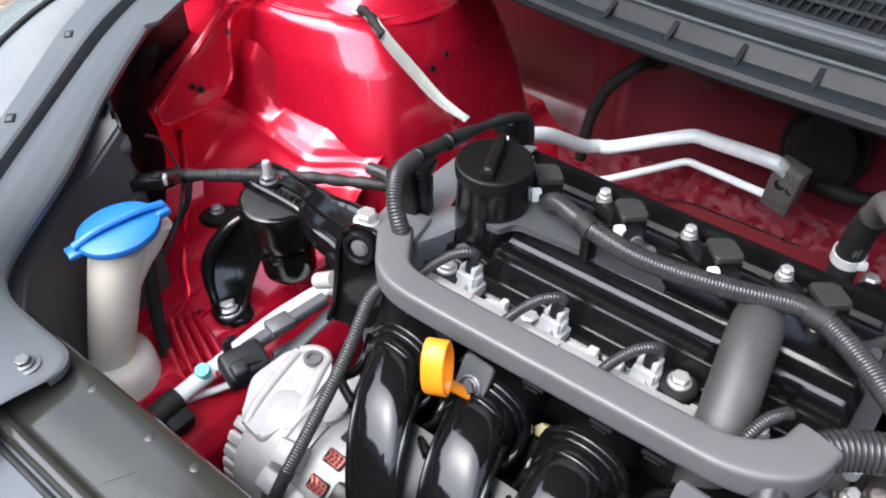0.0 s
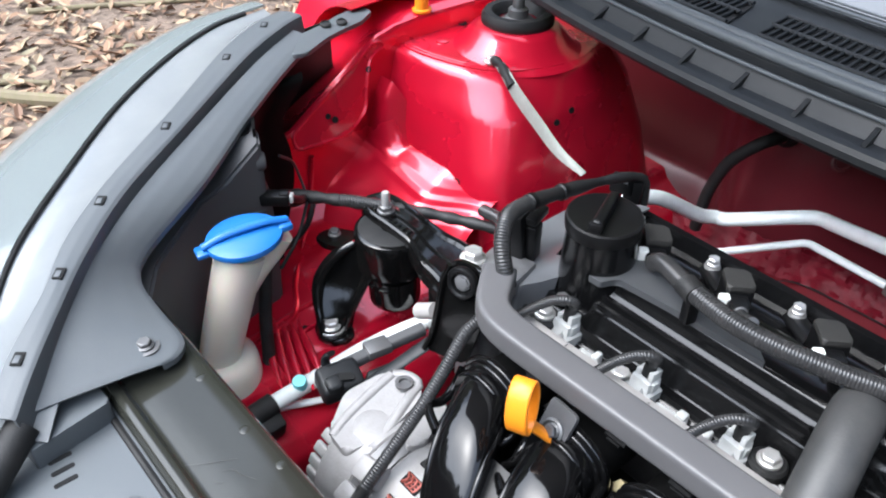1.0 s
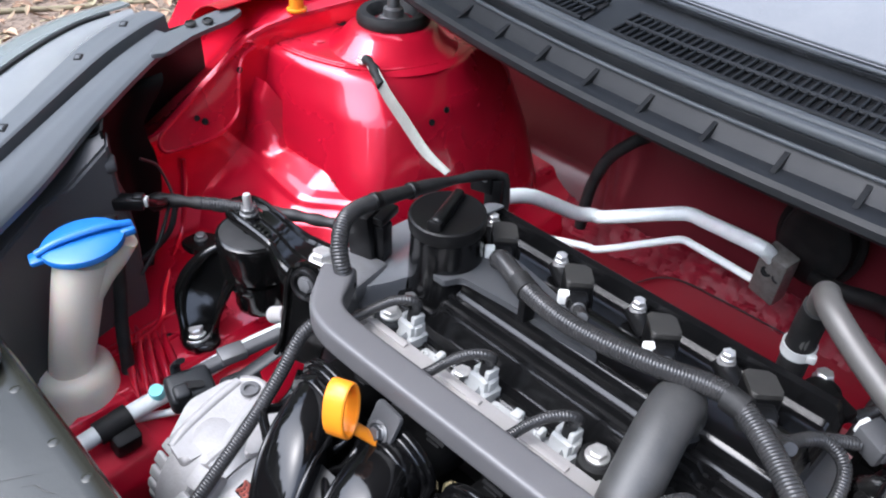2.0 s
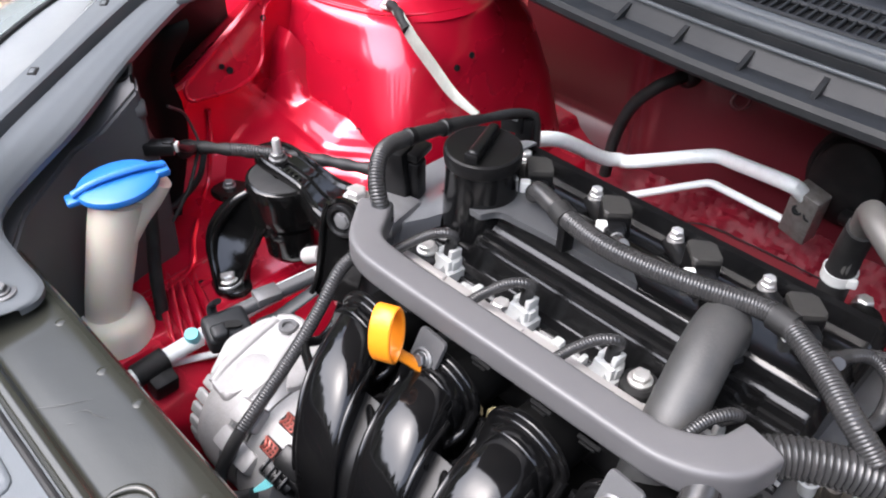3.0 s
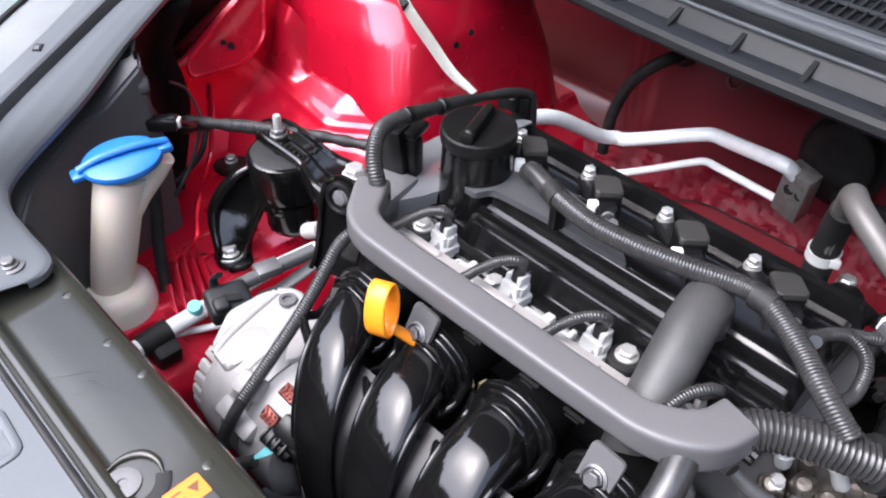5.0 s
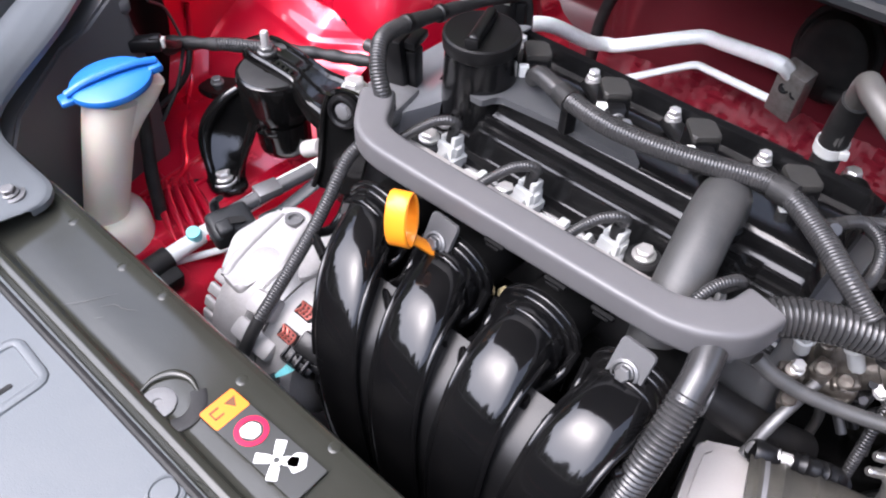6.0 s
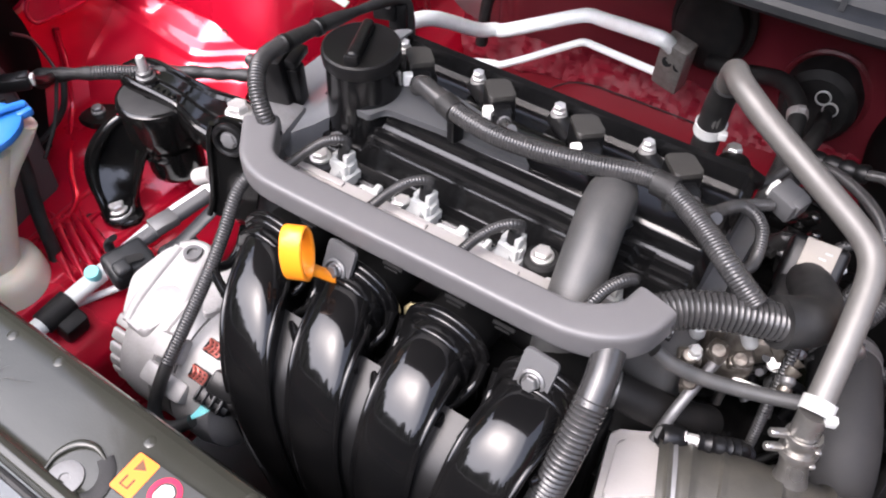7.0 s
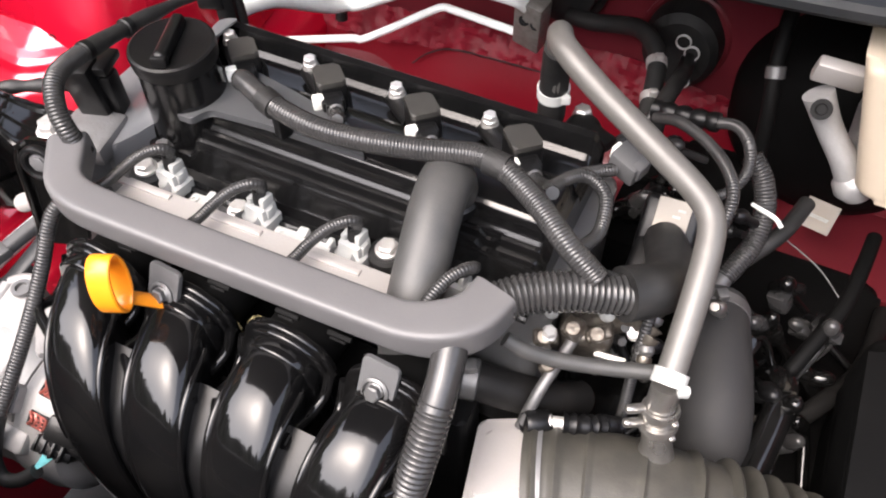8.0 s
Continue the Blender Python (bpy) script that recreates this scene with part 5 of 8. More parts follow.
# sloping shoulder beside the filler: a low shelf that sweeps up to the neck
def shoulder(u, v):
    near = along([Vector(p) for p in ((-0.212, -0.118), (-0.196, -0.134), (-0.172, -0.139), (-0.152, -0.1385), (-0.142, -0.120), (-0.136, -0.104))], u)
    far = along([Vector(p) for p in ((-0.212, 0.015), (-0.200, 0.015), (-0.182, 0.015), (-0.165, 0.015), (-0.150, 0.015), (-0.128, 0.015))], u)
    p = near.lerp(far, max(0.0, v - 0.25) / 0.75)
    z = 0.872 + 0.030 * smooth(0.35, 1.0, u) * smooth(0.25, 0.65, v) + 0.006 * u
    if v < 0.25:
        q = (0.25 - v) / 0.25
        z -= 0.030 * q ** 1.6
        p = p + Vector((-0.001, -0.0035)) * math.sin(q * math.pi / 2)
    return Vector((p.x, p.y, z))


bm = mesh()
sheet(bm, shoulder, 36, 40, 0.002)
part("shoulder", bm, SHOULDER, vc, "satin sloping shoulder, greyed for reflection", sharp=50)
bm = mesh()
lathe(bm, [(0.0355, -0.024), (0.0350, -0.010), (0.0340, 0.015), (0.0325, 0.052)], (-0.116, -0.076, 0.886), sides=44)
part("filler_neck", bm, COVER, vc)
bm = mesh()
# thin top plate only; its grey paints the bonnet's reflection on the flat deck
plate(bm, rounded([(-0.108, -0.1065), (-0.088, -0.1065), (-0.081, -0.0905), (-0.030, -0.0860), (0.060, -0.0835), (0.030, -0.056), (-0.030, -0.042), (-0.095, -0.030), (-0.110, -0.080)], [0.002, 0.003, 0.006, 0.006, 0.002, 0.010, 0.004, 0.004, 0.004]), 0.8965, 0.9030, 0.003, 3)
part("deck_corner", bm, DECK, vc, "satin deck beside the filler, greyed for reflection")
for at in ((-0.118, -0.118, 0.868), (0.182, -0.05, 0.885)):
    bm = mesh()
    hexbolt(bm, at, size=0.0052, height=0.007, washer=1.5)
    part("cover_bolt", bm, DARK_STEEL, vc, "dark steel cover bolt")
for x0, x1 in ((0.182, 0.213), (0.124, 0.164)):
    for y, z in ((-0.060, 0.8945), (-0.048, 0.890)):
        bm = mesh()
        box(bm, ((x0 + x1) / 2, y, z), (x1 - x0, 0.006, 0.008), (0, 0, 0), 0.002)
        part("rib", bm, COVER, vc)
bm = mesh()
box(bm, (-0.1905, -0.110, 0.9000), (0.026, 0.024, 0.052), (0, -6, 18), 0.003)
box(bm, (-0.1760, -0.100, 0.8950), (0.012, 0.018, 0.040), (0, 0, 18), 0.003)
box(bm, (-0.1830, -0.0950, 0.9200), (0.020, 0.030, 0.008), (0, 0, 18), 0.002)
solo("sensor_plug", bm, BLACK, (-0.190, -0.112, 0.874), "black plastic plug beside the oil filler", "plug")

oil = thing("oil_cap", (-0.116, -0.076, 0.936), "black ribbed oil filler cap with a raised grip", "oil cap")
bm = mesh()
lathe(bm, [(0.0, -0.004), (0.032, -0.004), (0.0345, -0.002), (0.0350, 0.003), (0.0352, 0.008), (0.0345, 0.0105), (0.0325, 0.0115), (0.0300, 0.0108), (0.0, 0.0105)], (-0.116, -0.076, 0.936), (0.02, -0.03, 1), 56)
part("disc", bm, BLACK, oil)
bm = mesh()
box(bm, (-0.116, -0.076, 0.951), (0.0105, 0.056, 0.012), (0, 0, 22), 0.004, 3)
box(bm, (-0.1065, -0.1005, 0.9500), (0.013, 0.008, 0.010), (0, 0, 22), 0.0025)
part("grip", bm, BLACK, oil)

# ---- ignition coils ----
coil = thing("ignition_coil", (-0.1275, 0.0, 0.885), "black ignition coil with a white lock on its plug", "ignition coil", "ignition coils")
c = Vector((-0.1275, 0.0, 0.0))
PAD = [(c.x + x, y) for x, y in ((0.0215, -0.027), (0.0395, -0.0135), (0.0575, -0.0305), (0.0400, -0.0465))]
bm = mesh()
plate(bm, rounded(PAD, 0.003), 0.890, 0.9165, 0.002)
lathe(bm, [(0.017, 0), (0.017, 0.020), (0.014, 0.024)], c + Vector((0.036, -0.026, 0.872)), sides=24)
part("body", bm, BLACK, coil)
bm = mesh()
plate(bm, rounded(PAD, 0.0035), 0.9150, 0.9212, 0.0022, 3)
part("top_pad", bm, PADP, coil, "matt brownish black top pad")
bm = mesh()
tube(bm, [c + Vector((-0.003, 0.002, 0.888)), c + Vector((0.012, -0.010, 0.890)), c + Vector((0.028, -0.022, 0.892))], 0.010, 16, 0.004, flat=(1, 0.6))
part("ear", bm, BLACK, coil)
bm = mesh()
lathe(bm, [(0.0074, 0), (0.0074, 0.006), (0.0066, 0.0075)], c + Vector((0, 0, 0.8890)), sides=24)
hexbolt(bm, c + Vector((0, 0, 0.8965)), size=0.0048, height=0.0080, washer=1.3)
part("bolt", bm, STEEL, coil, "silver hexagon bolt")
bm = mesh()
box(bm, c + Vector((0.0500, -0.0430, 0.9030)), (0.019, 0.016, 0.019), (0, 0, 43), 0.003)
box(bm, c + Vector((0.0535, -0.0470, 0.9065)), (0.014, 0.014, 0.013), (0, 0, 43), 0.002)
plug = part("plug", bm, BLACK, coil)
bm = mesh()
box(bm, c + Vector((0.0410, -0.0500, 0.9060)), (0.0095, 0.008, 0.016), (0, 0, 43), 0.0018)
box(bm, c + Vector((0.0405, -0.0505, 0.8970)), (0.007, 0.007, 0.008), (0, 0, 43), 0.0014)
part("lock_tab", bm, WHITE, plug, "white lock tab")
bm = mesh()
lathe(bm, [(0.0062, 0.0), (0.0066, 0.004), (0.0050, 0.005), (0.0048, 0.001), (0, 0.001)], c + Vector((0.0565, -0.0500, 0.9060)), (0.68, -0.68, 0.25), 18)
part("socket", bm, DARK_STEEL, plug, "grey cable socket")
for k in range(1, 4):
    copy_thing(coil, Matrix.Translation((-0.1275 + 0.085 * k, 0.0, 0.885)))

# ---- wiring conduits ----
bm = mesh()
tube(bm, [(-0.066, -0.062, 0.916), (-0.049, -0.076, 0.932), (-0.010, -0.096, 0.940), (0.032, -0.104, 0.940), (0.071, -0.1015, 0.940), (0.113, -0.092, 0.940), (0.152, -0.0815, 0.941), (0.175, -0.086, 0.942), (0.206, -0.102, 0.938), (0.236, -0.122, 0.932), (0.262, -0.130, 0.918)],
     0.0085, 16, ribs=0.0025, depth=0.06)
harness = solo("coil_harness", bm, CONDUIT, (0.1, -0.1, 0.93), "black ribbed wiring conduit running along the coils", "wiring conduit")
for at, way in (((-0.010, -0.096, 0.940), (0.9, -0.35, 0.0)), ((0.170, -0.0845, 0.942), (0.9, -0.1, 0))):
    bm = mesh()
    w = Vector(way).normalized() * 0.008
    tube(bm, [Vector(at) - w, at, Vector(at) + w], 0.0098, 16, 0.004)
    part("tape_wrap", bm, TAPE, harness, "black tape wrap")
bm = mesh()
box(bm, (-0.010, -0.088, 0.918), (0.010, 0.012, 0.034), (0, 0, -20), 0.002)
part("stand", bm, BLACK, harness)
for k in range(1, 4):
    x = -0.1275 + 0.085 * k
    bm = mesh()
    tube(bm, [(x + 0.056, -0.050, 0.906), (x + 0.064, -0.058, 0.910), (x + 0.075, -0.070, 0.920), (x + 0.084, -0.086, 0.934)], 0.0052, 10, ribs=0.0024, depth=0.09)
    part("lead", bm, CONDUIT, harness)

# harness guide: the long grey channel
guide = thing("harness_guide", (0.03, -0.21, 0.88), "long satin grey plastic harness guide over the intake", "harness guide")
bm = mesh()
tube(bm, [(-0.147, -0.174, 0.9085), (-0.135, -0.190, 0.9085), (-0.120, -0.2080, 0.9085), (-0.100, -0.2160, 0.9085), (-0.064, -0.2170, 0.9085), (0.05, -0.2140, 0.9085), (0.140, -0.2115, 0.9085), (0.166, -0.2090, 0.9085), (0.186, -0.2005, 0.9085), (0.200, -0.1865, 0.9085), (0.206, -0.166, 0.9085)],
     lambda t: 0.0138 + 0.0015 * smooth(0.14, 0.0, t) + 0.0026 * smooth(0.80, 0.93, t), 48, 0.004, flat=(1.0, 0.86), boxy=0.34)
part("channel", bm, RAILP, guide)
for x, y, z in ((-0.015, -0.2365, 0.0), (0.158, -0.2375, 0.0)):
    bm = mesh()
    other = mesh()
    plate(other, rounded([(-0.013, -0.020), (0.013, -0.020), (0.0135, 0.012), (-0.0135, 0.012)], 0.0035), -0.002, 0.002, 0.001)
    merge(bm, other, pose(x, y, 0.885, 62, 0, -4))
    br = part("bracket", bm, HOUSING, guide, "grey plastic mounting tab")
    bm = mesh()
    way = Vector((0, -0.86, 0.5))
    spot = Vector((x, y, 0.885)) + pose(0, 0, 0, 62, 0, -4) @ Vector((0, -0.010, 0.002))
    lathe(bm, [(0.0100, 0), (0.0100, 0.002), (0.008, 0.003)], spot, way, 24)
    hexbolt(bm, spot, way, 0.0050, 0.007, 1.3)
    part("bolt", bm, DARK_STEEL, br, "grey hexagon bolt")
for x in (-0.050, 0.030, 0.085, 0.125):
    bm = mesh()
    box(bm, (x, -0.2290, 0.8985), (0.018, 0.0035, 0.004), (30, 0, 0), 0.001)
    box(bm, (x, -0.2315, 0.8970), (0.012, 0.002, 0.003), (30, 0, 0), 0.0008)
    part("catch", bm, DEEP, guide)

# conduit over the filler from the guide's end
bm = mesh()
tube(bm, [(-0.136, -0.174, 0.905), (-0.1405, -0.176, 0.926), (-0.150, -0.170, 0.941), (-0.161, -0.156, 0.9505), (-0.169, -0.138, 0.9500), (-0.174, -0.116, 0.9455)], 0.0078, 18, ribs=0.0026, depth=0.09)
top = solo("filler_harness", bm, CONDUIT, (-0.15, -0.16, 0.92), "black wiring conduit looping past the oil filler", "wiring conduit")
bm = mesh()
tube(bm, [(-0.1735, -0.119, 0.9460), (-0.1765, -0.090, 0.9400), (-0.179, -0.055, 0.9320), (-0.1805, -0.015, 0.9225), (-0.1775, 0.025, 0.9145), (-0.172, 0.050, 0.9085), (-0.1675, 0.060, 0.902), (-0.1665, 0.062, 0.885), (-0.168, 0.062, 0.84)], lambda t: 0.0070 + 0.0006 * math.sin(23 * t) - 0.0018 * smooth(0.25, 0.5, t), 14, 0.004)
part("taped_run", bm, TAPE, top, "taped black wiring run")
for at, way in (((-0.1745, -0.110, 0.9445), (-0.08, 0.97, -0.2)), ((-0.1785, -0.062, 0.9335), (-0.06, 0.97, -0.2))):
    bm = mesh()
    lathe(bm, [(0.0068, -0.004), (0.0084, -0.003), (0.0084, 0.003), (0.0068, 0.004)], at, way, 18)
    part("clip_band", bm, BLACK, top)
bm = mesh()
box(bm, (-0.176, 0.058, 0.880), (0.020, 0.022, 0.046), (0, 0, 20), 0.003)
box(bm, (-0.186, 0.048, 0.894), (0.026, 0.014, 0.020), (0, 0, 20), 0.003)
part("plug", bm, BLACK, top)
bm = mesh()
box(bm, (-0.184, 0.0400, 0.904), (0.017, 0.004, 0.006), (10, 0, 10), 0.0012)
part("plug_clip", bm, PALE_GREY, top, "pale plug clip")

# ---- fuel rail and injectors ----
fuel = thing("fuel_rail", (0.0, -0.15, 0.846), "bright silver fuel rail with four pale injector plugs", "fuel rail")
bm = mesh()
box(bm, (0.0055, -0.1735, 0.8655), (0.246, 0.033, 0.016), (0, 0, 1.0), 0.0022)
part("bar", bm, ALU_PALE, fuel, "pale machined bar")
for x in (-0.108, -0.022, 0.064):
    bm = mesh()
    box(bm, (x + 0.010, -0.1650, 0.8740), (0.052, 0.006, 0.0035), (0, 0, 1.0), 0.0010)
    part("ridge", bm, ALU_PALE, fuel)
bm = mesh()
plate(bm, rounded([(-0.132, -0.162), (0.200, -0.158), (0.200, -0.1365), (-0.132, -0.1365)], 0.004), 0.838, 0.8445, 0.0015)
part("head_ledge", bm, DARK_ALU, fuel, "dull grey cast ledge")
for x, long in ((-0.062, 0.022), (0.024, 0.030), (0.052, 0.018), (0.126, 0.026)):
    bm = mesh()
    box(bm, (x, -0.1475, 0.851), (long, 0.016, 0.014), (0, 0, 3), 0.003)
    box(bm, (x + long * 0.28, -0.1400, 0.853), (long * 0.3, 0.010, 0.016), (0, 0, 3), 0.002)
    lathe(bm, [(0.0032, 0.0), (0.0036, 0.0012), (0.0020, 0.0012), (0.0018, -0.002), (0, -0.002)], (x - long * 0.2, -0.1475, 0.858), sides=14)
    part("casting_boss", bm, PALE_GREY, fuel, "rough pale casting boss")
for k, x in enumerate((-0.095, -0.0075, 0.078, 0.163)):
    bm = mesh()
    lathe(bm, [(0.0115, 0), (0.0115, 0.012), (0.009, 0.016)], (x - 0.004, -0.152, 0.851), sides=24)
    part("injector", bm, ALU, fuel)
    bm = mesh()
    m = turned((x, -0.1395, 0.850), (0.02, 0.10, 1), 8)
    rows = []
    for half, deep, z in ((0.0125, 0.0105, 0.0), (0.0125, 0.0105, 0.010), (0.0100, 0.0090, 0.0125), (0.0092, 0.0085, 0.0215), (0.0075, 0.0070, 0.0225)):
        rows.append([bm.verts.new(m @ Vector((p[0], p[1], z))) for p in rounded([(-half, -deep), (half, -deep), (half, deep), (-half, deep)], 0.0022, 2)])
    for lo, hi in zip(rows, rows[1:]):
        for q in range(len(lo)):
            bm.faces.new((lo[q], lo[(q + 1) % len(lo)], hi[(q + 1) % len(lo)], hi[q]))
    bm.faces.new(rows[-1])
    for dx, tall_ in ((-0.0062, 0.0095), (0.0062, 0.0060)):
        other = mesh()
        box(other, (dx, -0.001, 0.0215 + tall_ * 0.5), (0.0046, 0.0125, tall_), bevel=0.001)
        merge(bm, other, m)
    other = mesh()
    box(other, (0.0, -0.0102, 0.014), (0.0065, 0.0036, 0.018), bevel=0.001)
    box(other, (-0.0098, 0.0, 0.016), (0.0024, 0.0080, 0.010), bevel=0.0008)
    merge(bm, other, m)
    part("plug", bm, PALE_GREY, fuel, "pale grey injector plug")
    bm = mesh()
    lathe(bm, [(0.0058, 0), (0.0056, 0.008), (0.0050, 0.012)], (x + 0.001, -0.1365, 0.873), (0.0, 0.12, 1), 16)
    part("boot", bm, RUBBER, fuel)
    bm = mesh()
    if k < 3:
        run = [(x + 0.002, -0.134, 0.884), (x + 0.006, -0.136, 0.893), (x + 0.002, -0.142, 0.8985), (x - 0.008, -0.152, 0.8970), (x - 0.017, -0.165, 0.8905), (x - 0.021, -0.180, 0.8875), (x - 0.022, -0.194, 0.890)]
    else:
        run = [(0.170, -0.138, 0.884), (0.179, -0.143, 0.900), (0.1825, -0.149, 0.909), (0.179, -0.157, 0.9145), (0.172, -0.170, 0.9140), (0.1675, -0.186, 0.910), (0.166, -0.198, 0.904)]
    tube(bm, run, 0.0046, 12, ribs=0.0024, depth=0.09)
    part("lead", bm, CONDUIT, fuel, "thin ribbed black lead")

for x, y, z, collar in ((-0.116, -0.143, 0.857, True), (-0.030, -0.139, 0.853, False), (0.1025, -0.130, 0.853, True)):
    bm = mesh()
    if collar:
        lathe(bm, [(0.0, 0), (0.0150, 0), (0.0150, 0.008), (0.013, 0.0105), (0, 0.0105)], (x, y, z), sides=28)
        part("collar", bm, RUBBER, fuel, "black rubber collar")
        bm = mesh()
    hexbolt(bm, (x, y, z + (0.0105 if collar else 0)), size=0.0066, height=0.0075, washer=1.45, spin=15)
    part("rail_bolt", bm, STEEL, fuel, "silver flange bolt")

# ---- breather hose ----
hose = thing("breather_hose", (0.138, -0.11, 0.885), "thick matt grey breather hose rising from the valve cover", "hose")
bm = mesh()
tube(bm, [(0.134, -0.080, 0.884), (0.134, -0.084, 0.906), (0.1355, -0.094, 0.9195), (0.139, -0.118, 0.916), (0.145, -0.150, 0.900), (0.150, -0.178, 0.880), (0.153, -0.196, 0.858), (0.156, -0.205, 0.82)], 0.0195, 28, 0.005)
part("hose_body", bm, GREY_HOSE, hose)
bm = mesh()
lathe(bm, [(0.0225, 0), (0.0225, 0.008), (0.020, 0.010)], (0.134, -0.080, 0.886), (0, -0.1, 1), 28)
part("spigot", bm, BLACK, hose)

# ---- intake manifold ----
intake = thing("intake_manifold", (0.05, -0.32, 0.55), "glossy black moulded intake manifold with four curved runners", "intake manifold")
PORTS = (-0.088, -0.004, 0.079, 0.163)
# the crown of a runner, from its flange over the top and down the front
CROWN = even(curve([(0, -0.240, 0.8735), (0, -0.262, 0.8740), (0, -0.284, 0.8690), (0, -0.304, 0.8570), (0, -0.323, 0.8370), (0, -0.338, 0.8100), (0, -0.347, 0.7750), (0, -0.350, 0.7250), (0, -0.346, 0.6600), (0, -0.338, 0.58)], 10), 0.004)


def crown_at(s):
    """A place on the crown and the way out of it."""
    k = min(len(CROWN) - 2, int(s * (len(CROWN) - 1)))
    p = CROWN[k].lerp(CROWN[k + 1], s * (len(CROWN) - 1) - k)
    way = (CROWN[min(k + 2, len(CROWN) - 1)] - CROWN[max(k - 1, 0)]).normalized()
    return p, Vector((0, way.z, -way.y))


def lean_in(x, s):
    """The runners draw together as they go down."""
    reach = 1 - (1 - min(1, s / 0.8)) ** 2
    return x + (0.0425 - 0.32 * x) * reach


def runner_skin(port):
    def place(u, v):
        s = v
        p, out = crown_at(s)
        w = 0.0255 - 0.0020 * smooth(0.05, 0.3, s)
        h = 0.025 - 0.016 * smooth(0.03, 0.24, s)
        if u < 0.15 or u > 0.85:
            side, drop = (-1 if u < 0.5 else 1), h + 0.040 * (abs(u - 0.5) - 0.35) / 0.15
            across = side * w
        else:
            a_ = (u - 0.5) / 0.35 * math.pi / 2
            across = w * math.copysign(abs(math.sin(a_)) ** 0.75, a_)
            drop = h - h * abs(math.cos(a_)) ** 0.75
        return Vector((lean_in(port, s) + across, p.y, p.z)) - out * drop
    return place


def arch(half, top, foot):
    """An arched outline in x and z about a port."""
    pts = [(half, foot)]
    pts += [(half * math.cos(radians(q)), top - half * 0.92 + half * 0.92 * math.sin(radians(q))) for q in range(0, 181, 12)]
    return pts + [(-half, foot)]


for f in PORTS:
    bm = mesh()
    sheet(bm, runner_skin(f), 56, 96)
    run = part("runner", bm, GLOSS, intake, sharp=60)
    upright = Matrix(((1, 0, 0, f), (0, 0, -1, 0), (0, 1, 0, 0), (0, 0, 0, 1)))
    for name, half, top, back, front in (("flange_rim", 0.0375, 0.8830, 0.2275, 0.2345), ("gasket_rim", 0.0335, 0.8795, 0.2330, 0.2385), ("collar", 0.0300, 0.8770, 0.2375, 0.2500)):
        bm = mesh()
        plate(bm, arch(half, top, 0.800), back, front, 0.0022, 3, m=upright)
        part(name, bm, GLOSS, run, sharp=50)
    bm = mesh()
    tube(bm, [(f, -0.165, 0.842), (f, -0.20, 0.843), (f, -0.232, 0.844)], 0.0285, 28, 0.01)
    part("port_tube", bm, DEEP, run, "dull black port tube")
    for side in (-1, 1):
        bm = mesh()
        line = []
        for k in range(26):
            s = 0.055 + 0.93 * k / 25
            p, out = crown_at(s)
            h = 0.025 - 0.016 * smooth(0.03, 0.24, s)
            line.append(Vector((lean_in(f, s) + side * (0.0255 - 0.0020 * smooth(0.05, 0.3, s)), p.y, p.z)) - out * (h * 0.80 - 0.0015))
        tube(bm, line, lambda t: 0.0028 - 0.0008 * t, 10, 0.005)
        part("edge_rib", bm, GLOSS, run)
    # lip that sweeps from the flange's leg down to the web
    for side in (-1, 1):
        bm = mesh()
        x = f + side * 0.034
        tube(bm, [(x + side * 0.002, -0.235, 0.853), (x + side * 0.001, -0.246, 0.838), (x - side * 0.002, -0.262, 0.834), (x - side * 0.003, -0.278, 0.840), (lean_in(x - side * 0.004, 0.14), -0.292, 0.843)], 0.0042, 12, 0.004)
        part("flange_lip", bm, GLOSS, run)


def web(u, v):
    """The barrel behind the runners, rolled in at its upper edge."""
    s = 0.130 + 0.870 * max(0.0, v - 0.12) / 0.88
    p, out = crown_at(s)
    x = lean_in(-0.112 + 0.300 * u, s)
    roll = (0.12 - v) / 0.12 * math.pi * 0.62 if v < 0.12 else 0.0
    q = Vector((x, p.y, p.z)) - out * (0.0225 - 0.0130 * smooth(0.13, 0.36, s))
    if roll:
        way = Vector((0, -out.z, out.y))
        q -= way * (-0.009 * math.sin(roll)) + out * (0.016 * (1 - math.cos(roll)))
    return q


bm = mesh()
sheet(bm, web, 90, 90)
part("web", bm, BLACK, intake, sharp=70)
bm = mesh()
tube(bm, [(-0.05, -0.285, 0.66), (0.06, -0.290, 0.65), (0.18, -0.280, 0.66)], 0.046, 32, 0.02)
part("plenum", bm, GLOSS, intake)
bm = mesh()
plate(bm, rounded([(-0.150, -0.212), (0.205, -0.212), (0.205, -0.180), (-0.150, -0.180)], 0.006), 0.50, 0.806, 0.004)
part("port_flange", bm, DEEP, intake)
bm = mesh()
hexbolt(bm, (0.036, -0.214, 0.832), (0, -0.5, 0.87), 0.0058, 0.009, 1.25)
lathe(bm, [(0.005, -0.04), (0.005, 0.0)], (0.036, -0.214, 0.832), (0, -0.5, 0.87), 12)
part("port_bolt", bm, YELLOW_ZINC, intake, "yellowish zinc bolt")

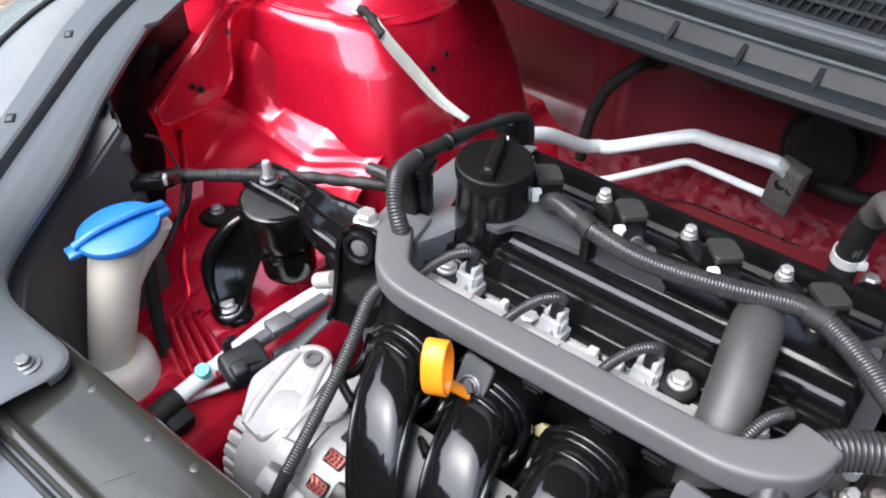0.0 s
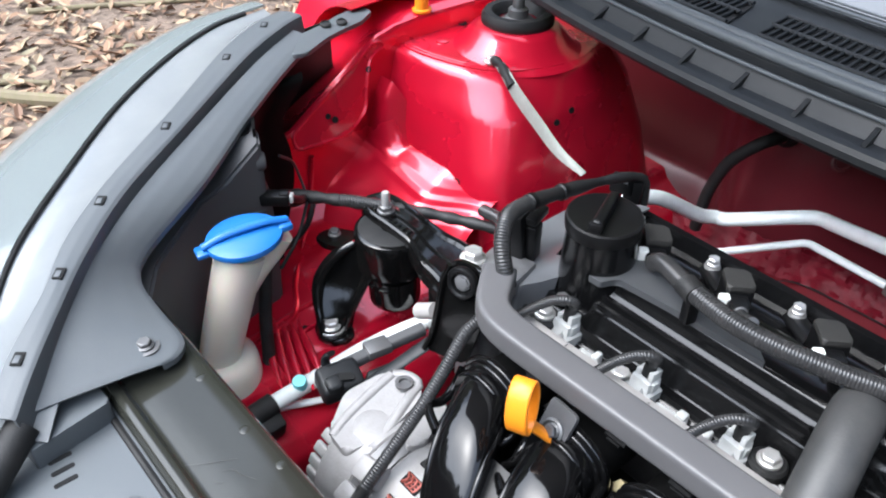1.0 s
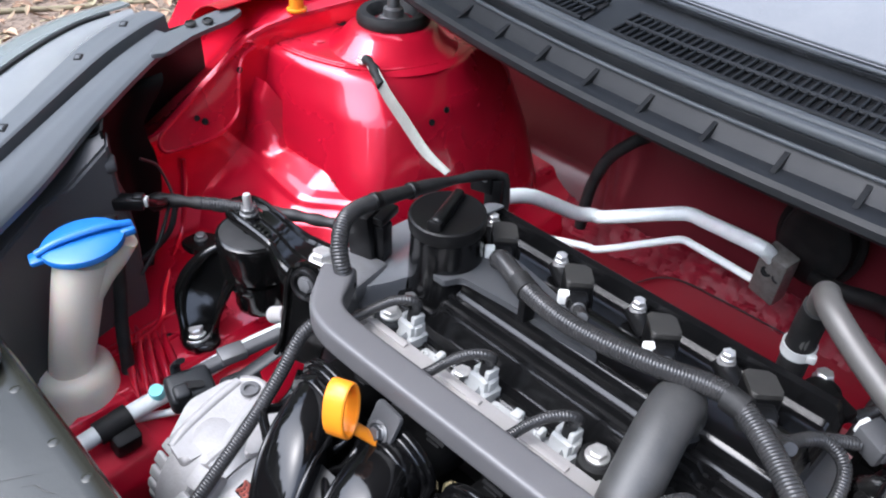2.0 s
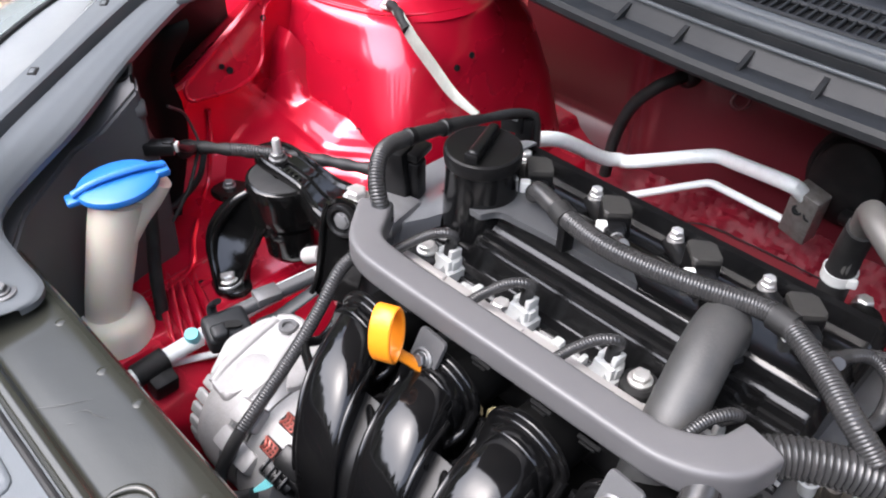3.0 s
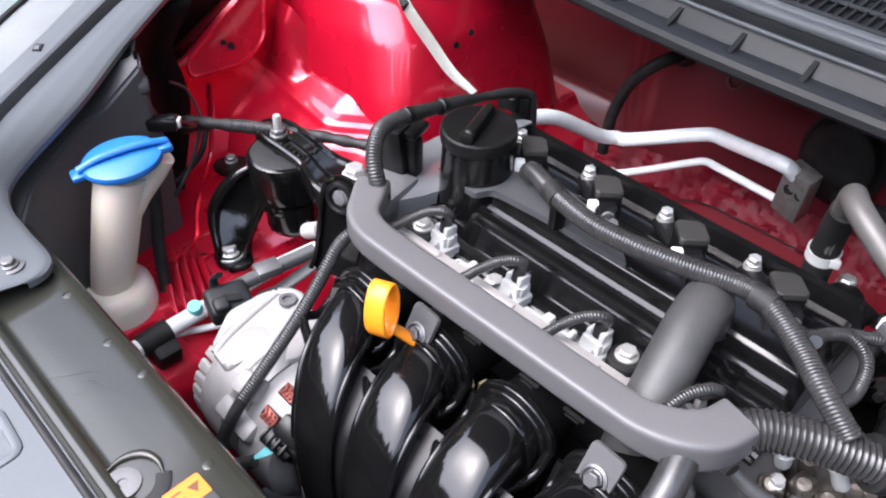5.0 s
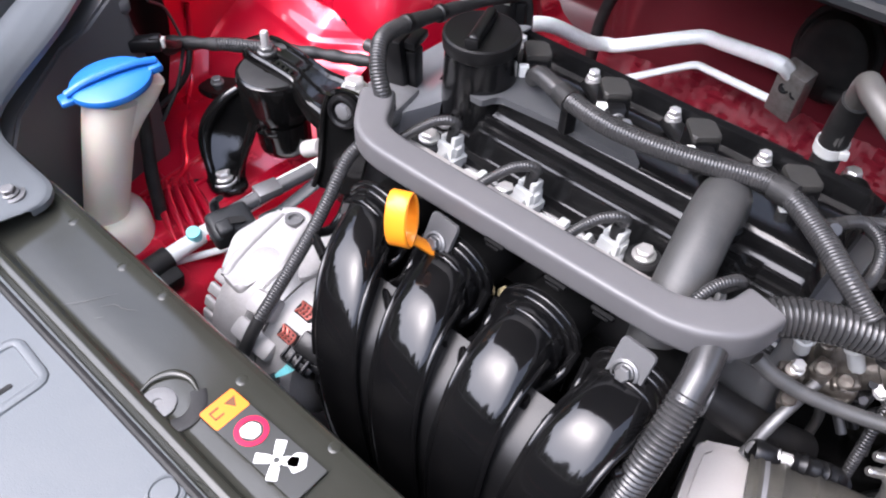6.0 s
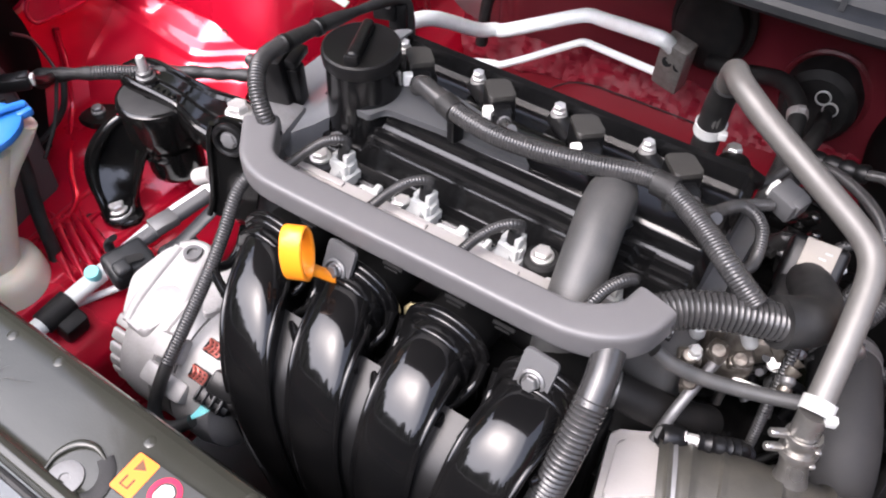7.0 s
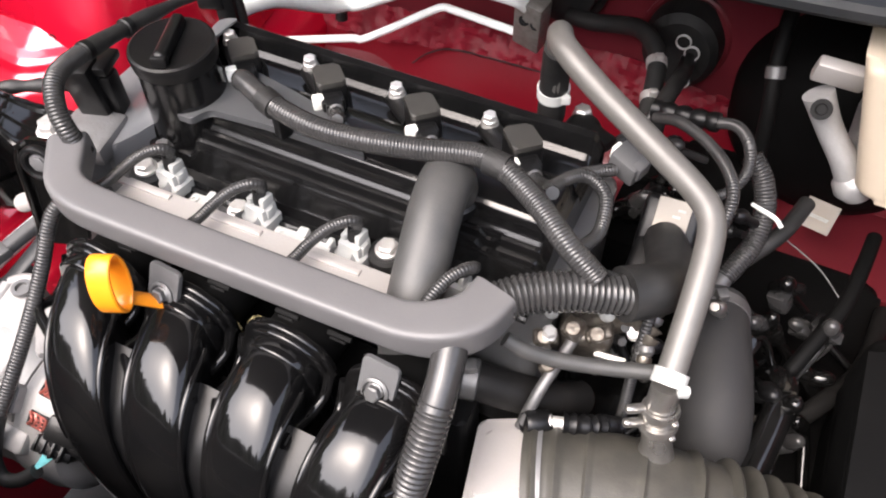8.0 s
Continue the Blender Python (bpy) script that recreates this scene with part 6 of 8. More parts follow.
# ---- dipstick ----
dip = thing("dipstick", (-0.02, -0.235, 0.80), "orange-yellow oil dipstick with an oval finger ring", "dipstick")
across = Vector((0.93, 0.33, 0.12)).normalized()
tall = (Vector((-0.10, 0.33, 0.94)) - across * across.dot(Vector((-0.10, 0.33, 0.94)))).normalized()
ring_at = Matrix.Translation((-0.028, -0.266, 0.911)) @ Matrix((tall.cross(across), across, tall)).transposed().to_4x4() @ Matrix.Diagonal((-1, 1, 1, 1))
bm = mesh()
N = 36
rings = []
for k in range(N):
    t = 2 * math.pi * k / N
    cx, cz = 0.0108 * math.cos(t), 0.0205 * math.sin(t)
    nx, nz = math.cos(t), math.sin(t) * 0.8
    rings.append([bm.verts.new(ring_at @ Vector((cx + nx * a_, b_, cz + nz * a_))) for a_, b_ in ((-0.0017, -0.0075), (-0.0008, -0.0085), (0.0008, -0.0085), (0.0017, -0.0075), (0.0017, 0.0075), (0.0008, 0.0085), (-0.0008, 0.0085), (-0.0017, 0.0075))])
for k in range(N):
    for j in range(8):
        bm.faces.new((rings[k][j], rings[k][(j + 1) % 8], rings[(k + 1) % N][(j + 1) % 8], rings[(k + 1) % N][j]))
part("finger_ring", bm, YELLOW, dip)
bm = mesh()
tube(bm, [(-0.026, -0.262, 0.892), (-0.020, -0.253, 0.881), (-0.012, -0.243, 0.868)], 0.0062, 12, 0.004, flat=(1, 0.6))
lathe(bm, [(0.0, 0), (0.0075, 0), (0.0075, 0.005), (0.0055, 0.008)], (-0.012, -0.243, 0.864), (-0.4, -0.5, 0.6), 18)
part("stem", bm, YELLOW, dip)
bm = mesh()
tube(bm, [(-0.006, -0.236, 0.862), (0.004, -0.222, 0.83), (0.006, -0.21, 0.74), (0.006, -0.205, 0.60)], 0.006, 12, 0.01)
part("guide_tube", bm, DARK_STEEL, dip, "dark steel guide tube")

# ---- alternator ----
alt = thing("alternator", (-0.15, -0.285, 0.66), "rough cast aluminium alternator with copper windings showing", "alternator")
AX = (-0.196, -0.294, 0.727)
bm = mesh()
lathe(bm, [(0.0, 0.0), (0.030, 0.0), (0.058, 0.004), (0.066, 0.012), (0.068, 0.024), (0.068, 0.050), (0.064, 0.054)], AX, (1, 0, 0), 48)
part("drive_end", bm, ALT, alt)
bm = mesh()
lathe(bm, [(0.0665, 0.052), (0.0665, 0.074), (0.062, 0.076)], AX, (1, 0, 0), 48)
part("stator", bm, DARK_STEEL, alt, "dark laminated stator band")
bm = mesh()
lathe(bm, [(0.064, 0.074), (0.068, 0.078), (0.068, 0.104), (0.064, 0.118), (0.050, 0.128), (0, 0.130)], AX, (1, 0, 0), 48)
part("rear_end", bm, ALT, alt)
for k in range(28):
    t = 2 * math.pi * k / 28
    bm = mesh()
    box(bm, (0, 0, 0), (0.022, 0.0115, 0.006), bevel=0.003, steps=3)
    bm.transform(Matrix.Translation(AX) @ pose(0.006, 0, 0) @ Matrix.Rotation(t, 4, "X") @ Matrix.Translation((0, 0, 0.0618)))
    part("fin", bm, ALT, alt)
for t in (-36, -17, 4):
    bm = mesh()
    box(bm, (0, 0, 0), (0.020, 0.013, 0.004), bevel=0.0035)
    m = Matrix.Translation(AX) @ pose(0.100, 0, 0) @ Matrix.Rotation(radians(t + 35), 4, "X") @ Matrix.Translation((0, 0, 0.0673))
    bm.transform(m)
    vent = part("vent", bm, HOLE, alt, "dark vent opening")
    if t == -36:
        continue
    bm = mesh()
    for k in range(4):
        tube(bm, [m @ Vector((-0.008 + 0.005 * k, -0.005, 0.0012)), m @ Vector((-0.004 + 0.004 * k, 0, 0.0026 - 0.0005 * k)), m @ Vector((-0.009 + 0.0055 * k, 0.005, 0.0012))], 0.0014, 6, 0.003)
        tube(bm, [m @ Vector((-0.007, -0.004 + 0.003 * k, 0.0014)), m @ Vector((0.007, -0.005 + 0.0032 * k, 0.0016))], 0.0009, 6, 0.003)
    part("winding", bm, COPPER, vent, "reddish copper windings")
bm = mesh()
plate(bm, rounded([(-0.214, -0.300), (-0.207, -0.262), (-0.194, -0.248), (-0.170, -0.242), (-0.156, -0.258), (-0.150, -0.300), (-0.160, -0.338), (-0.190, -0.335)], 0.008), 0.770, 0.799, 0.005, 3, lift=lambda x, y: -0.16 * max(0, -0.262 - y))
part("top_bracket", bm, ALT, alt, "pale aluminium bracket")
for line, w in (([(-0.199, -0.256, 0.7985), (-0.196, -0.285, 0.7945), (-0.190, -0.318, 0.7890), (-0.184, -0.334, 0.7850)], 0.0050), ([(-0.172, -0.245, 0.7990), (-0.163, -0.270, 0.7975), (-0.152, -0.300, 0.7915), (-0.148, -0.318, 0.7880)], 0.0050), ([(-0.199, -0.254, 0.7985), (-0.190, -0.246, 0.7995), (-0.178, -0.243, 0.7995), (-0.172, -0.246, 0.7990)], 0.0045)):
    bm = mesh()
    tube(bm, line, w, 12, 0.005, flat=(1, 0.7))
    part("bracket_rib", bm, ALT, alt)
bm = mesh()
plate(bm, rounded([(-0.153, -0.244), (-0.137, -0.238), (-0.116, -0.284), (-0.124, -0.300), (-0.147, -0.276)], 0.006), 0.785, 0.799, 0.003, 2)
part("rear_bracket", bm, ALT, alt)
bm = mesh()
lathe(bm, [(0.0085, 0), (0.0085, 0.003), (0.005, 0.003), (0.0045, 0.0005), (0, 0.0005)], (-0.180, -0.256, 0.8015), sides=24)
part("bracket_eye", bm, DARK_STEEL, alt)
bm = mesh()
box(bm, (-0.130, -0.330, 0.782), (0.030, 0.022, 0.024), (30, 0, 10), 0.004)
box(bm, (-0.125, -0.350, 0.760), (0.05, 0.02, 0.02), (30, 0, 0), 0.005)
part("terminal", bm, ALT, alt)
bm = mesh()
box(bm, (-0.072, -0.334, 0.768), (0.034, 0.034, 0.040), (25, 15, 10), 0.005, 3)
box(bm, (-0.080, -0.352, 0.768), (0.028, 0.014, 0.026), (25, 15, 10), 0.003)
box(bm, (-0.074, -0.344, 0.786), (0.026, 0.020, 0.012), (35, 15, 10), 0.003)
for dx in (-0.012, -0.004, 0.004, 0.012):
    box(bm, (-0.080 + dx, -0.358, 0.779), (0.0022, 0.012, 0.010), (25, 15, 10), 0.0006)
box(bm, (-0.080, -0.360, 0.771), (0.029, 0.004, 0.003), (25, 15, 10), 0.0008)
box(bm, (-0.056, -0.340, 0.748), (0.030, 0.020, 0.05), (10, 15, 10), 0.004)
bm.transform(Matrix.Translation((0.010, 0.008, 0.004)))
cn = part("connector", bm, BLACK, alt, "black wiring connector")

bm = mesh()
for k in range(4):
    tube(bm, [(-0.074 + 0.003 * k, -0.350, 0.780), (-0.080 + 0.002 * k, -0.357, 0.768), (-0.090, -0.364, 0.752)], 0.0009, 6, 0.004)
part("wire", bm, TEAL, cn, "thin blue-green wires")
bm = mesh()
tube(bm, [(-0.126, -0.210, 0.897), (-0.130, -0.228, 0.886), (-0.127, -0.254, 0.861), (-0.124, -0.279, 0.840), (-0.122, -0.305, 0.820), (-0.119, -0.335, 0.800), (-0.118, -0.348, 0.791)], 0.0060, 14, ribs=0.0026, depth=0.10)
al = solo("alternator_lead", bm, CONDUIT, (-0.11, -0.29, 0.80), "ribbed black lead crossing the alternator", "wiring conduit")
bm = mesh()
tube(bm, [(-0.1185, -0.346, 0.792), (-0.119, -0.360, 0.776), (-0.120, -0.372, 0.756), (-0.112, -0.378, 0.744), (-0.098, -0.374, 0.746), (-0.084, -0.364, 0.756)], 0.0058, 12, 0.005)
part("taped_run", bm, TAPE, al, "taped black wiring run")

# ---- air-conditioning pipe over the frame rail ----
ac = thing("air_conditioning_pipe", (-0.323, -0.27, 0.69), "dull silver air-conditioning pipe with a black sleeve", "pipe")
bm = mesh()
tube(bm, [(-0.318, -0.42, 0.694), (-0.323, -0.34, 0.698), (-0.324, -0.27, 0.700), (-0.322, -0.19, 0.705), (-0.300, -0.12, 0.72)], 0.0095, 18, 0.01)
part("pipe_run", bm, PIPE, ac)
bm = mesh()
tube(bm, [(-0.322, -0.357, 0.697), (-0.3235, -0.322, 0.699)], 0.0125, 18, 0.01)
box(bm, (-0.312, -0.335, 0.680), (0.022, 0.028, 0.03), (0, 20, 0), 0.005)
part("sleeve", bm, RUBBER, ac, "black rubber sleeve")
bm = mesh()
lathe(bm, [(0.008, 0), (0.008, 0.010), (0.0072, 0.012), (0, 0.012)], (-0.323, -0.288, 0.704), (0.25, -0.2, 1), 24)
part("valve_cap", bm, TEAL, ac, "pale blue-green valve cap")
bm = mesh()
tube(bm, [(-0.340, -0.330, 0.674), (-0.328, -0.305, 0.678), (-0.315, -0.283, 0.680), (-0.306, -0.262, 0.680), (-0.303, -0.24, 0.676), (-0.305, -0.20, 0.668)], 0.0042, 12, 0.008)
part("thin_pipe", bm, PIPE, ac)
# black clip bracket over the pipe
cbr = thing("clip_bracket", (-0.25, -0.25, 0.75), "black plastic clip bracket above a silver pipe", "bracket")
bm = mesh()
tube(bm, [(-0.263, -0.270, 0.768), (-0.259, -0.245, 0.770), (-0.254, -0.215, 0.773), (-0.246, -0.178, 0.777)], 0.0062, 16, 0.006, boxy=0.5)
part("bar", bm, HOUSING, cbr, "grey-black square bar")
bm = mesh()
box(bm, (-0.2570, -0.230, 0.7745), (0.020, 0.026, 0.010), (0, 0, -12), 0.0016)
part("square_clip", bm, DARK_STEEL, cbr, "flat grey square clip")
bm = mesh()
box(bm, (-0.254, -0.280, 0.762), (0.034, 0.044, 0.026), (0, 14, -14), 0.006, 3)
box(bm, (-0.246, -0.292, 0.768), (0.016, 0.016, 0.022), (0, 14, -14), 0.004, 3)
box(bm, (-0.236, -0.236, 0.754), (0.020, 0.040, 0.016), (0, 18, -10), 0.005, 3)
tube(bm, [(-0.262, -0.280, 0.768), (-0.270, -0.284, 0.772), (-0.273, -0.282, 0.782), (-0.268, -0.278, 0.788)], 0.0042, 12, 0.003, flat=(1.5, 0.7))
tube(bm, [(-0.256, -0.290, 0.760), (-0.266, -0.293, 0.760), (-0.271, -0.290, 0.768)], 0.0036, 10, 0.003)
part("clip_body", bm, COWLP, cbr)
bm = mesh()
plate(bm, rounded([(-0.010, -0.005), (0.010, -0.005), (0.010, 0.005), (-0.010, 0.005)], 0.0048), 0, 0.0012, 0.0, m=pose(-0.2440, -0.280, 0.7755, 0, 14, 70))
part("slot", bm, HOLE, cbr, "dark oval slot")
bm = mesh()
tube(bm, [(-0.232, -0.262, 0.762), (-0.226, -0.235, 0.772), (-0.219, -0.205, 0.785), (-0.212, -0.185, 0.797)], 0.0052, 14, 0.005, flat=(1.5, 0.5))
part("stay", bm, COWLP, cbr)

# ---- pipes on the bulkhead ----
fp = thing("bulkhead_pipes", (-0.05, 0.30, 0.74), "two bent dull silver pipes in front of the bulkhead", "pipe")
bm = mesh()
tube(bm, [(-0.215, 0.105, 0.835), (-0.205, 0.160, 0.818), (-0.192, 0.238, 0.766), (-0.182, 0.266, 0.755), (-0.165, 0.273, 0.757), (-0.090, 0.304, 0.787), (-0.070, 0.310, 0.793), (-0.050, 0.305, 0.797), (0.030, 0.273, 0.820), (0.044, 0.280, 0.812), (0.052, 0.288, 0.800)], 0.0092, 18, 0.006)
part("thick_pipe", bm, PIPE, fp)
bm = mesh()
tube(bm, [(-0.30, 0.24, 0.68), (-0.20, 0.285, 0.685), (-0.175, 0.290, 0.690), (-0.095, 0.324, 0.733), (-0.080, 0.330, 0.739), (-0.062, 0.327, 0.741), (0.032, 0.298, 0.757), (0.050, 0.293, 0.760)], 0.0052, 14, 0.006)
part("thin_pipe", bm, PIPE, fp)
bm = mesh()
box(bm, (0.052, 0.292, 0.782), (0.036, 0.024, 0.072), (12, 8, -10), 0.003)
blk = part("end_block", bm, STAINED, fp, "stained dark aluminium end block")
for dx, dz in ((-0.004, 0.006), (0.010, 0.004)):
    bm = mesh()
    lathe(bm, [(0.007, 0), (0.0065, 0.002), (0.004, 0.0022), (0.0035, 0.0005), (0, 0.0005)], (0.052 + dx, 0.2795, 0.784 + dz), (0.15, -1, 0.2), 18)
    part("port", bm, HOLE, blk, "dark threaded port")
bm = mesh()
grom = thing("grommet", (0.066, 0.37, 0.75), "large black rubber grommet on the bulkhead", "grommet")
lathe(bm, [(0.0, 0.03), (0.026, 0.0295), (0.037, 0.028), (0.042, 0.024), (0.044, 0.014), (0.045, 0.004)], (0.066, 0.376, 0.800), (0, -1, 0), 36, (1.0, 1.25))
part("dome", bm, RUBBER, grom)
bm = mesh()
lathe(bm, [(0.044, 0.000), (0.051, 0.000), (0.053, 0.003), (0.0525, 0.007), (0.048, 0.0095), (0.044, 0.008)], (0.066, 0.376, 0.800), (0, -1, 0), 40, (1.0, 1.25))
part("sealing_lip", bm, RUBBER, grom)
bm = mesh()
tube(bm, [(-0.168, 0.374, 0.846), (-0.170, 0.345, 0.848), (-0.185, 0.330, 0.836), (-0.212, 0.325, 0.800), (-0.230, 0.325, 0.745), (-0.236, 0.325, 0.68)], 0.0085, 14, 0.006)
lathe(bm, [(0.018, 0), (0.017, 0.010), (0.012, 0.016), (0.009, 0.018)], (-0.168, 0.378, 0.846), (0, -1, 0), 24)
solo("drain_hose", bm, RUBBER, (-0.2, 0.34, 0.68), "short black rubber hose curving down the bulkhead", "hose")
bm = mesh()
tube(bm, [(-0.10, 0.383, 0.845), (-0.102, 0.376, 0.832), (-0.092, 0.374, 0.826), (-0.082, 0.377, 0.834), (-0.082, 0.383, 0.846)], 0.003, 8, 0.004)
solo("wire_hook", bm, MAROON, (-0.09, 0.38, 0.83), "small red painted hook on the bulkhead", "hook")

bm = mesh()
tube(bm, [(-0.133, 0.334, 0.632), (-0.110, 0.340, 0.652), (-0.078, 0.346, 0.664), (-0.025, 0.346, 0.668), (0.030, 0.346, 0.669), (0.085, 0.346, 0.669)], 0.0010, 8, 0.006)
solo("loose_wire", bm, RUBBER, (-0.03, 0.35, 0.62), "thin dark wire hanging along the bulkhead", "wire")

# ---- strut top, bonnet stop and earth strap ----
strut = thing("strut_top", (-0.485, 0.185, 0.945), "black rubber strut mount ring around a steel rod", "strut mount")
bm = mesh()
lathe(bm, [(0.028, 0.000), (0.046, 0.000), (0.049, 0.004), (0.049, 0.012), (0.045, 0.018), (0.036, 0.018), (0.031, 0.013), (0.027, 0.005)], (-0.485, 0.185, 0.945), sides=44)
part("rubber_ring", bm, RUBBER, strut)
bm = mesh()
lathe(bm, [(0.0, 0.0), (0.027, 0.0), (0.022, 0.006), (0.014, 0.010), (0.013, 0.020), (0.008, 0.022), (0.0075, 0.038), (0.005, 0.041), (0, 0.041)], (-0.485, 0.185, 0.945), sides=28)
part("rod_nut", bm, DARK_STEEL, strut, "dark steel rod and nut")
bm = mesh()
lathe(bm, [(0.0, 0), (0.0135, 0), (0.0135, 0.003), (0.0095, 0.004), (0.0090, 0.026), (0.007, 0.030), (0, 0.031)], (-0.588, 0.104, 0.951), sides=24)
solo("bonnet_stop", bm, YELLOW, (-0.588, 0.104, 0.951), "small yellow plastic stop on the red wing", "stop")

strap = thing("earth_strap", (-0.32, 0.045, 0.92), "flat greyed braided earth strap on the strut tower", "earth strap")
S = curve([(-0.439, 0.100, 0.930), (-0.416, 0.090, 0.932), (-0.375, 0.077, 0.916), (-0.330, 0.066, 0.901), (-0.280, 0.052, 0.888), (-0.237, 0.046, 0.882)], 8)
bm = mesh()
grid = []
for k, p in enumerate(S):
    t = k / (len(S) - 1)
    w = 0.0040 + 0.0052 * math.sin(math.pi * t) ** 1.5
    turn = 0.5 + 0.9 * math.sin(3 * t)
    side = Vector((0.3, 0.8 * math.cos(turn), 0.8 * math.sin(turn))).normalized()
    up = Vector((0.3, -0.3, 0.9))
    grid.append([bm.verts.new(p + side * (w * a_) + up * (0.0012 * b_)) for a_, b_ in ((-1, 0), (-0.5, 1), (0.5, 1), (1, 0), (0.5, -1), (-0.5, -1))])
for lo, hi in zip(grid, grid[1:]):
    for j in range(6):
        bm.faces.new((lo[j], lo[(j + 1) % 6], hi[(j + 1) % 6], hi[j]))
bm.faces.new(grid[0]), bm.faces.new(grid[-1][::-1])
part("braid", bm, STRAP, strap)
bm = mesh()
tube(bm, [(-0.441, 0.100, 0.931), (-0.430, 0.096, 0.933), (-0.416, 0.091, 0.932), (-0.400, 0.084, 0.927), (-0.388, 0.081, 0.921)], lambda t: 0.0058 + 0.0010 * math.sin(14 * t), 12, 0.003)
part("heat_shrink", bm, RUBBER, strap, "black shrink sleeve")
bm = mesh()
hexbolt(bm, (-0.449, 0.104, 0.9245), size=0.0065, height=0.008, washer=1.5)
part("bolt", bm, STEEL, strap, "silver bolt")

# ---- wiring to the lamp ----
bm = mesh()
tube(bm, [(-0.482, -0.186, 0.822), (-0.470, -0.178, 0.828), (-0.440, -0.160, 0.833), (-0.420, -0.146, 0.833), (-0.405, -0.132, 0.832), (-0.365, -0.092, 0.826), (-0.320, -0.060, 0.822), (-0.275, -0.040, 0.825)], lambda t: 0.0068 + 0.0034 * smooth(0.16, 0.02, t) + 0.0008 * math.sin(60 * t), 14, 0.004)
lh = solo("lamp_harness", bm, TAPE, (-0.4, -0.13, 0.82), "taped black wiring run from the lamp to the mount", "wiring")
bm = mesh()
tube(bm, [(-0.428, -0.152, 0.834), (-0.414, -0.140, 0.834), (-0.400, -0.127, 0.832), (-0.384, -0.111, 0.830)], 0.0078, 14, ribs=0.0030, depth=0.10)
part("ribbed_sleeve", bm, CONDUIT, lh)
bm = mesh()
box(bm, (-0.441, -0.227, 0.862), (0.034, 0.017, 0.014), (0, 0, 47), 0.003)
box(bm, (-0.434, -0.219, 0.867), (0.012, 0.012, 0.008), (0, 0, 47), 0.002)
tube(bm, [(-0.430, -0.214, 0.862), (-0.436, -0.202, 0.852), (-0.452, -0.186, 0.838), (-0.466, -0.178, 0.830)], 0.0042, 10, 0.005)
plug = part("plug", bm, BLACK, lh)
bm = mesh()
box(bm, (-0.4285, -0.2135, 0.863), (0.004, 0.009, 0.010), (0, 0, 47), 0.0010)
part("lock", bm, PALE_GREY, plug, "pale plug lock")

bm = mesh()
tube(bm, [(-0.455, -0.17, 0.83), (-0.452, -0.185, 0.80), (-0.462, -0.205, 0.775), (-0.47, -0.23, 0.76)], 0.0035, 8, 0.006)
tube(bm, [(-0.46, -0.175, 0.83), (-0.440, -0.205, 0.80), (-0.435, -0.235, 0.77)], 0.0022, 8, 0.006)
part("thin_wire", bm, RUBBER, lh)
bm = mesh()
tube(bm, [(-0.300, -0.045, 0.84), (-0.262, -0.055, 0.850), (-0.228, -0.085, 0.850)], 0.0075, 12, ribs=0.003, depth=0.08)
part("ribbed_tail", bm, CONDUIT, lh)


# ---- coolant pipe and the hoses at the gearbox end ----
cool = thing("coolant_pipe", (0.25, -0.05, 0.88), "bent dull grey metal coolant pipe with white clamps", "pipe")
bm = mesh()
tube(bm, [(0.162, 0.050, 0.895), (0.166, 0.040, 0.945), (0.172, 0.018, 0.982), (0.184, -0.006, 0.990), (0.215, -0.022, 0.978), (0.262, -0.040, 0.960), (0.300, -0.055, 0.945), (0.314, -0.066, 0.936), (0.319, -0.085, 0.925), (0.322, -0.120, 0.904), (0.324, -0.160, 0.879)], 0.0094, 20, 0.006)
part("pipe_run", bm, GREY_PIPE, cool)
bm = mesh()
tube(bm, [(0.161, 0.054, 0.872), (0.163, 0.047, 0.925), (0.168, 0.034, 0.958)], 0.0118, 18, 0.006)
part("hose_end", bm, RUBBER, cool, "black rubber hose end")
for at, way, r, reach in (((0.1615, 0.052, 0.900), (0, -0.1, 1), 0.0125, 0.013), ((0.324, -0.156, 0.881), (0.02, -0.8, -0.5), 0.0102, 0.0105)):
    bm = mesh()
    lathe(bm, [(r, -0.005), (r + 0.0012, -0.005), (r + 0.0012, 0.005), (r, 0.005)], at, way, 24)
    box(bm, Vector(at) + Vector((reach, -0.006, 0.0)), (0.008, 0.006, 0.008), (0, 0, 20), 0.0015)
    part("clamp", bm, PALE_GREY, cool, "pale painted spring clamp")

ih = thing("intake_hose", (0.36, -0.21, 0.72), "ribbed dusty black rubber air intake hose", "intake hose")
bm = mesh()
IH = [(0.262, -0.222, 0.768), (0.285, -0.214, 0.772), (0.320, -0.205, 0.775), (0.360, -0.198, 0.772), (0.42, -0.190, 0.760), (0.50, -0.180, 0.74)]


def hose_radius(t):
    r = 0.050 + 0.004 * smooth(0.10, 0.0, t)
    for at, size, wide in ((0.035, 0.0032, 0.010), (0.085, 0.0034, 0.011), (0.165, 0.0026, 0.006), (0.290, 0.0028, 0.006), (0.420, 0.0042, 0.010)):
        r += size * math.exp(-((t - at) / wide) ** 2)
    if t > 0.50:
        r += 0.0070 * math.sin((t - 0.50) * 2 * math.pi / 0.062)
    return r


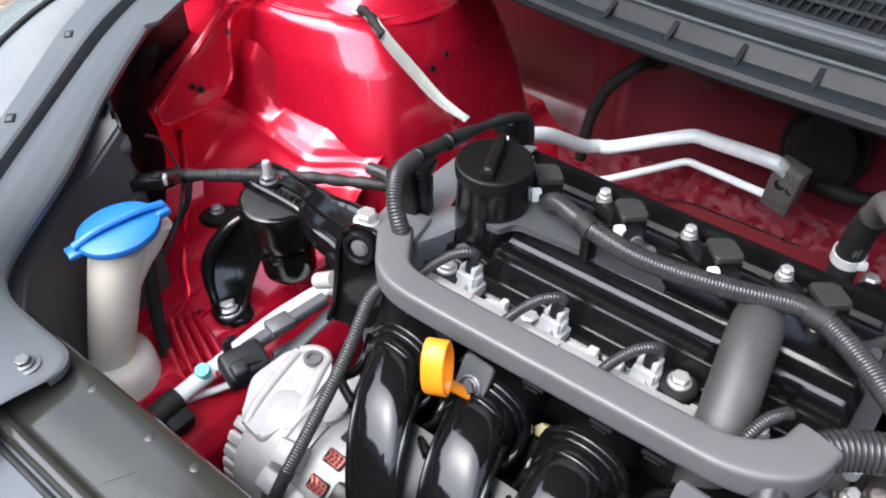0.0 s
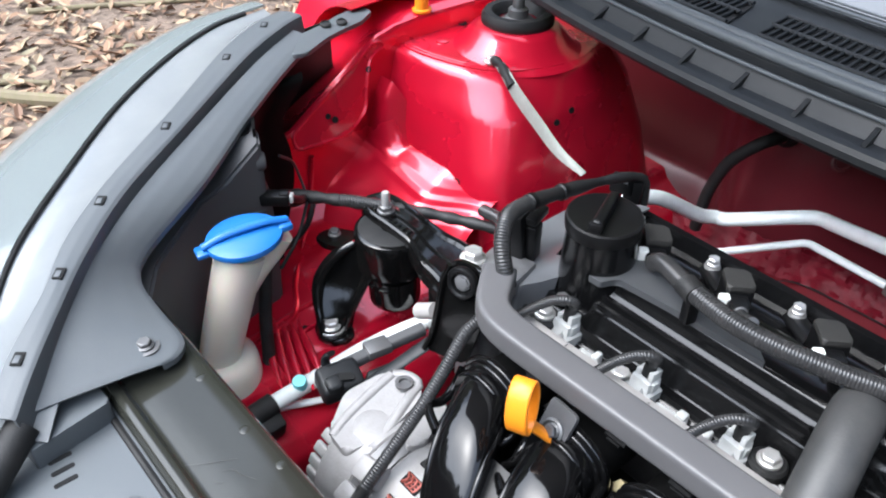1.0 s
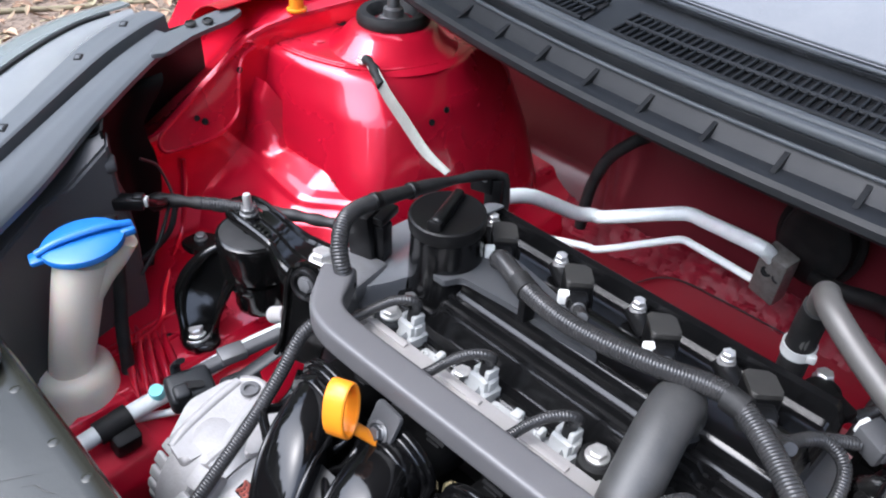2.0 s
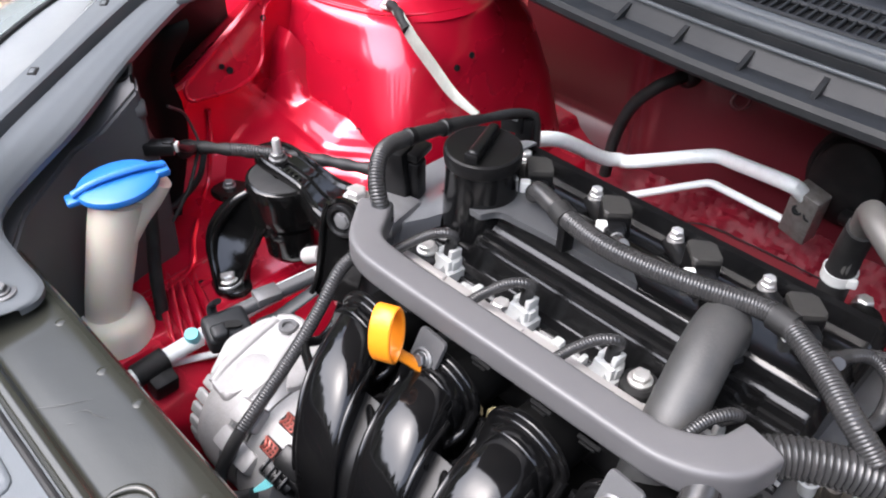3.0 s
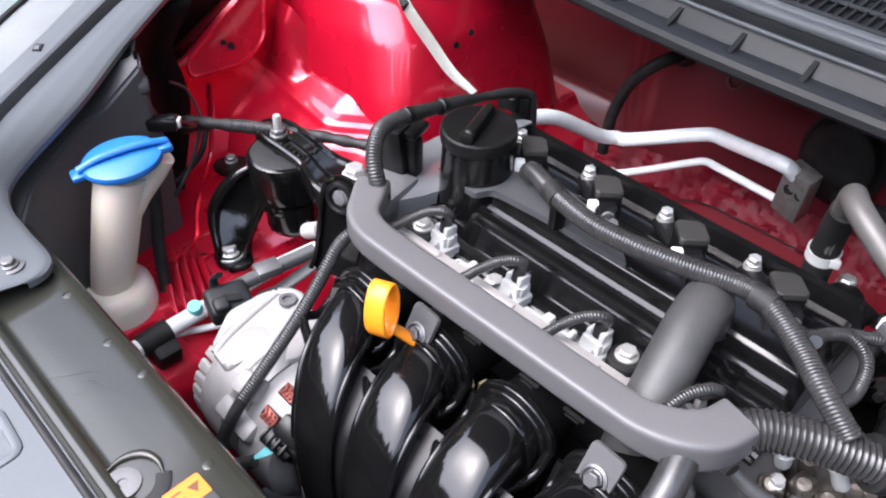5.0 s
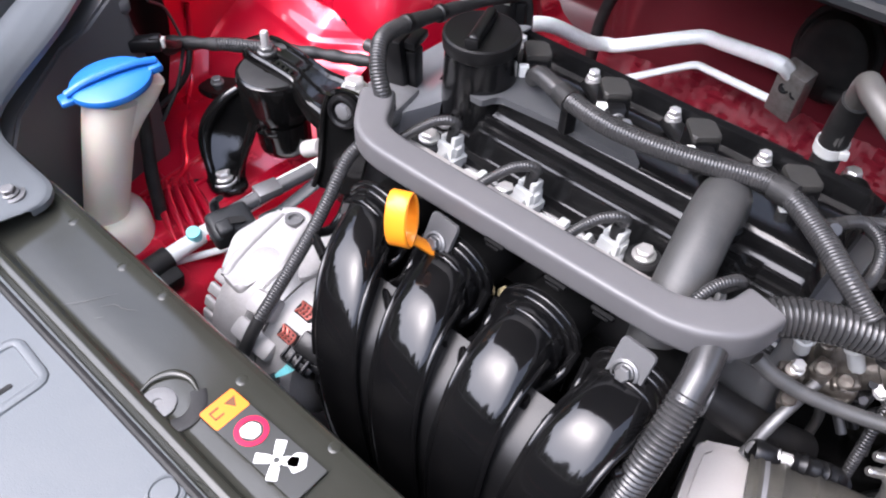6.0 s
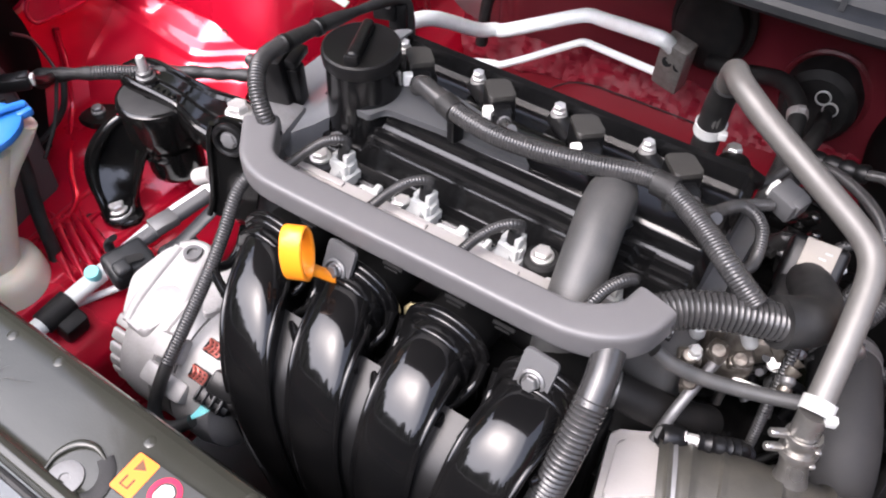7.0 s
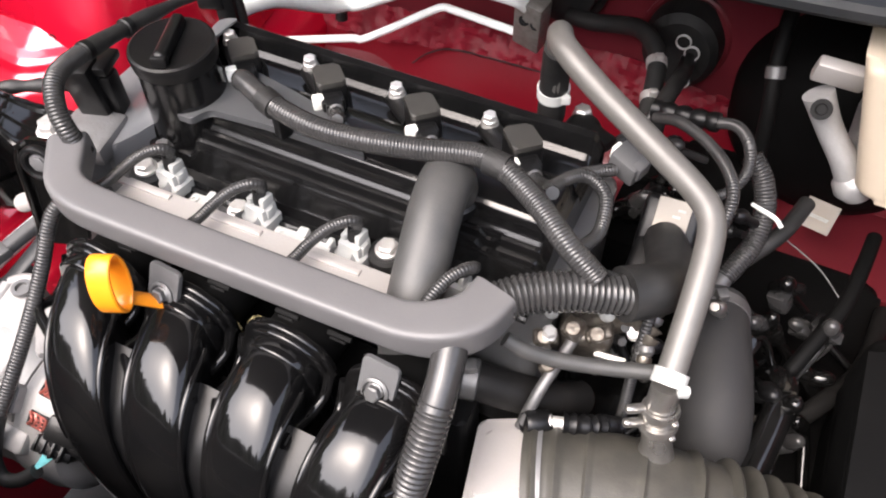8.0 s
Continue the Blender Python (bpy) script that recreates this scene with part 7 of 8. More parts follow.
tube(bm, IH, hose_radius, 40, 0.0016)
part("hose_body", bm, INTAKE, ih)
bm = mesh()
tube(bm, [(0.335, -0.176, 0.800), (0.332, -0.174, 0.822), (0.328, -0.172, 0.842), (0.325, -0.167, 0.862), (0.324, -0.160, 0.878)], lambda t: 0.0100 + 0.0035 * smooth(0.42, 0.05, t), 24, 0.003)
part("spigot", bm, CLAMP, ih, "dull silver hose spigot")
for q, r in (((0.3270, -0.1710, 0.848), 0.0128), ((0.3255, -0.1680, 0.861), 0.0122)):
    bm = mesh()
    lathe(bm, [(0.0100, -0.0026), (r, -0.0026), (r + 0.0006, 0), (r, 0.0026), (0.0100, 0.0026)], q, (-0.15, 0.25, 1), 28)
    box(bm, Vector(q) + Vector((-0.013, -0.006, 0.001)), (0.009, 0.006, 0.005), (0, 0, 30), 0.0012)
    lathe(bm, [(0.0032, 0), (0.0032, 0.004), (0.0024, 0.0052), (0, 0.0052)], Vector(q) + Vector((-0.016, -0.008, 0.001)), (-0.8, -0.5, 0.2), 12)
    box(bm, Vector(q) + Vector((0.011, -0.006, 0.0)), (0.005, 0.006, 0.004), (0, 0, 30), 0.002)
    part("hose_clamp", bm, CLAMP, ih, "dull steel hose clamp")
bm = mesh()
lathe(bm, [(0.052, 0), (0.0545, 0), (0.0545, 0.008), (0.052, 0.008)], (0.264, -0.2215, 0.768), (0.93, 0.32, 0.1), 40)
part("band_clamp", bm, DARK_ALU, ih, "dark steel band clamp")

tb = thing("throttle_body", (0.24, -0.21, 0.70), "pale cast aluminium throttle body box", "throttle body")
bm = mesh()
plate(bm, rounded([(0.208, -0.190), (0.256, -0.172), (0.282, -0.226), (0.226, -0.264)], 0.006), 0.70, 0.791, 0.006, 3, lift=lambda x, y: 0.25 * (x - 0.235))
part("housing", bm, ALU_PALE, tb)
bm = mesh()
plate(bm, rounded([(0.217, -0.198), (0.252, -0.184), (0.270, -0.224), (0.228, -0.250)], 0.005), 0.790, 0.7945, 0.0025, 2, lift=lambda x, y: 0.25 * (x - 0.235))
part("raised_lid", bm, ALU_PALE, tb)
bm = mesh()
box(bm, (0.248, -0.251, 0.796), (0.010, 0.005, 0.004), (0, 0, 30), 0.001)
part("paint_mark", bm, YELLOW, tb, "dab of yellow marking paint")
bm = mesh()
lathe(bm, [(0.0, -0.006), (0.0095, -0.006), (0.0100, 0.0), (0.0095, 0.010), (0.0072, 0.013), (0.0066, 0.0105), (0.0, 0.0105)], (0.2525, -0.1850, 0.8080), (-0.75, -0.55, 0.35), 22)
sp = part("sensor_plug", bm, BLACK, tb, "black round sensor plug")
bm = mesh()
tube(bm, [(0.255, -0.1835, 0.809), (0.263, -0.181, 0.811), (0.271, -0.179, 0.812)], 0.0046, 14, 0.003)
lathe(bm, [(0.0046, -0.0015), (0.0062, -0.001), (0.0062, 0.001), (0.0046, 0.0015)], (0.2590, -0.1822, 0.810), (0.95, 0.28, 0.1), 16)
part("metal_stub", bm, STEEL, sp, "bright metal stub")
bm = mesh()
tube(bm, [(0.268, -0.180, 0.812), (0.274, -0.178, 0.812), (0.282, -0.174, 0.810), (0.294, -0.163, 0.800), (0.302, -0.150, 0.780)], lambda t: 0.0074 + 0.0012 * math.cos(50 * t), 14, 0.002)
part("vacuum_stub", bm, BLACK, tb, "ribbed black hose stub")

bm = mesh()
tube(bm, [(0.216, -0.170, 0.874), (0.230, -0.168, 0.866), (0.252, -0.160, 0.857), (0.278, -0.150, 0.852), (0.302, -0.142, 0.852), (0.322, -0.137, 0.855)], 0.0056, 14, 0.006)
solo("vacuum_hose", bm, GREY_HOSE, (0.22, -0.17, 0.85), "thin grey rubber vacuum hose", "hose")
bm = mesh()
tube(bm, [(0.340, 0.00, 0.765), (0.352, -0.045, 0.770), (0.366, -0.088, 0.758), (0.374, -0.120, 0.730), (0.374, -0.14, 0.69), (0.37, -0.15, 0.62)], 0.029, 26, 0.008)
lch = solo("large_coolant_hose", bm, BIG_HOSE, (0.37, -0.1, 0.62), "thick dark grey rubber coolant hose bending down", "hose")
bm = mesh()
tube(bm, [(0.180, -0.186, 0.822), (0.195, -0.180, 0.820), (0.220, -0.172, 0.810), (0.248, -0.156, 0.792), (0.268, -0.132, 0.768)], 0.0145, 20, 0.006)
byh = solo("bypass_hose", bm, DARK_HOSE, (0.22, -0.18, 0.80), "short thick grey hose under the guide's end", "hose")

for ob, at, way, r in ((lch, (0.3425, -0.010, 0.7665), (0.2, -1, 0.1), 0.0305), (byh, (0.195, -0.180, 0.820), (0.95, 0.28, -0.1), 0.0158)):
    bm = mesh()
    lathe(bm, [(r - 0.002, -0.006), (r, -0.005), (r, 0.005), (r - 0.002, 0.006)], at, way, 28)
    box(bm, Vector(at) + Vector((0, 0, r + 0.002)), (0.010, 0.010, 0.008), (0, 0, 30), 0.002)
    part("hose_clamp", bm, DARK_STEEL, ob, "dark spring clamp")

# ribbed conduits leaving the guide
bm = mesh()
tube(bm, [(0.206, -0.168, 0.907), (0.222, -0.154, 0.909), (0.246, -0.140, 0.909), (0.268, -0.128, 0.905), (0.284, -0.118, 0.900)], 0.0142, 20, ribs=0.0040, depth=0.13)
mh = solo("main_harness", bm, CONDUIT, (0.24, -0.14, 0.89), "wide ribbed conduit leaving the harness guide's end", "wiring conduit")
bm = mesh()
tube(bm, [(0.278, -0.122, 0.902), (0.292, -0.108, 0.897), (0.300, -0.090, 0.886), (0.298, -0.060, 0.872), (0.290, -0.030, 0.855), (0.284, 0.0, 0.83)], lambda t: 0.019 - 0.003 * t, 18, 0.006)
part("taped_run", bm, TAPE, mh, "taped black wiring trunk")
bm = mesh()
tube(bm, [(0.252, -0.128, 0.922), (0.270, -0.120, 0.916), (0.282, -0.126, 0.905), (0.284, -0.130, 0.888)], 0.0016, 6, 0.004)
part("cable_tie", bm, RUBBER, mh)
bm = mesh()
tube(bm, [(0.194, -0.208, 0.902), (0.198, -0.226, 0.894), (0.200, -0.244, 0.883)], 0.0115, 18, 0.005)
lowh = solo("lower_harness", bm, CONDUIT, (0.2, -0.25, 0.80), "ribbed conduit dropping from the guide past the runners", "wiring conduit")
bm = mesh()
tube(bm, [(0.1995, -0.238, 0.887), (0.200, -0.258, 0.868), (0.199, -0.276, 0.846), (0.196, -0.290, 0.812), (0.192, -0.302, 0.765), (0.186, -0.31, 0.70), (0.18, -0.315, 0.60)], 0.0122, 18, ribs=0.0038, depth=0.12)
part("ribbed_run", bm, CONDUIT, lowh)

# black bracket box with a pale label
cb = thing("connector_box", (0.286, -0.02, 0.80), "tall black connector box carrying a pale paper label", "connector box")
bm = mesh()
box(bm, (0.284, 0.0165, 0.8255), (0.046, 0.050, 0.060), (44, 0, 4), 0.005, 3)
box(bm, (0.284, -0.018, 0.800), (0.040, 0.050, 0.070), (24, 0, 0), 0.006, 3)
part("box_body", bm, BLACK, cb)
bm = mesh()
box(bm, (0.2855, 0.0005, 0.8590), (0.0265, 0.0245, 0.0012), (44, 0, 4), 0.0004, 1)
pl = part("paper_label", bm, CREAM, cb, "cream paper label")
bm = mesh()
for k in range(2):
    box(bm, (0.2885 + 0.003 * k, -0.0010 + 0.004 * k, 0.8588 + 0.0039 * k), (0.006, 0.002, 0.0006), (44, 0, 4), 0.0002, 1)
part("print_bar", bm, PALE_GREY, pl)

# sensors and small wiring behind the cover's end
ocv = thing("cam_sensor", (0.186, 0.068, 0.84), "black sensor with a pale bolt at the cover's corner", "sensor")
bm = mesh()
lathe(bm, [(0.0, 0), (0.016, 0), (0.017, 0.020), (0.014, 0.026), (0.010, 0.028), (0, 0.028)], (0.190, 0.055, 0.846), sides=26)
box(bm, (0.205, 0.050, 0.868), (0.030, 0.014, 0.012), (0, 0, -25), 0.003)
part("body", bm, BLACK, ocv)
bm = mesh()
hexbolt(bm, (0.184, 0.070, 0.866), size=0.0065, height=0.010, washer=1.35)
part("bolt", bm, STEEL, ocv, "pale silver bolt")
cs = thing("knock_plug", (0.236, 0.0, 0.88), "grey wiring plug clipped beside the coils", "plug")
bm = mesh()
box(bm, (0.246, -0.018, 0.916), (0.024, 0.020, 0.022), (10, 10, -20), 0.003)
box(bm, (0.256, -0.022, 0.918), (0.008, 0.014, 0.016), (10, 10, -20), 0.002)
part("body", bm, HOUSING, cs)
bm = mesh()
box(bm, (0.2335, -0.006, 0.912), (0.006, 0.009, 0.014), (10, 10, -20), 0.0015)
part("clip", bm, WHITE, cs, "white clip")
for k, pts in enumerate(([(0.238, -0.026, 0.913), (0.226, -0.038, 0.916), (0.214, -0.056, 0.922), (0.208, -0.082, 0.932)], [(0.206, -0.076, 0.928), (0.222, -0.050, 0.922), (0.240, -0.050, 0.910), (0.246, -0.075, 0.900), (0.240, -0.100, 0.905)],
                         [(0.290, 0.112, 0.866), (0.308, 0.104, 0.874), (0.322, 0.088, 0.871), (0.327, 0.080, 0.850), (0.318, 0.070, 0.832), (0.300, 0.060, 0.825)], [(0.240, 0.112, 0.852), (0.262, 0.092, 0.872), (0.290, 0.066, 0.882), (0.312, 0.038, 0.886), (0.323, 0.016, 0.880), (0.322, 0.0, 0.855), (0.315, -0.01, 0.83)], [(0.236, 0.128, 0.845), (0.225, 0.10, 0.840), (0.215, 0.075, 0.842)], [(0.300, 0.060, 0.825), (0.285, 0.040, 0.815), (0.27, 0.030, 0.80)])):
    bm = mesh()
    tube(bm, pts, 0.0052, 12, ribs=0.0025, depth=0.09)
    solo("sensor_lead", bm, CONDUIT, pts[0], "thin ribbed black sensor lead", "wiring conduit", "sensor leads")
bm = mesh()
tube(bm, [(0.235, 0.122, 0.853), (0.262, 0.117, 0.859), (0.292, 0.112, 0.866)], 0.0088, 14, 0.006, ribs=0.014, depth=0.22)
solo("inline_plug", bm, BLACK, (0.26, 0.117, 0.86), "dark grey inline wiring plug", "plug")

# heater hoses on the bulkhead
hh = thing("heater_hose", (0.2, 0.3, 0.70), "dark rubber heater hoses entering a round grommet", "hose")
bm = mesh()
tube(bm, [(0.080, 0.345, 0.765), (0.1135, 0.335, 0.7707), (0.148, 0.325, 0.784), (0.177, 0.305, 0.798), (0.202, 0.275, 0.7965), (0.212, 0.240, 0.784), (0.217, 0.205, 0.775), (0.2176, 0.180, 0.764), (0.216, 0.150, 0.735)], 0.0100, 18, 0.006)
run = part("hose_run", bm, RUBBER, hh)
for at, way in (((0.2145, 0.222, 0.7795), (0.25, -0.93, -0.28)), ((0.2060, 0.263, 0.793), (0.3, -0.9, -0.2))):
    bm = mesh()
    lathe(bm, [(0.0098, -0.005), (0.0112, -0.0045), (0.0112, 0.0045), (0.0098, 0.005)], at, way, 20)
    box(bm, Vector(at) + Vector((0.002, -0.004, 0.0125)), (0.009, 0.007, 0.006), (0, 0, 20), 0.0012)
    part("hose_clamp", bm, STEEL, run, "bright spring clamp")
bm = mesh()
tube(bm, [(0.228, 0.345, 0.748), (0.232, 0.300, 0.765), (0.234, 0.250, 0.790), (0.232, 0.19, 0.80), (0.236, 0.14, 0.79)], 0.0090, 18, 0.007)
part("hose_run", bm, RUBBER, hh)
bm = mesh()
lathe(bm, [(0.0, 0.035), (0.036, 0.034), (0.044, 0.026), (0.047, 0.0)], (0.215, 0.376, 0.752), (0, -1, 0), 36, (1, 1.15))
part("grommet", bm, RUBBER, hh, "round black rubber grommet")
bm = mesh()
lathe(bm, [(0.050, 0.0), (0.053, 0.002), (0.053, 0.006), (0.050, 0.008)], (0.215, 0.376, 0.756), (0, -1, 0), 36, (1, 1.15))
part("flange_ring", bm, MAROON, hh)
for at in ((0.219, 0.336, 0.776), (0.231, 0.336, 0.764), (0.228, 0.338, 0.722)):
    bm = mesh()
    lathe(bm, [(0.0075, 0), (0.009, 0.001), (0.009, 0.003), (0.0075, 0.004)], at, (0, -1, 0.2), 18)
    part("moulded_mark", bm, PALE_GREY, hh, "pale moulded mark")

# brake servo and master cylinder
servo = thing("brake_servo", (0.40, 0.30, 0.60), "black domed brake servo against the bulkhead", "brake servo")
bm = mesh()
lathe(bm, [(0.0, 0.10), (0.04, 0.10), (0.075, 0.092), (0.105, 0.070), (0.118, 0.045), (0.122, 0.0)], (0.405, 0.365, 0.730), (0, -1, 0), 48)
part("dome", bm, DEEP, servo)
bm = mesh()
box(bm, (0.414, 0.224, 0.690), (0.034, 0.0012, 0.032), (-35, 0, -10), 0.0004, 1)
wl = part("paper_label", bm, CREAM, servo, "cream paper label")
bm = mesh()
for k in range(3):
    box(bm, (0.414, 0.222 + 0.004 * k - 0.004, 0.694 - 0.006 * k), (0.020, 0.0012, 0.002), (-35, 0, -10), 0.0002, 1)
part("print_bar", bm, PALE_GREY, wl)
mc = thing("brake_master_cylinder", (0.42, 0.17, 0.78), "bare aluminium master cylinder under a cream fluid reservoir", "master cylinder")
bm = mesh()
tube(bm, [(0.358, 0.150, 0.893), (0.378, 0.146, 0.864), (0.398, 0.142, 0.841), (0.408, 0.140, 0.828)], lambda t: 0.013 - 0.002 * math.sin(math.pi * t), 20, 0.005)
lathe(bm, [(0.0, -0.017), (0.010, -0.014), (0.017, -0.005), (0.018, 0.004), (0.012, 0.014), (0.0, 0.016)], (0.414, 0.139, 0.821), (0.6, -0.1, -0.8), 26)
tube(bm, [(0.414, 0.145, 0.825), (0.42, 0.22, 0.81), (0.425, 0.30, 0.80)], 0.018, 22, 0.01)
part("cylinder", bm, ALU, mc)
bm = mesh()
box(bm, (0.368, 0.153, 0.914), (0.042, 0.012, 0.024), (20, 4, 4), 0.003)
part("mount_plate", bm, ALU_PALE, mc, "pale mounting plate")
bm = mesh()
lathe(bm, [(0.0085, 0), (0.0085, 0.004), (0.005, 0.004), (0.004, 0.001), (0, 0.001)], (0.364, 0.131, 0.893), (-0.1, -0.85, 0.5), 18)
part("port", bm, HOLE, mc, "dark fluid port")
bm = mesh()
slant = Matrix(((1, 0, -0.30, 0.412 + 0.30 * 0.835), (0, 1, 0, 0), (0, 0, 1, 0), (0, 0, 0, 1)))
plate(bm, rounded([(0.0, 0.105), (0.10, 0.105), (0.10, 0.25), (0.0, 0.25)], 0.018, 6), 0.835, 0.958, 0.009, 4, m=slant)
part("reservoir", bm, RESERVOIR, mc, "cream plastic fluid reservoir")
bm = mesh()
lathe(bm, [(0, 0), (0.021, 0), (0.022, 0.012), (0.018, 0.016), (0, 0.016)], (0.425, 0.18, 0.957), sides=28)
part("reservoir_cap", bm, BLACK, mc, "black filler cap")

# dim hoses and fittings low at the gearbox end
for name, pts, r, mat, lab_ in (("gear_cable", [(0.500, 0.150, 0.66), (0.485, 0.060, 0.68), (0.455, -0.005, 0.70), (0.425, -0.05, 0.70)], 0.0085, DARK_HOSE, "grey sheathed gear cable"),
                                ("brake_hose", [(0.385, 0.120, 0.80), (0.372, 0.075, 0.80), (0.350, 0.045, 0.785), (0.335, 0.04, 0.75)], 0.0075, RUBBER, "curved black rubber hose"),
                                ("steel_line", [(0.380, 0.125, 0.745), (0.420, 0.115, 0.730), (0.450, 0.090, 0.720)], 0.0008, DARK_STEEL, "thin bare steel line"),
                                ("water_pipe", [(0.400, -0.150, 0.735), (0.405, -0.125, 0.742), (0.411, -0.080, 0.748), (0.413, -0.050, 0.750), (0.410, -0.030, 0.742), (0.402, -0.020, 0.72)], 0.0125, CAST_BLACK, "glossy black water pipe"),
                                ("fuel_line", [(0.255, -0.125, 0.845), (0.245, -0.170, 0.825), (0.240, -0.19, 0.80)], 0.0045, DARK_STEEL, "thin dark fuel line"),
                                ("vent_line", [(0.298, -0.100, 0.865), (0.299, -0.114, 0.840), (0.300, -0.124, 0.812), (0.302, -0.132, 0.780), (0.303, -0.140, 0.75)], 0.0046, CONDUIT, "thin ribbed vent line")):
    bm = mesh()
    if name == "vent_line":
        tube(bm, pts, r, 14, ribs=0.0030, depth=0.16)
    else:
        tube(bm, pts, r, 14, 0.008)
    solo(name, bm, mat, pts[0], lab_ + " near the gearbox", "hose")
rnd = random.Random(11)
for k, (x, y, z) in enumerate(((0.232, -0.128, 0.872), (0.246, -0.118, 0.868), (0.238, -0.142, 0.855), (0.262, -0.104, 0.862), (0.300, -0.062, 0.850), (0.292, -0.10, 0.835))):
    bm = mesh()
    way = (rnd.uniform(-0.5, 0.5), rnd.uniform(-0.8, 0), 1)
    hexbolt(bm, (x, y, z), way, rnd.uniform(0.0042, 0.0060), rnd.uniform(0.006, 0.012), 1.35)
    lathe(bm, [(0.006, -0.02), (0.006, 0.0)], (x, y, z), way, 12)
    solo("pipe_fitting", bm, (PALE_GREY, RUSTY, STEEL)[k % 3], (x, y, z), "bright metal pipe fitting among dark hoses", "fitting", "pipe fittings")
th = thing("thermostat_housing", (0.27, -0.08, 0.76), "cast aluminium thermostat housing among hoses", "thermostat housing")
bm = mesh()
box(bm, (0.256, -0.104, 0.826), (0.040, 0.044, 0.036), (10, 0, 15), 0.008, 3)
lathe(bm, [(0.016, 0), (0.016, 0.02), (0.020, 0.022), (0.020, 0.030), (0.014, 0.032)], (0.268, -0.09, 0.830), (0.7, 0.2, 0.5), 26)
part("housing", bm, RUSTY, th)
for at, size, spin in (((0.236, -0.140, 0.846), (0.018, 0.012, 0.016), 20), ((0.252, -0.128, 0.852), (0.014, 0.016, 0.014), -15), ((0.268, -0.118, 0.842), (0.020, 0.012, 0.012), 35), ((0.244, -0.150, 0.828), (0.012, 0.014, 0.020), 5)):
    bm = mesh()
    box(bm, at, size, (18, -10, spin), 0.003, 3)
    lathe(bm, [(0, 0), (0.0062, 0), (0.0062, 0.004), (0.0048, 0.0055), (0, 0.0055)], Vector(at) + Vector((0, -0.004, size[2] * 0.5 - 0.002)), (0.1, -0.4, 0.9), 12)
    part("boss", bm, RUSTY, th, "stained metal boss")

# air cleaner and dark plastics at the far end of the bay
acb = thing("air_cleaner", (0.53, -0.15, 0.45), "large black plastic air cleaner box in deep shade", "air cleaner")
bm = mesh()
plate(bm, rounded([(0.475, -0.36), (0.60, -0.36), (0.60, 0.03), (0.470, 0.03)], 0.03, 6), 0.40, 0.705, 0.012, 3)
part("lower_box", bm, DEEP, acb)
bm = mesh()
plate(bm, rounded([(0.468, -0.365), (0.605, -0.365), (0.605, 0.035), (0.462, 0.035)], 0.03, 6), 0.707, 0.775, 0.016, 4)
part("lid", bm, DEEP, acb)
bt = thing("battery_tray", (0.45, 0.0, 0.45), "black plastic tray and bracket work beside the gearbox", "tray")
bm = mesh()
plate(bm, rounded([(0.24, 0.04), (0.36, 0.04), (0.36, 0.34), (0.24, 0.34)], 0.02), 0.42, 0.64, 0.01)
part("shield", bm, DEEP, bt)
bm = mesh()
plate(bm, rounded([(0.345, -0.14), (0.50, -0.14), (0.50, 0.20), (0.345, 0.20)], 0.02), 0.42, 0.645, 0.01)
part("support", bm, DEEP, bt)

bm = mesh()
tube(bm, [(0.455, 0.150, 0.755), (0.448, 0.098, 0.765), (0.440, 0.050, 0.765), (0.428, 0.015, 0.757), (0.414, -0.020, 0.738), (0.405, -0.040, 0.70)], 0.0068, 16, 0.006)
solo("drain_hose", bm, DEEP, (0.44, 0.05, 0.70), "black rubber hose crossing dark bracket work", "hose")

# clipped wiring bundle curling past the connector box
bm = mesh()
tube(bm, [(0.326, 0.100, 0.852), (0.342, 0.090, 0.838), (0.352, 0.074, 0.818), (0.352, 0.052, 0.798), (0.340, 0.022, 0.782)], 0.0095, 14, ribs=0.003, depth=0.1)
wb = solo("wiring_trunk", bm, CONDUIT, (0.33, 0.0, 0.80), "black ribbed wiring trunk beside the connector box", "wiring conduit")
bm = mesh()
tube(bm, [(0.341, 0.076, 0.822), (0.350, 0.067, 0.827), (0.361, 0.066, 0.824), (0.368, 0.060, 0.822)], 0.0019, 8, 0.003)
part("cable_tie", bm, WHITE, wb, "white cable tie")
bm = mesh()
tube(bm, [(0.340, 0.024, 0.783), (0.333, 0.000, 0.776), (0.322, -0.03, 0.77)], 0.0085, 14, 0.005)
part("bare_run", bm, DARK_STEEL, wb)
bm = mesh()
tube(bm, [(0.318, 0.30, 0.93), (0.316, 0.235, 0.905), (0.320, 0.200, 0.872), (0.328, 0.180, 0.835), (0.335, 0.17, 0.78)], 0.0072, 14, 0.008)
vh = solo("vacuum_pipe", bm, DEEP, (0.32, 0.2, 0.78), "black servo vacuum pipe beside the bulkhead", "hose")
bm = mesh()
lathe(bm, [(0.0072, -0.006), (0.009, -0.005), (0.009, 0.005), (0.0072, 0.006)], (0.321, 0.197, 0.868), (0.2, -0.5, -0.8), 18)
part("pipe_clip", bm, DARK_STEEL, vh, "dark spring clip")

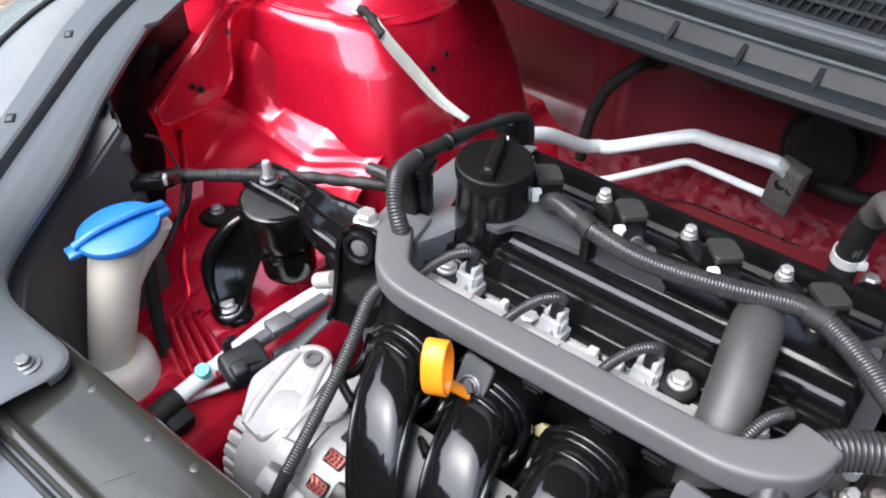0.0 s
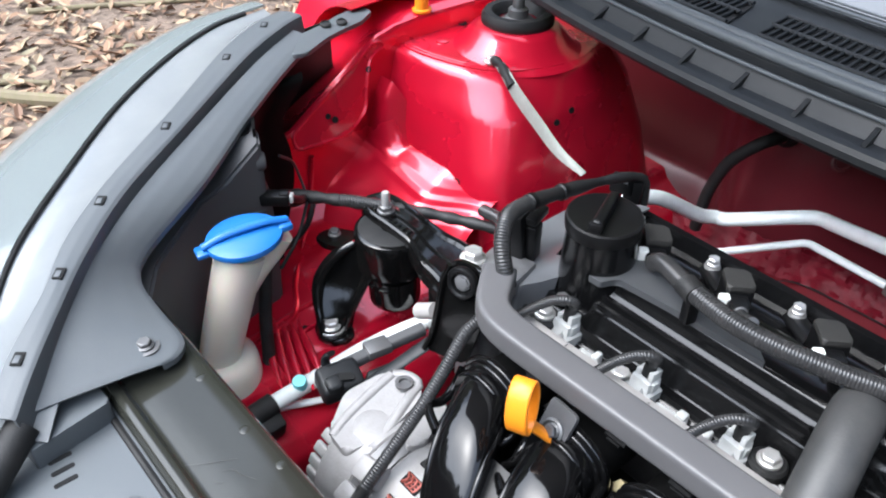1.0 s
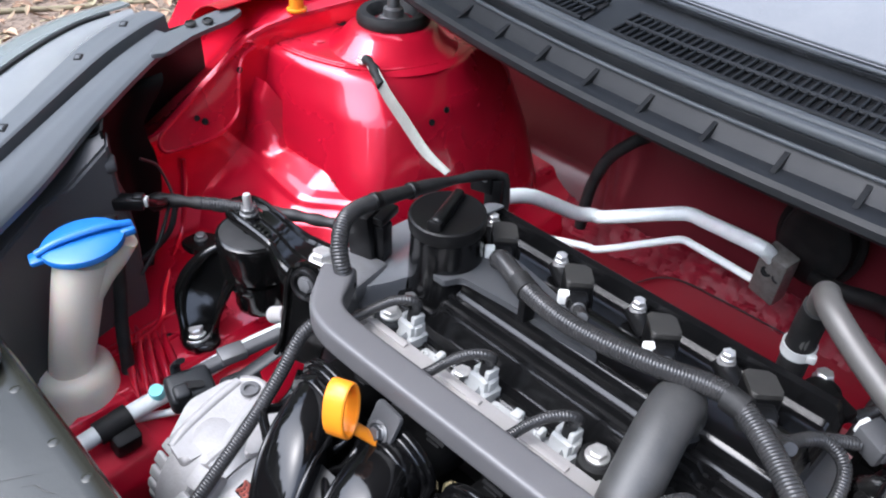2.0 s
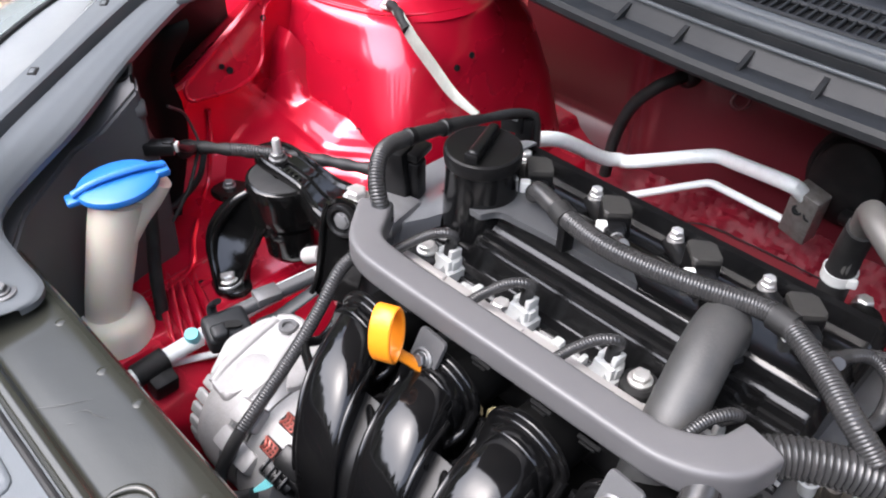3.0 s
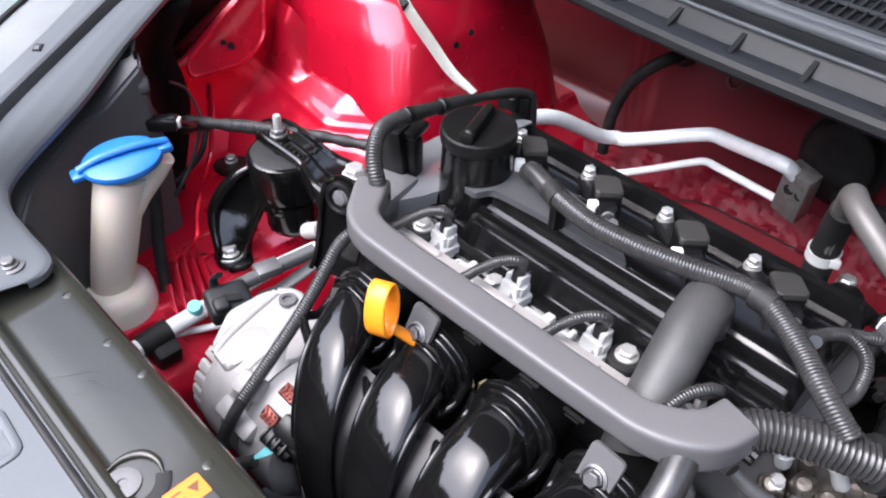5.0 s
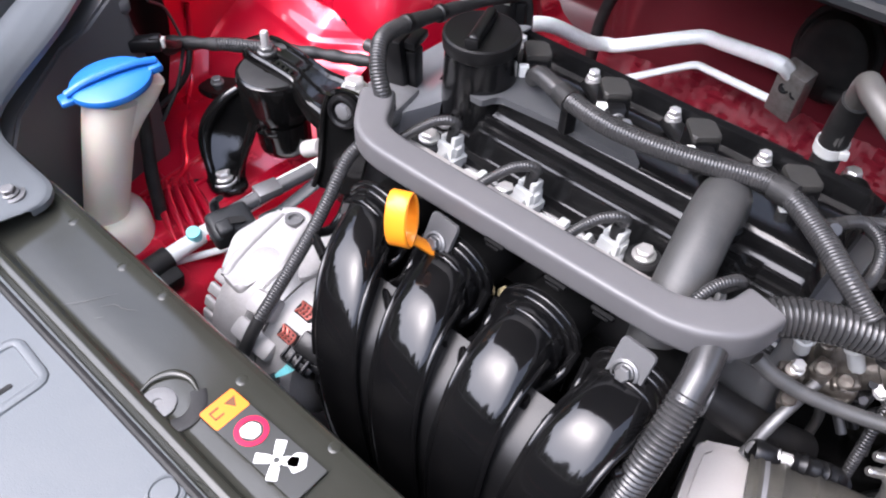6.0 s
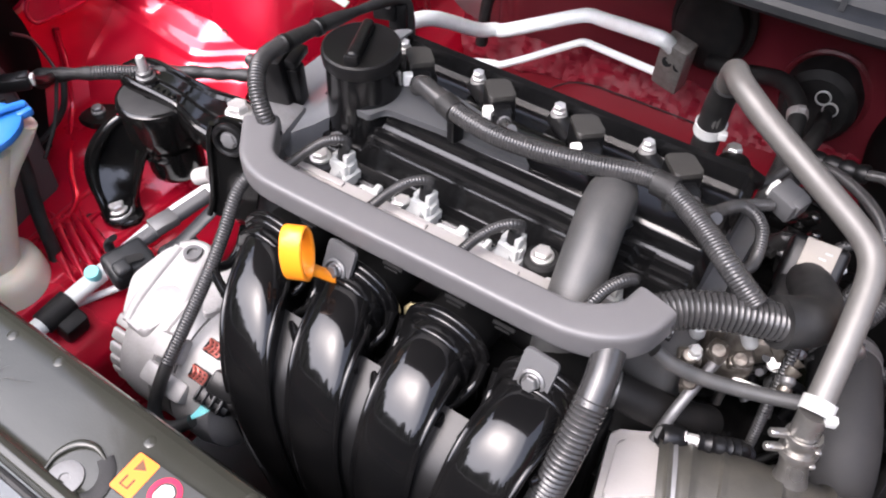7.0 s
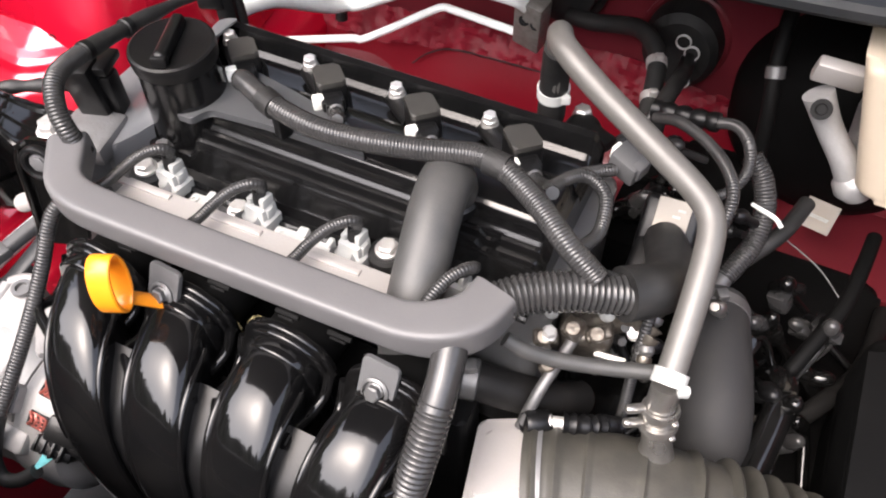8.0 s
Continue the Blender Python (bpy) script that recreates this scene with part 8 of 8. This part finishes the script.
# flat steel tab, stained fittings and dark sockets round the thermostat
bm = mesh()
box(bm, (0.281, -0.123, 0.8255), (0.024, 0.005, 0.004), (20, -4, 4), 0.001, 1)
solo("steel_tab", bm, STEEL, (0.281, -0.123, 0.82), "flat bright steel tab between hoses", "tab")
rnd = random.Random(31)
for k in range(9):
    at = Vector((0.298 + 0.0008 * k, -0.072 - 0.0065 * k, 0.868 - 0.0035 * k))
    bm = mesh()
    lathe(bm, [(0, -0.004), (rnd.uniform(0.0045, 0.0075), -0.003), (rnd.uniform(0.005, 0.008), 0.001), (0.004, 0.004), (0, 0.0045)], at, (rnd.uniform(-0.3, 0.3), -0.7, -0.5), 12)
    solo("braided_fitting", bm, (RUSTY, DARK_STEEL, RUSTY)[k % 3], at, "short stained fitting strung along a dark line", "fitting", "braided fittings")
for k in range(36):
    if k < 26:
        x, y, z = rnd.uniform(0.335, 0.445), rnd.uniform(-0.115, 0.075), 0.665 + rnd.uniform(0.0, 0.095)
    else:
        x, y, z = rnd.uniform(0.236, 0.280), rnd.uniform(0.035, 0.145), 0.785 + rnd.uniform(0.0, 0.020)
    bm = mesh()
    way = Vector((rnd.uniform(-0.7, 0.7), rnd.uniform(-0.9, 0.3), rnd.uniform(0.2, 1.0)))
    box(bm, (x, y, z), (rnd.uniform(0.010, 0.026), rnd.uniform(0.010, 0.022), rnd.uniform(0.010, 0.030)), (rnd.uniform(-40, 40), rnd.uniform(-40, 40), rnd.uniform(0, 90)), 0.003, 2)
    lathe(bm, [(0.0, 0), (0.0075, 0), (0.0085, 0.004), (0.0072, 0.014), (0.0052, 0.0185), (0.0028, 0.0205), (0, 0.021)], (x, y, z + 0.004), way, 14)
    tube(bm, [Vector((x, y, z)), Vector((x, y, z)) - way.normalized() * 0.03, Vector((x + rnd.uniform(-0.05, 0.05), y + rnd.uniform(-0.05, 0.05), z - 0.05))], rnd.uniform(0.003, 0.006), 10, 0.006)
    solo("dark_plug", bm, (CAST_BLACK, BLACK, CAST_BLACK, CONDUIT)[k % 4], (x, y, z - 0.05), "glossy black wiring plug deep beside the gearbox", "wiring plug", "dark plugs")

# small dark clutter between the hoses
rnd = random.Random(23)
for k in range(14):
    x, y, z = rnd.uniform(0.245, 0.345), rnd.uniform(-0.10, 0.06), rnd.uniform(0.775, 0.835)
    way = Vector((rnd.uniform(-0.6, 0.6), rnd.uniform(-1, -0.1), rnd.uniform(0.1, 0.9))).normalized()
    bm = mesh()
    lathe(bm, [(0, 0), (0.006, 0), (0.0068, 0.004), (0.0055, 0.010), (0.0034, 0.012), (0.0034, 0.022), (0, 0.022)], (x, y, z), way, 14)
    tube(bm, [Vector((x, y, z)), Vector((x, y, z)) - way * 0.03 + Vector((0, 0, -0.012)), Vector((x + 0.01, y + 0.01, z - 0.06))], 0.0042, 10, 0.006)
    solo("wire_plug", bm, (BLACK, CLAMP, DARK_STEEL)[k % 3], (x, y, z - 0.06), "small wire end plugged in among dark hoses", "wire plug", "wire plugs")
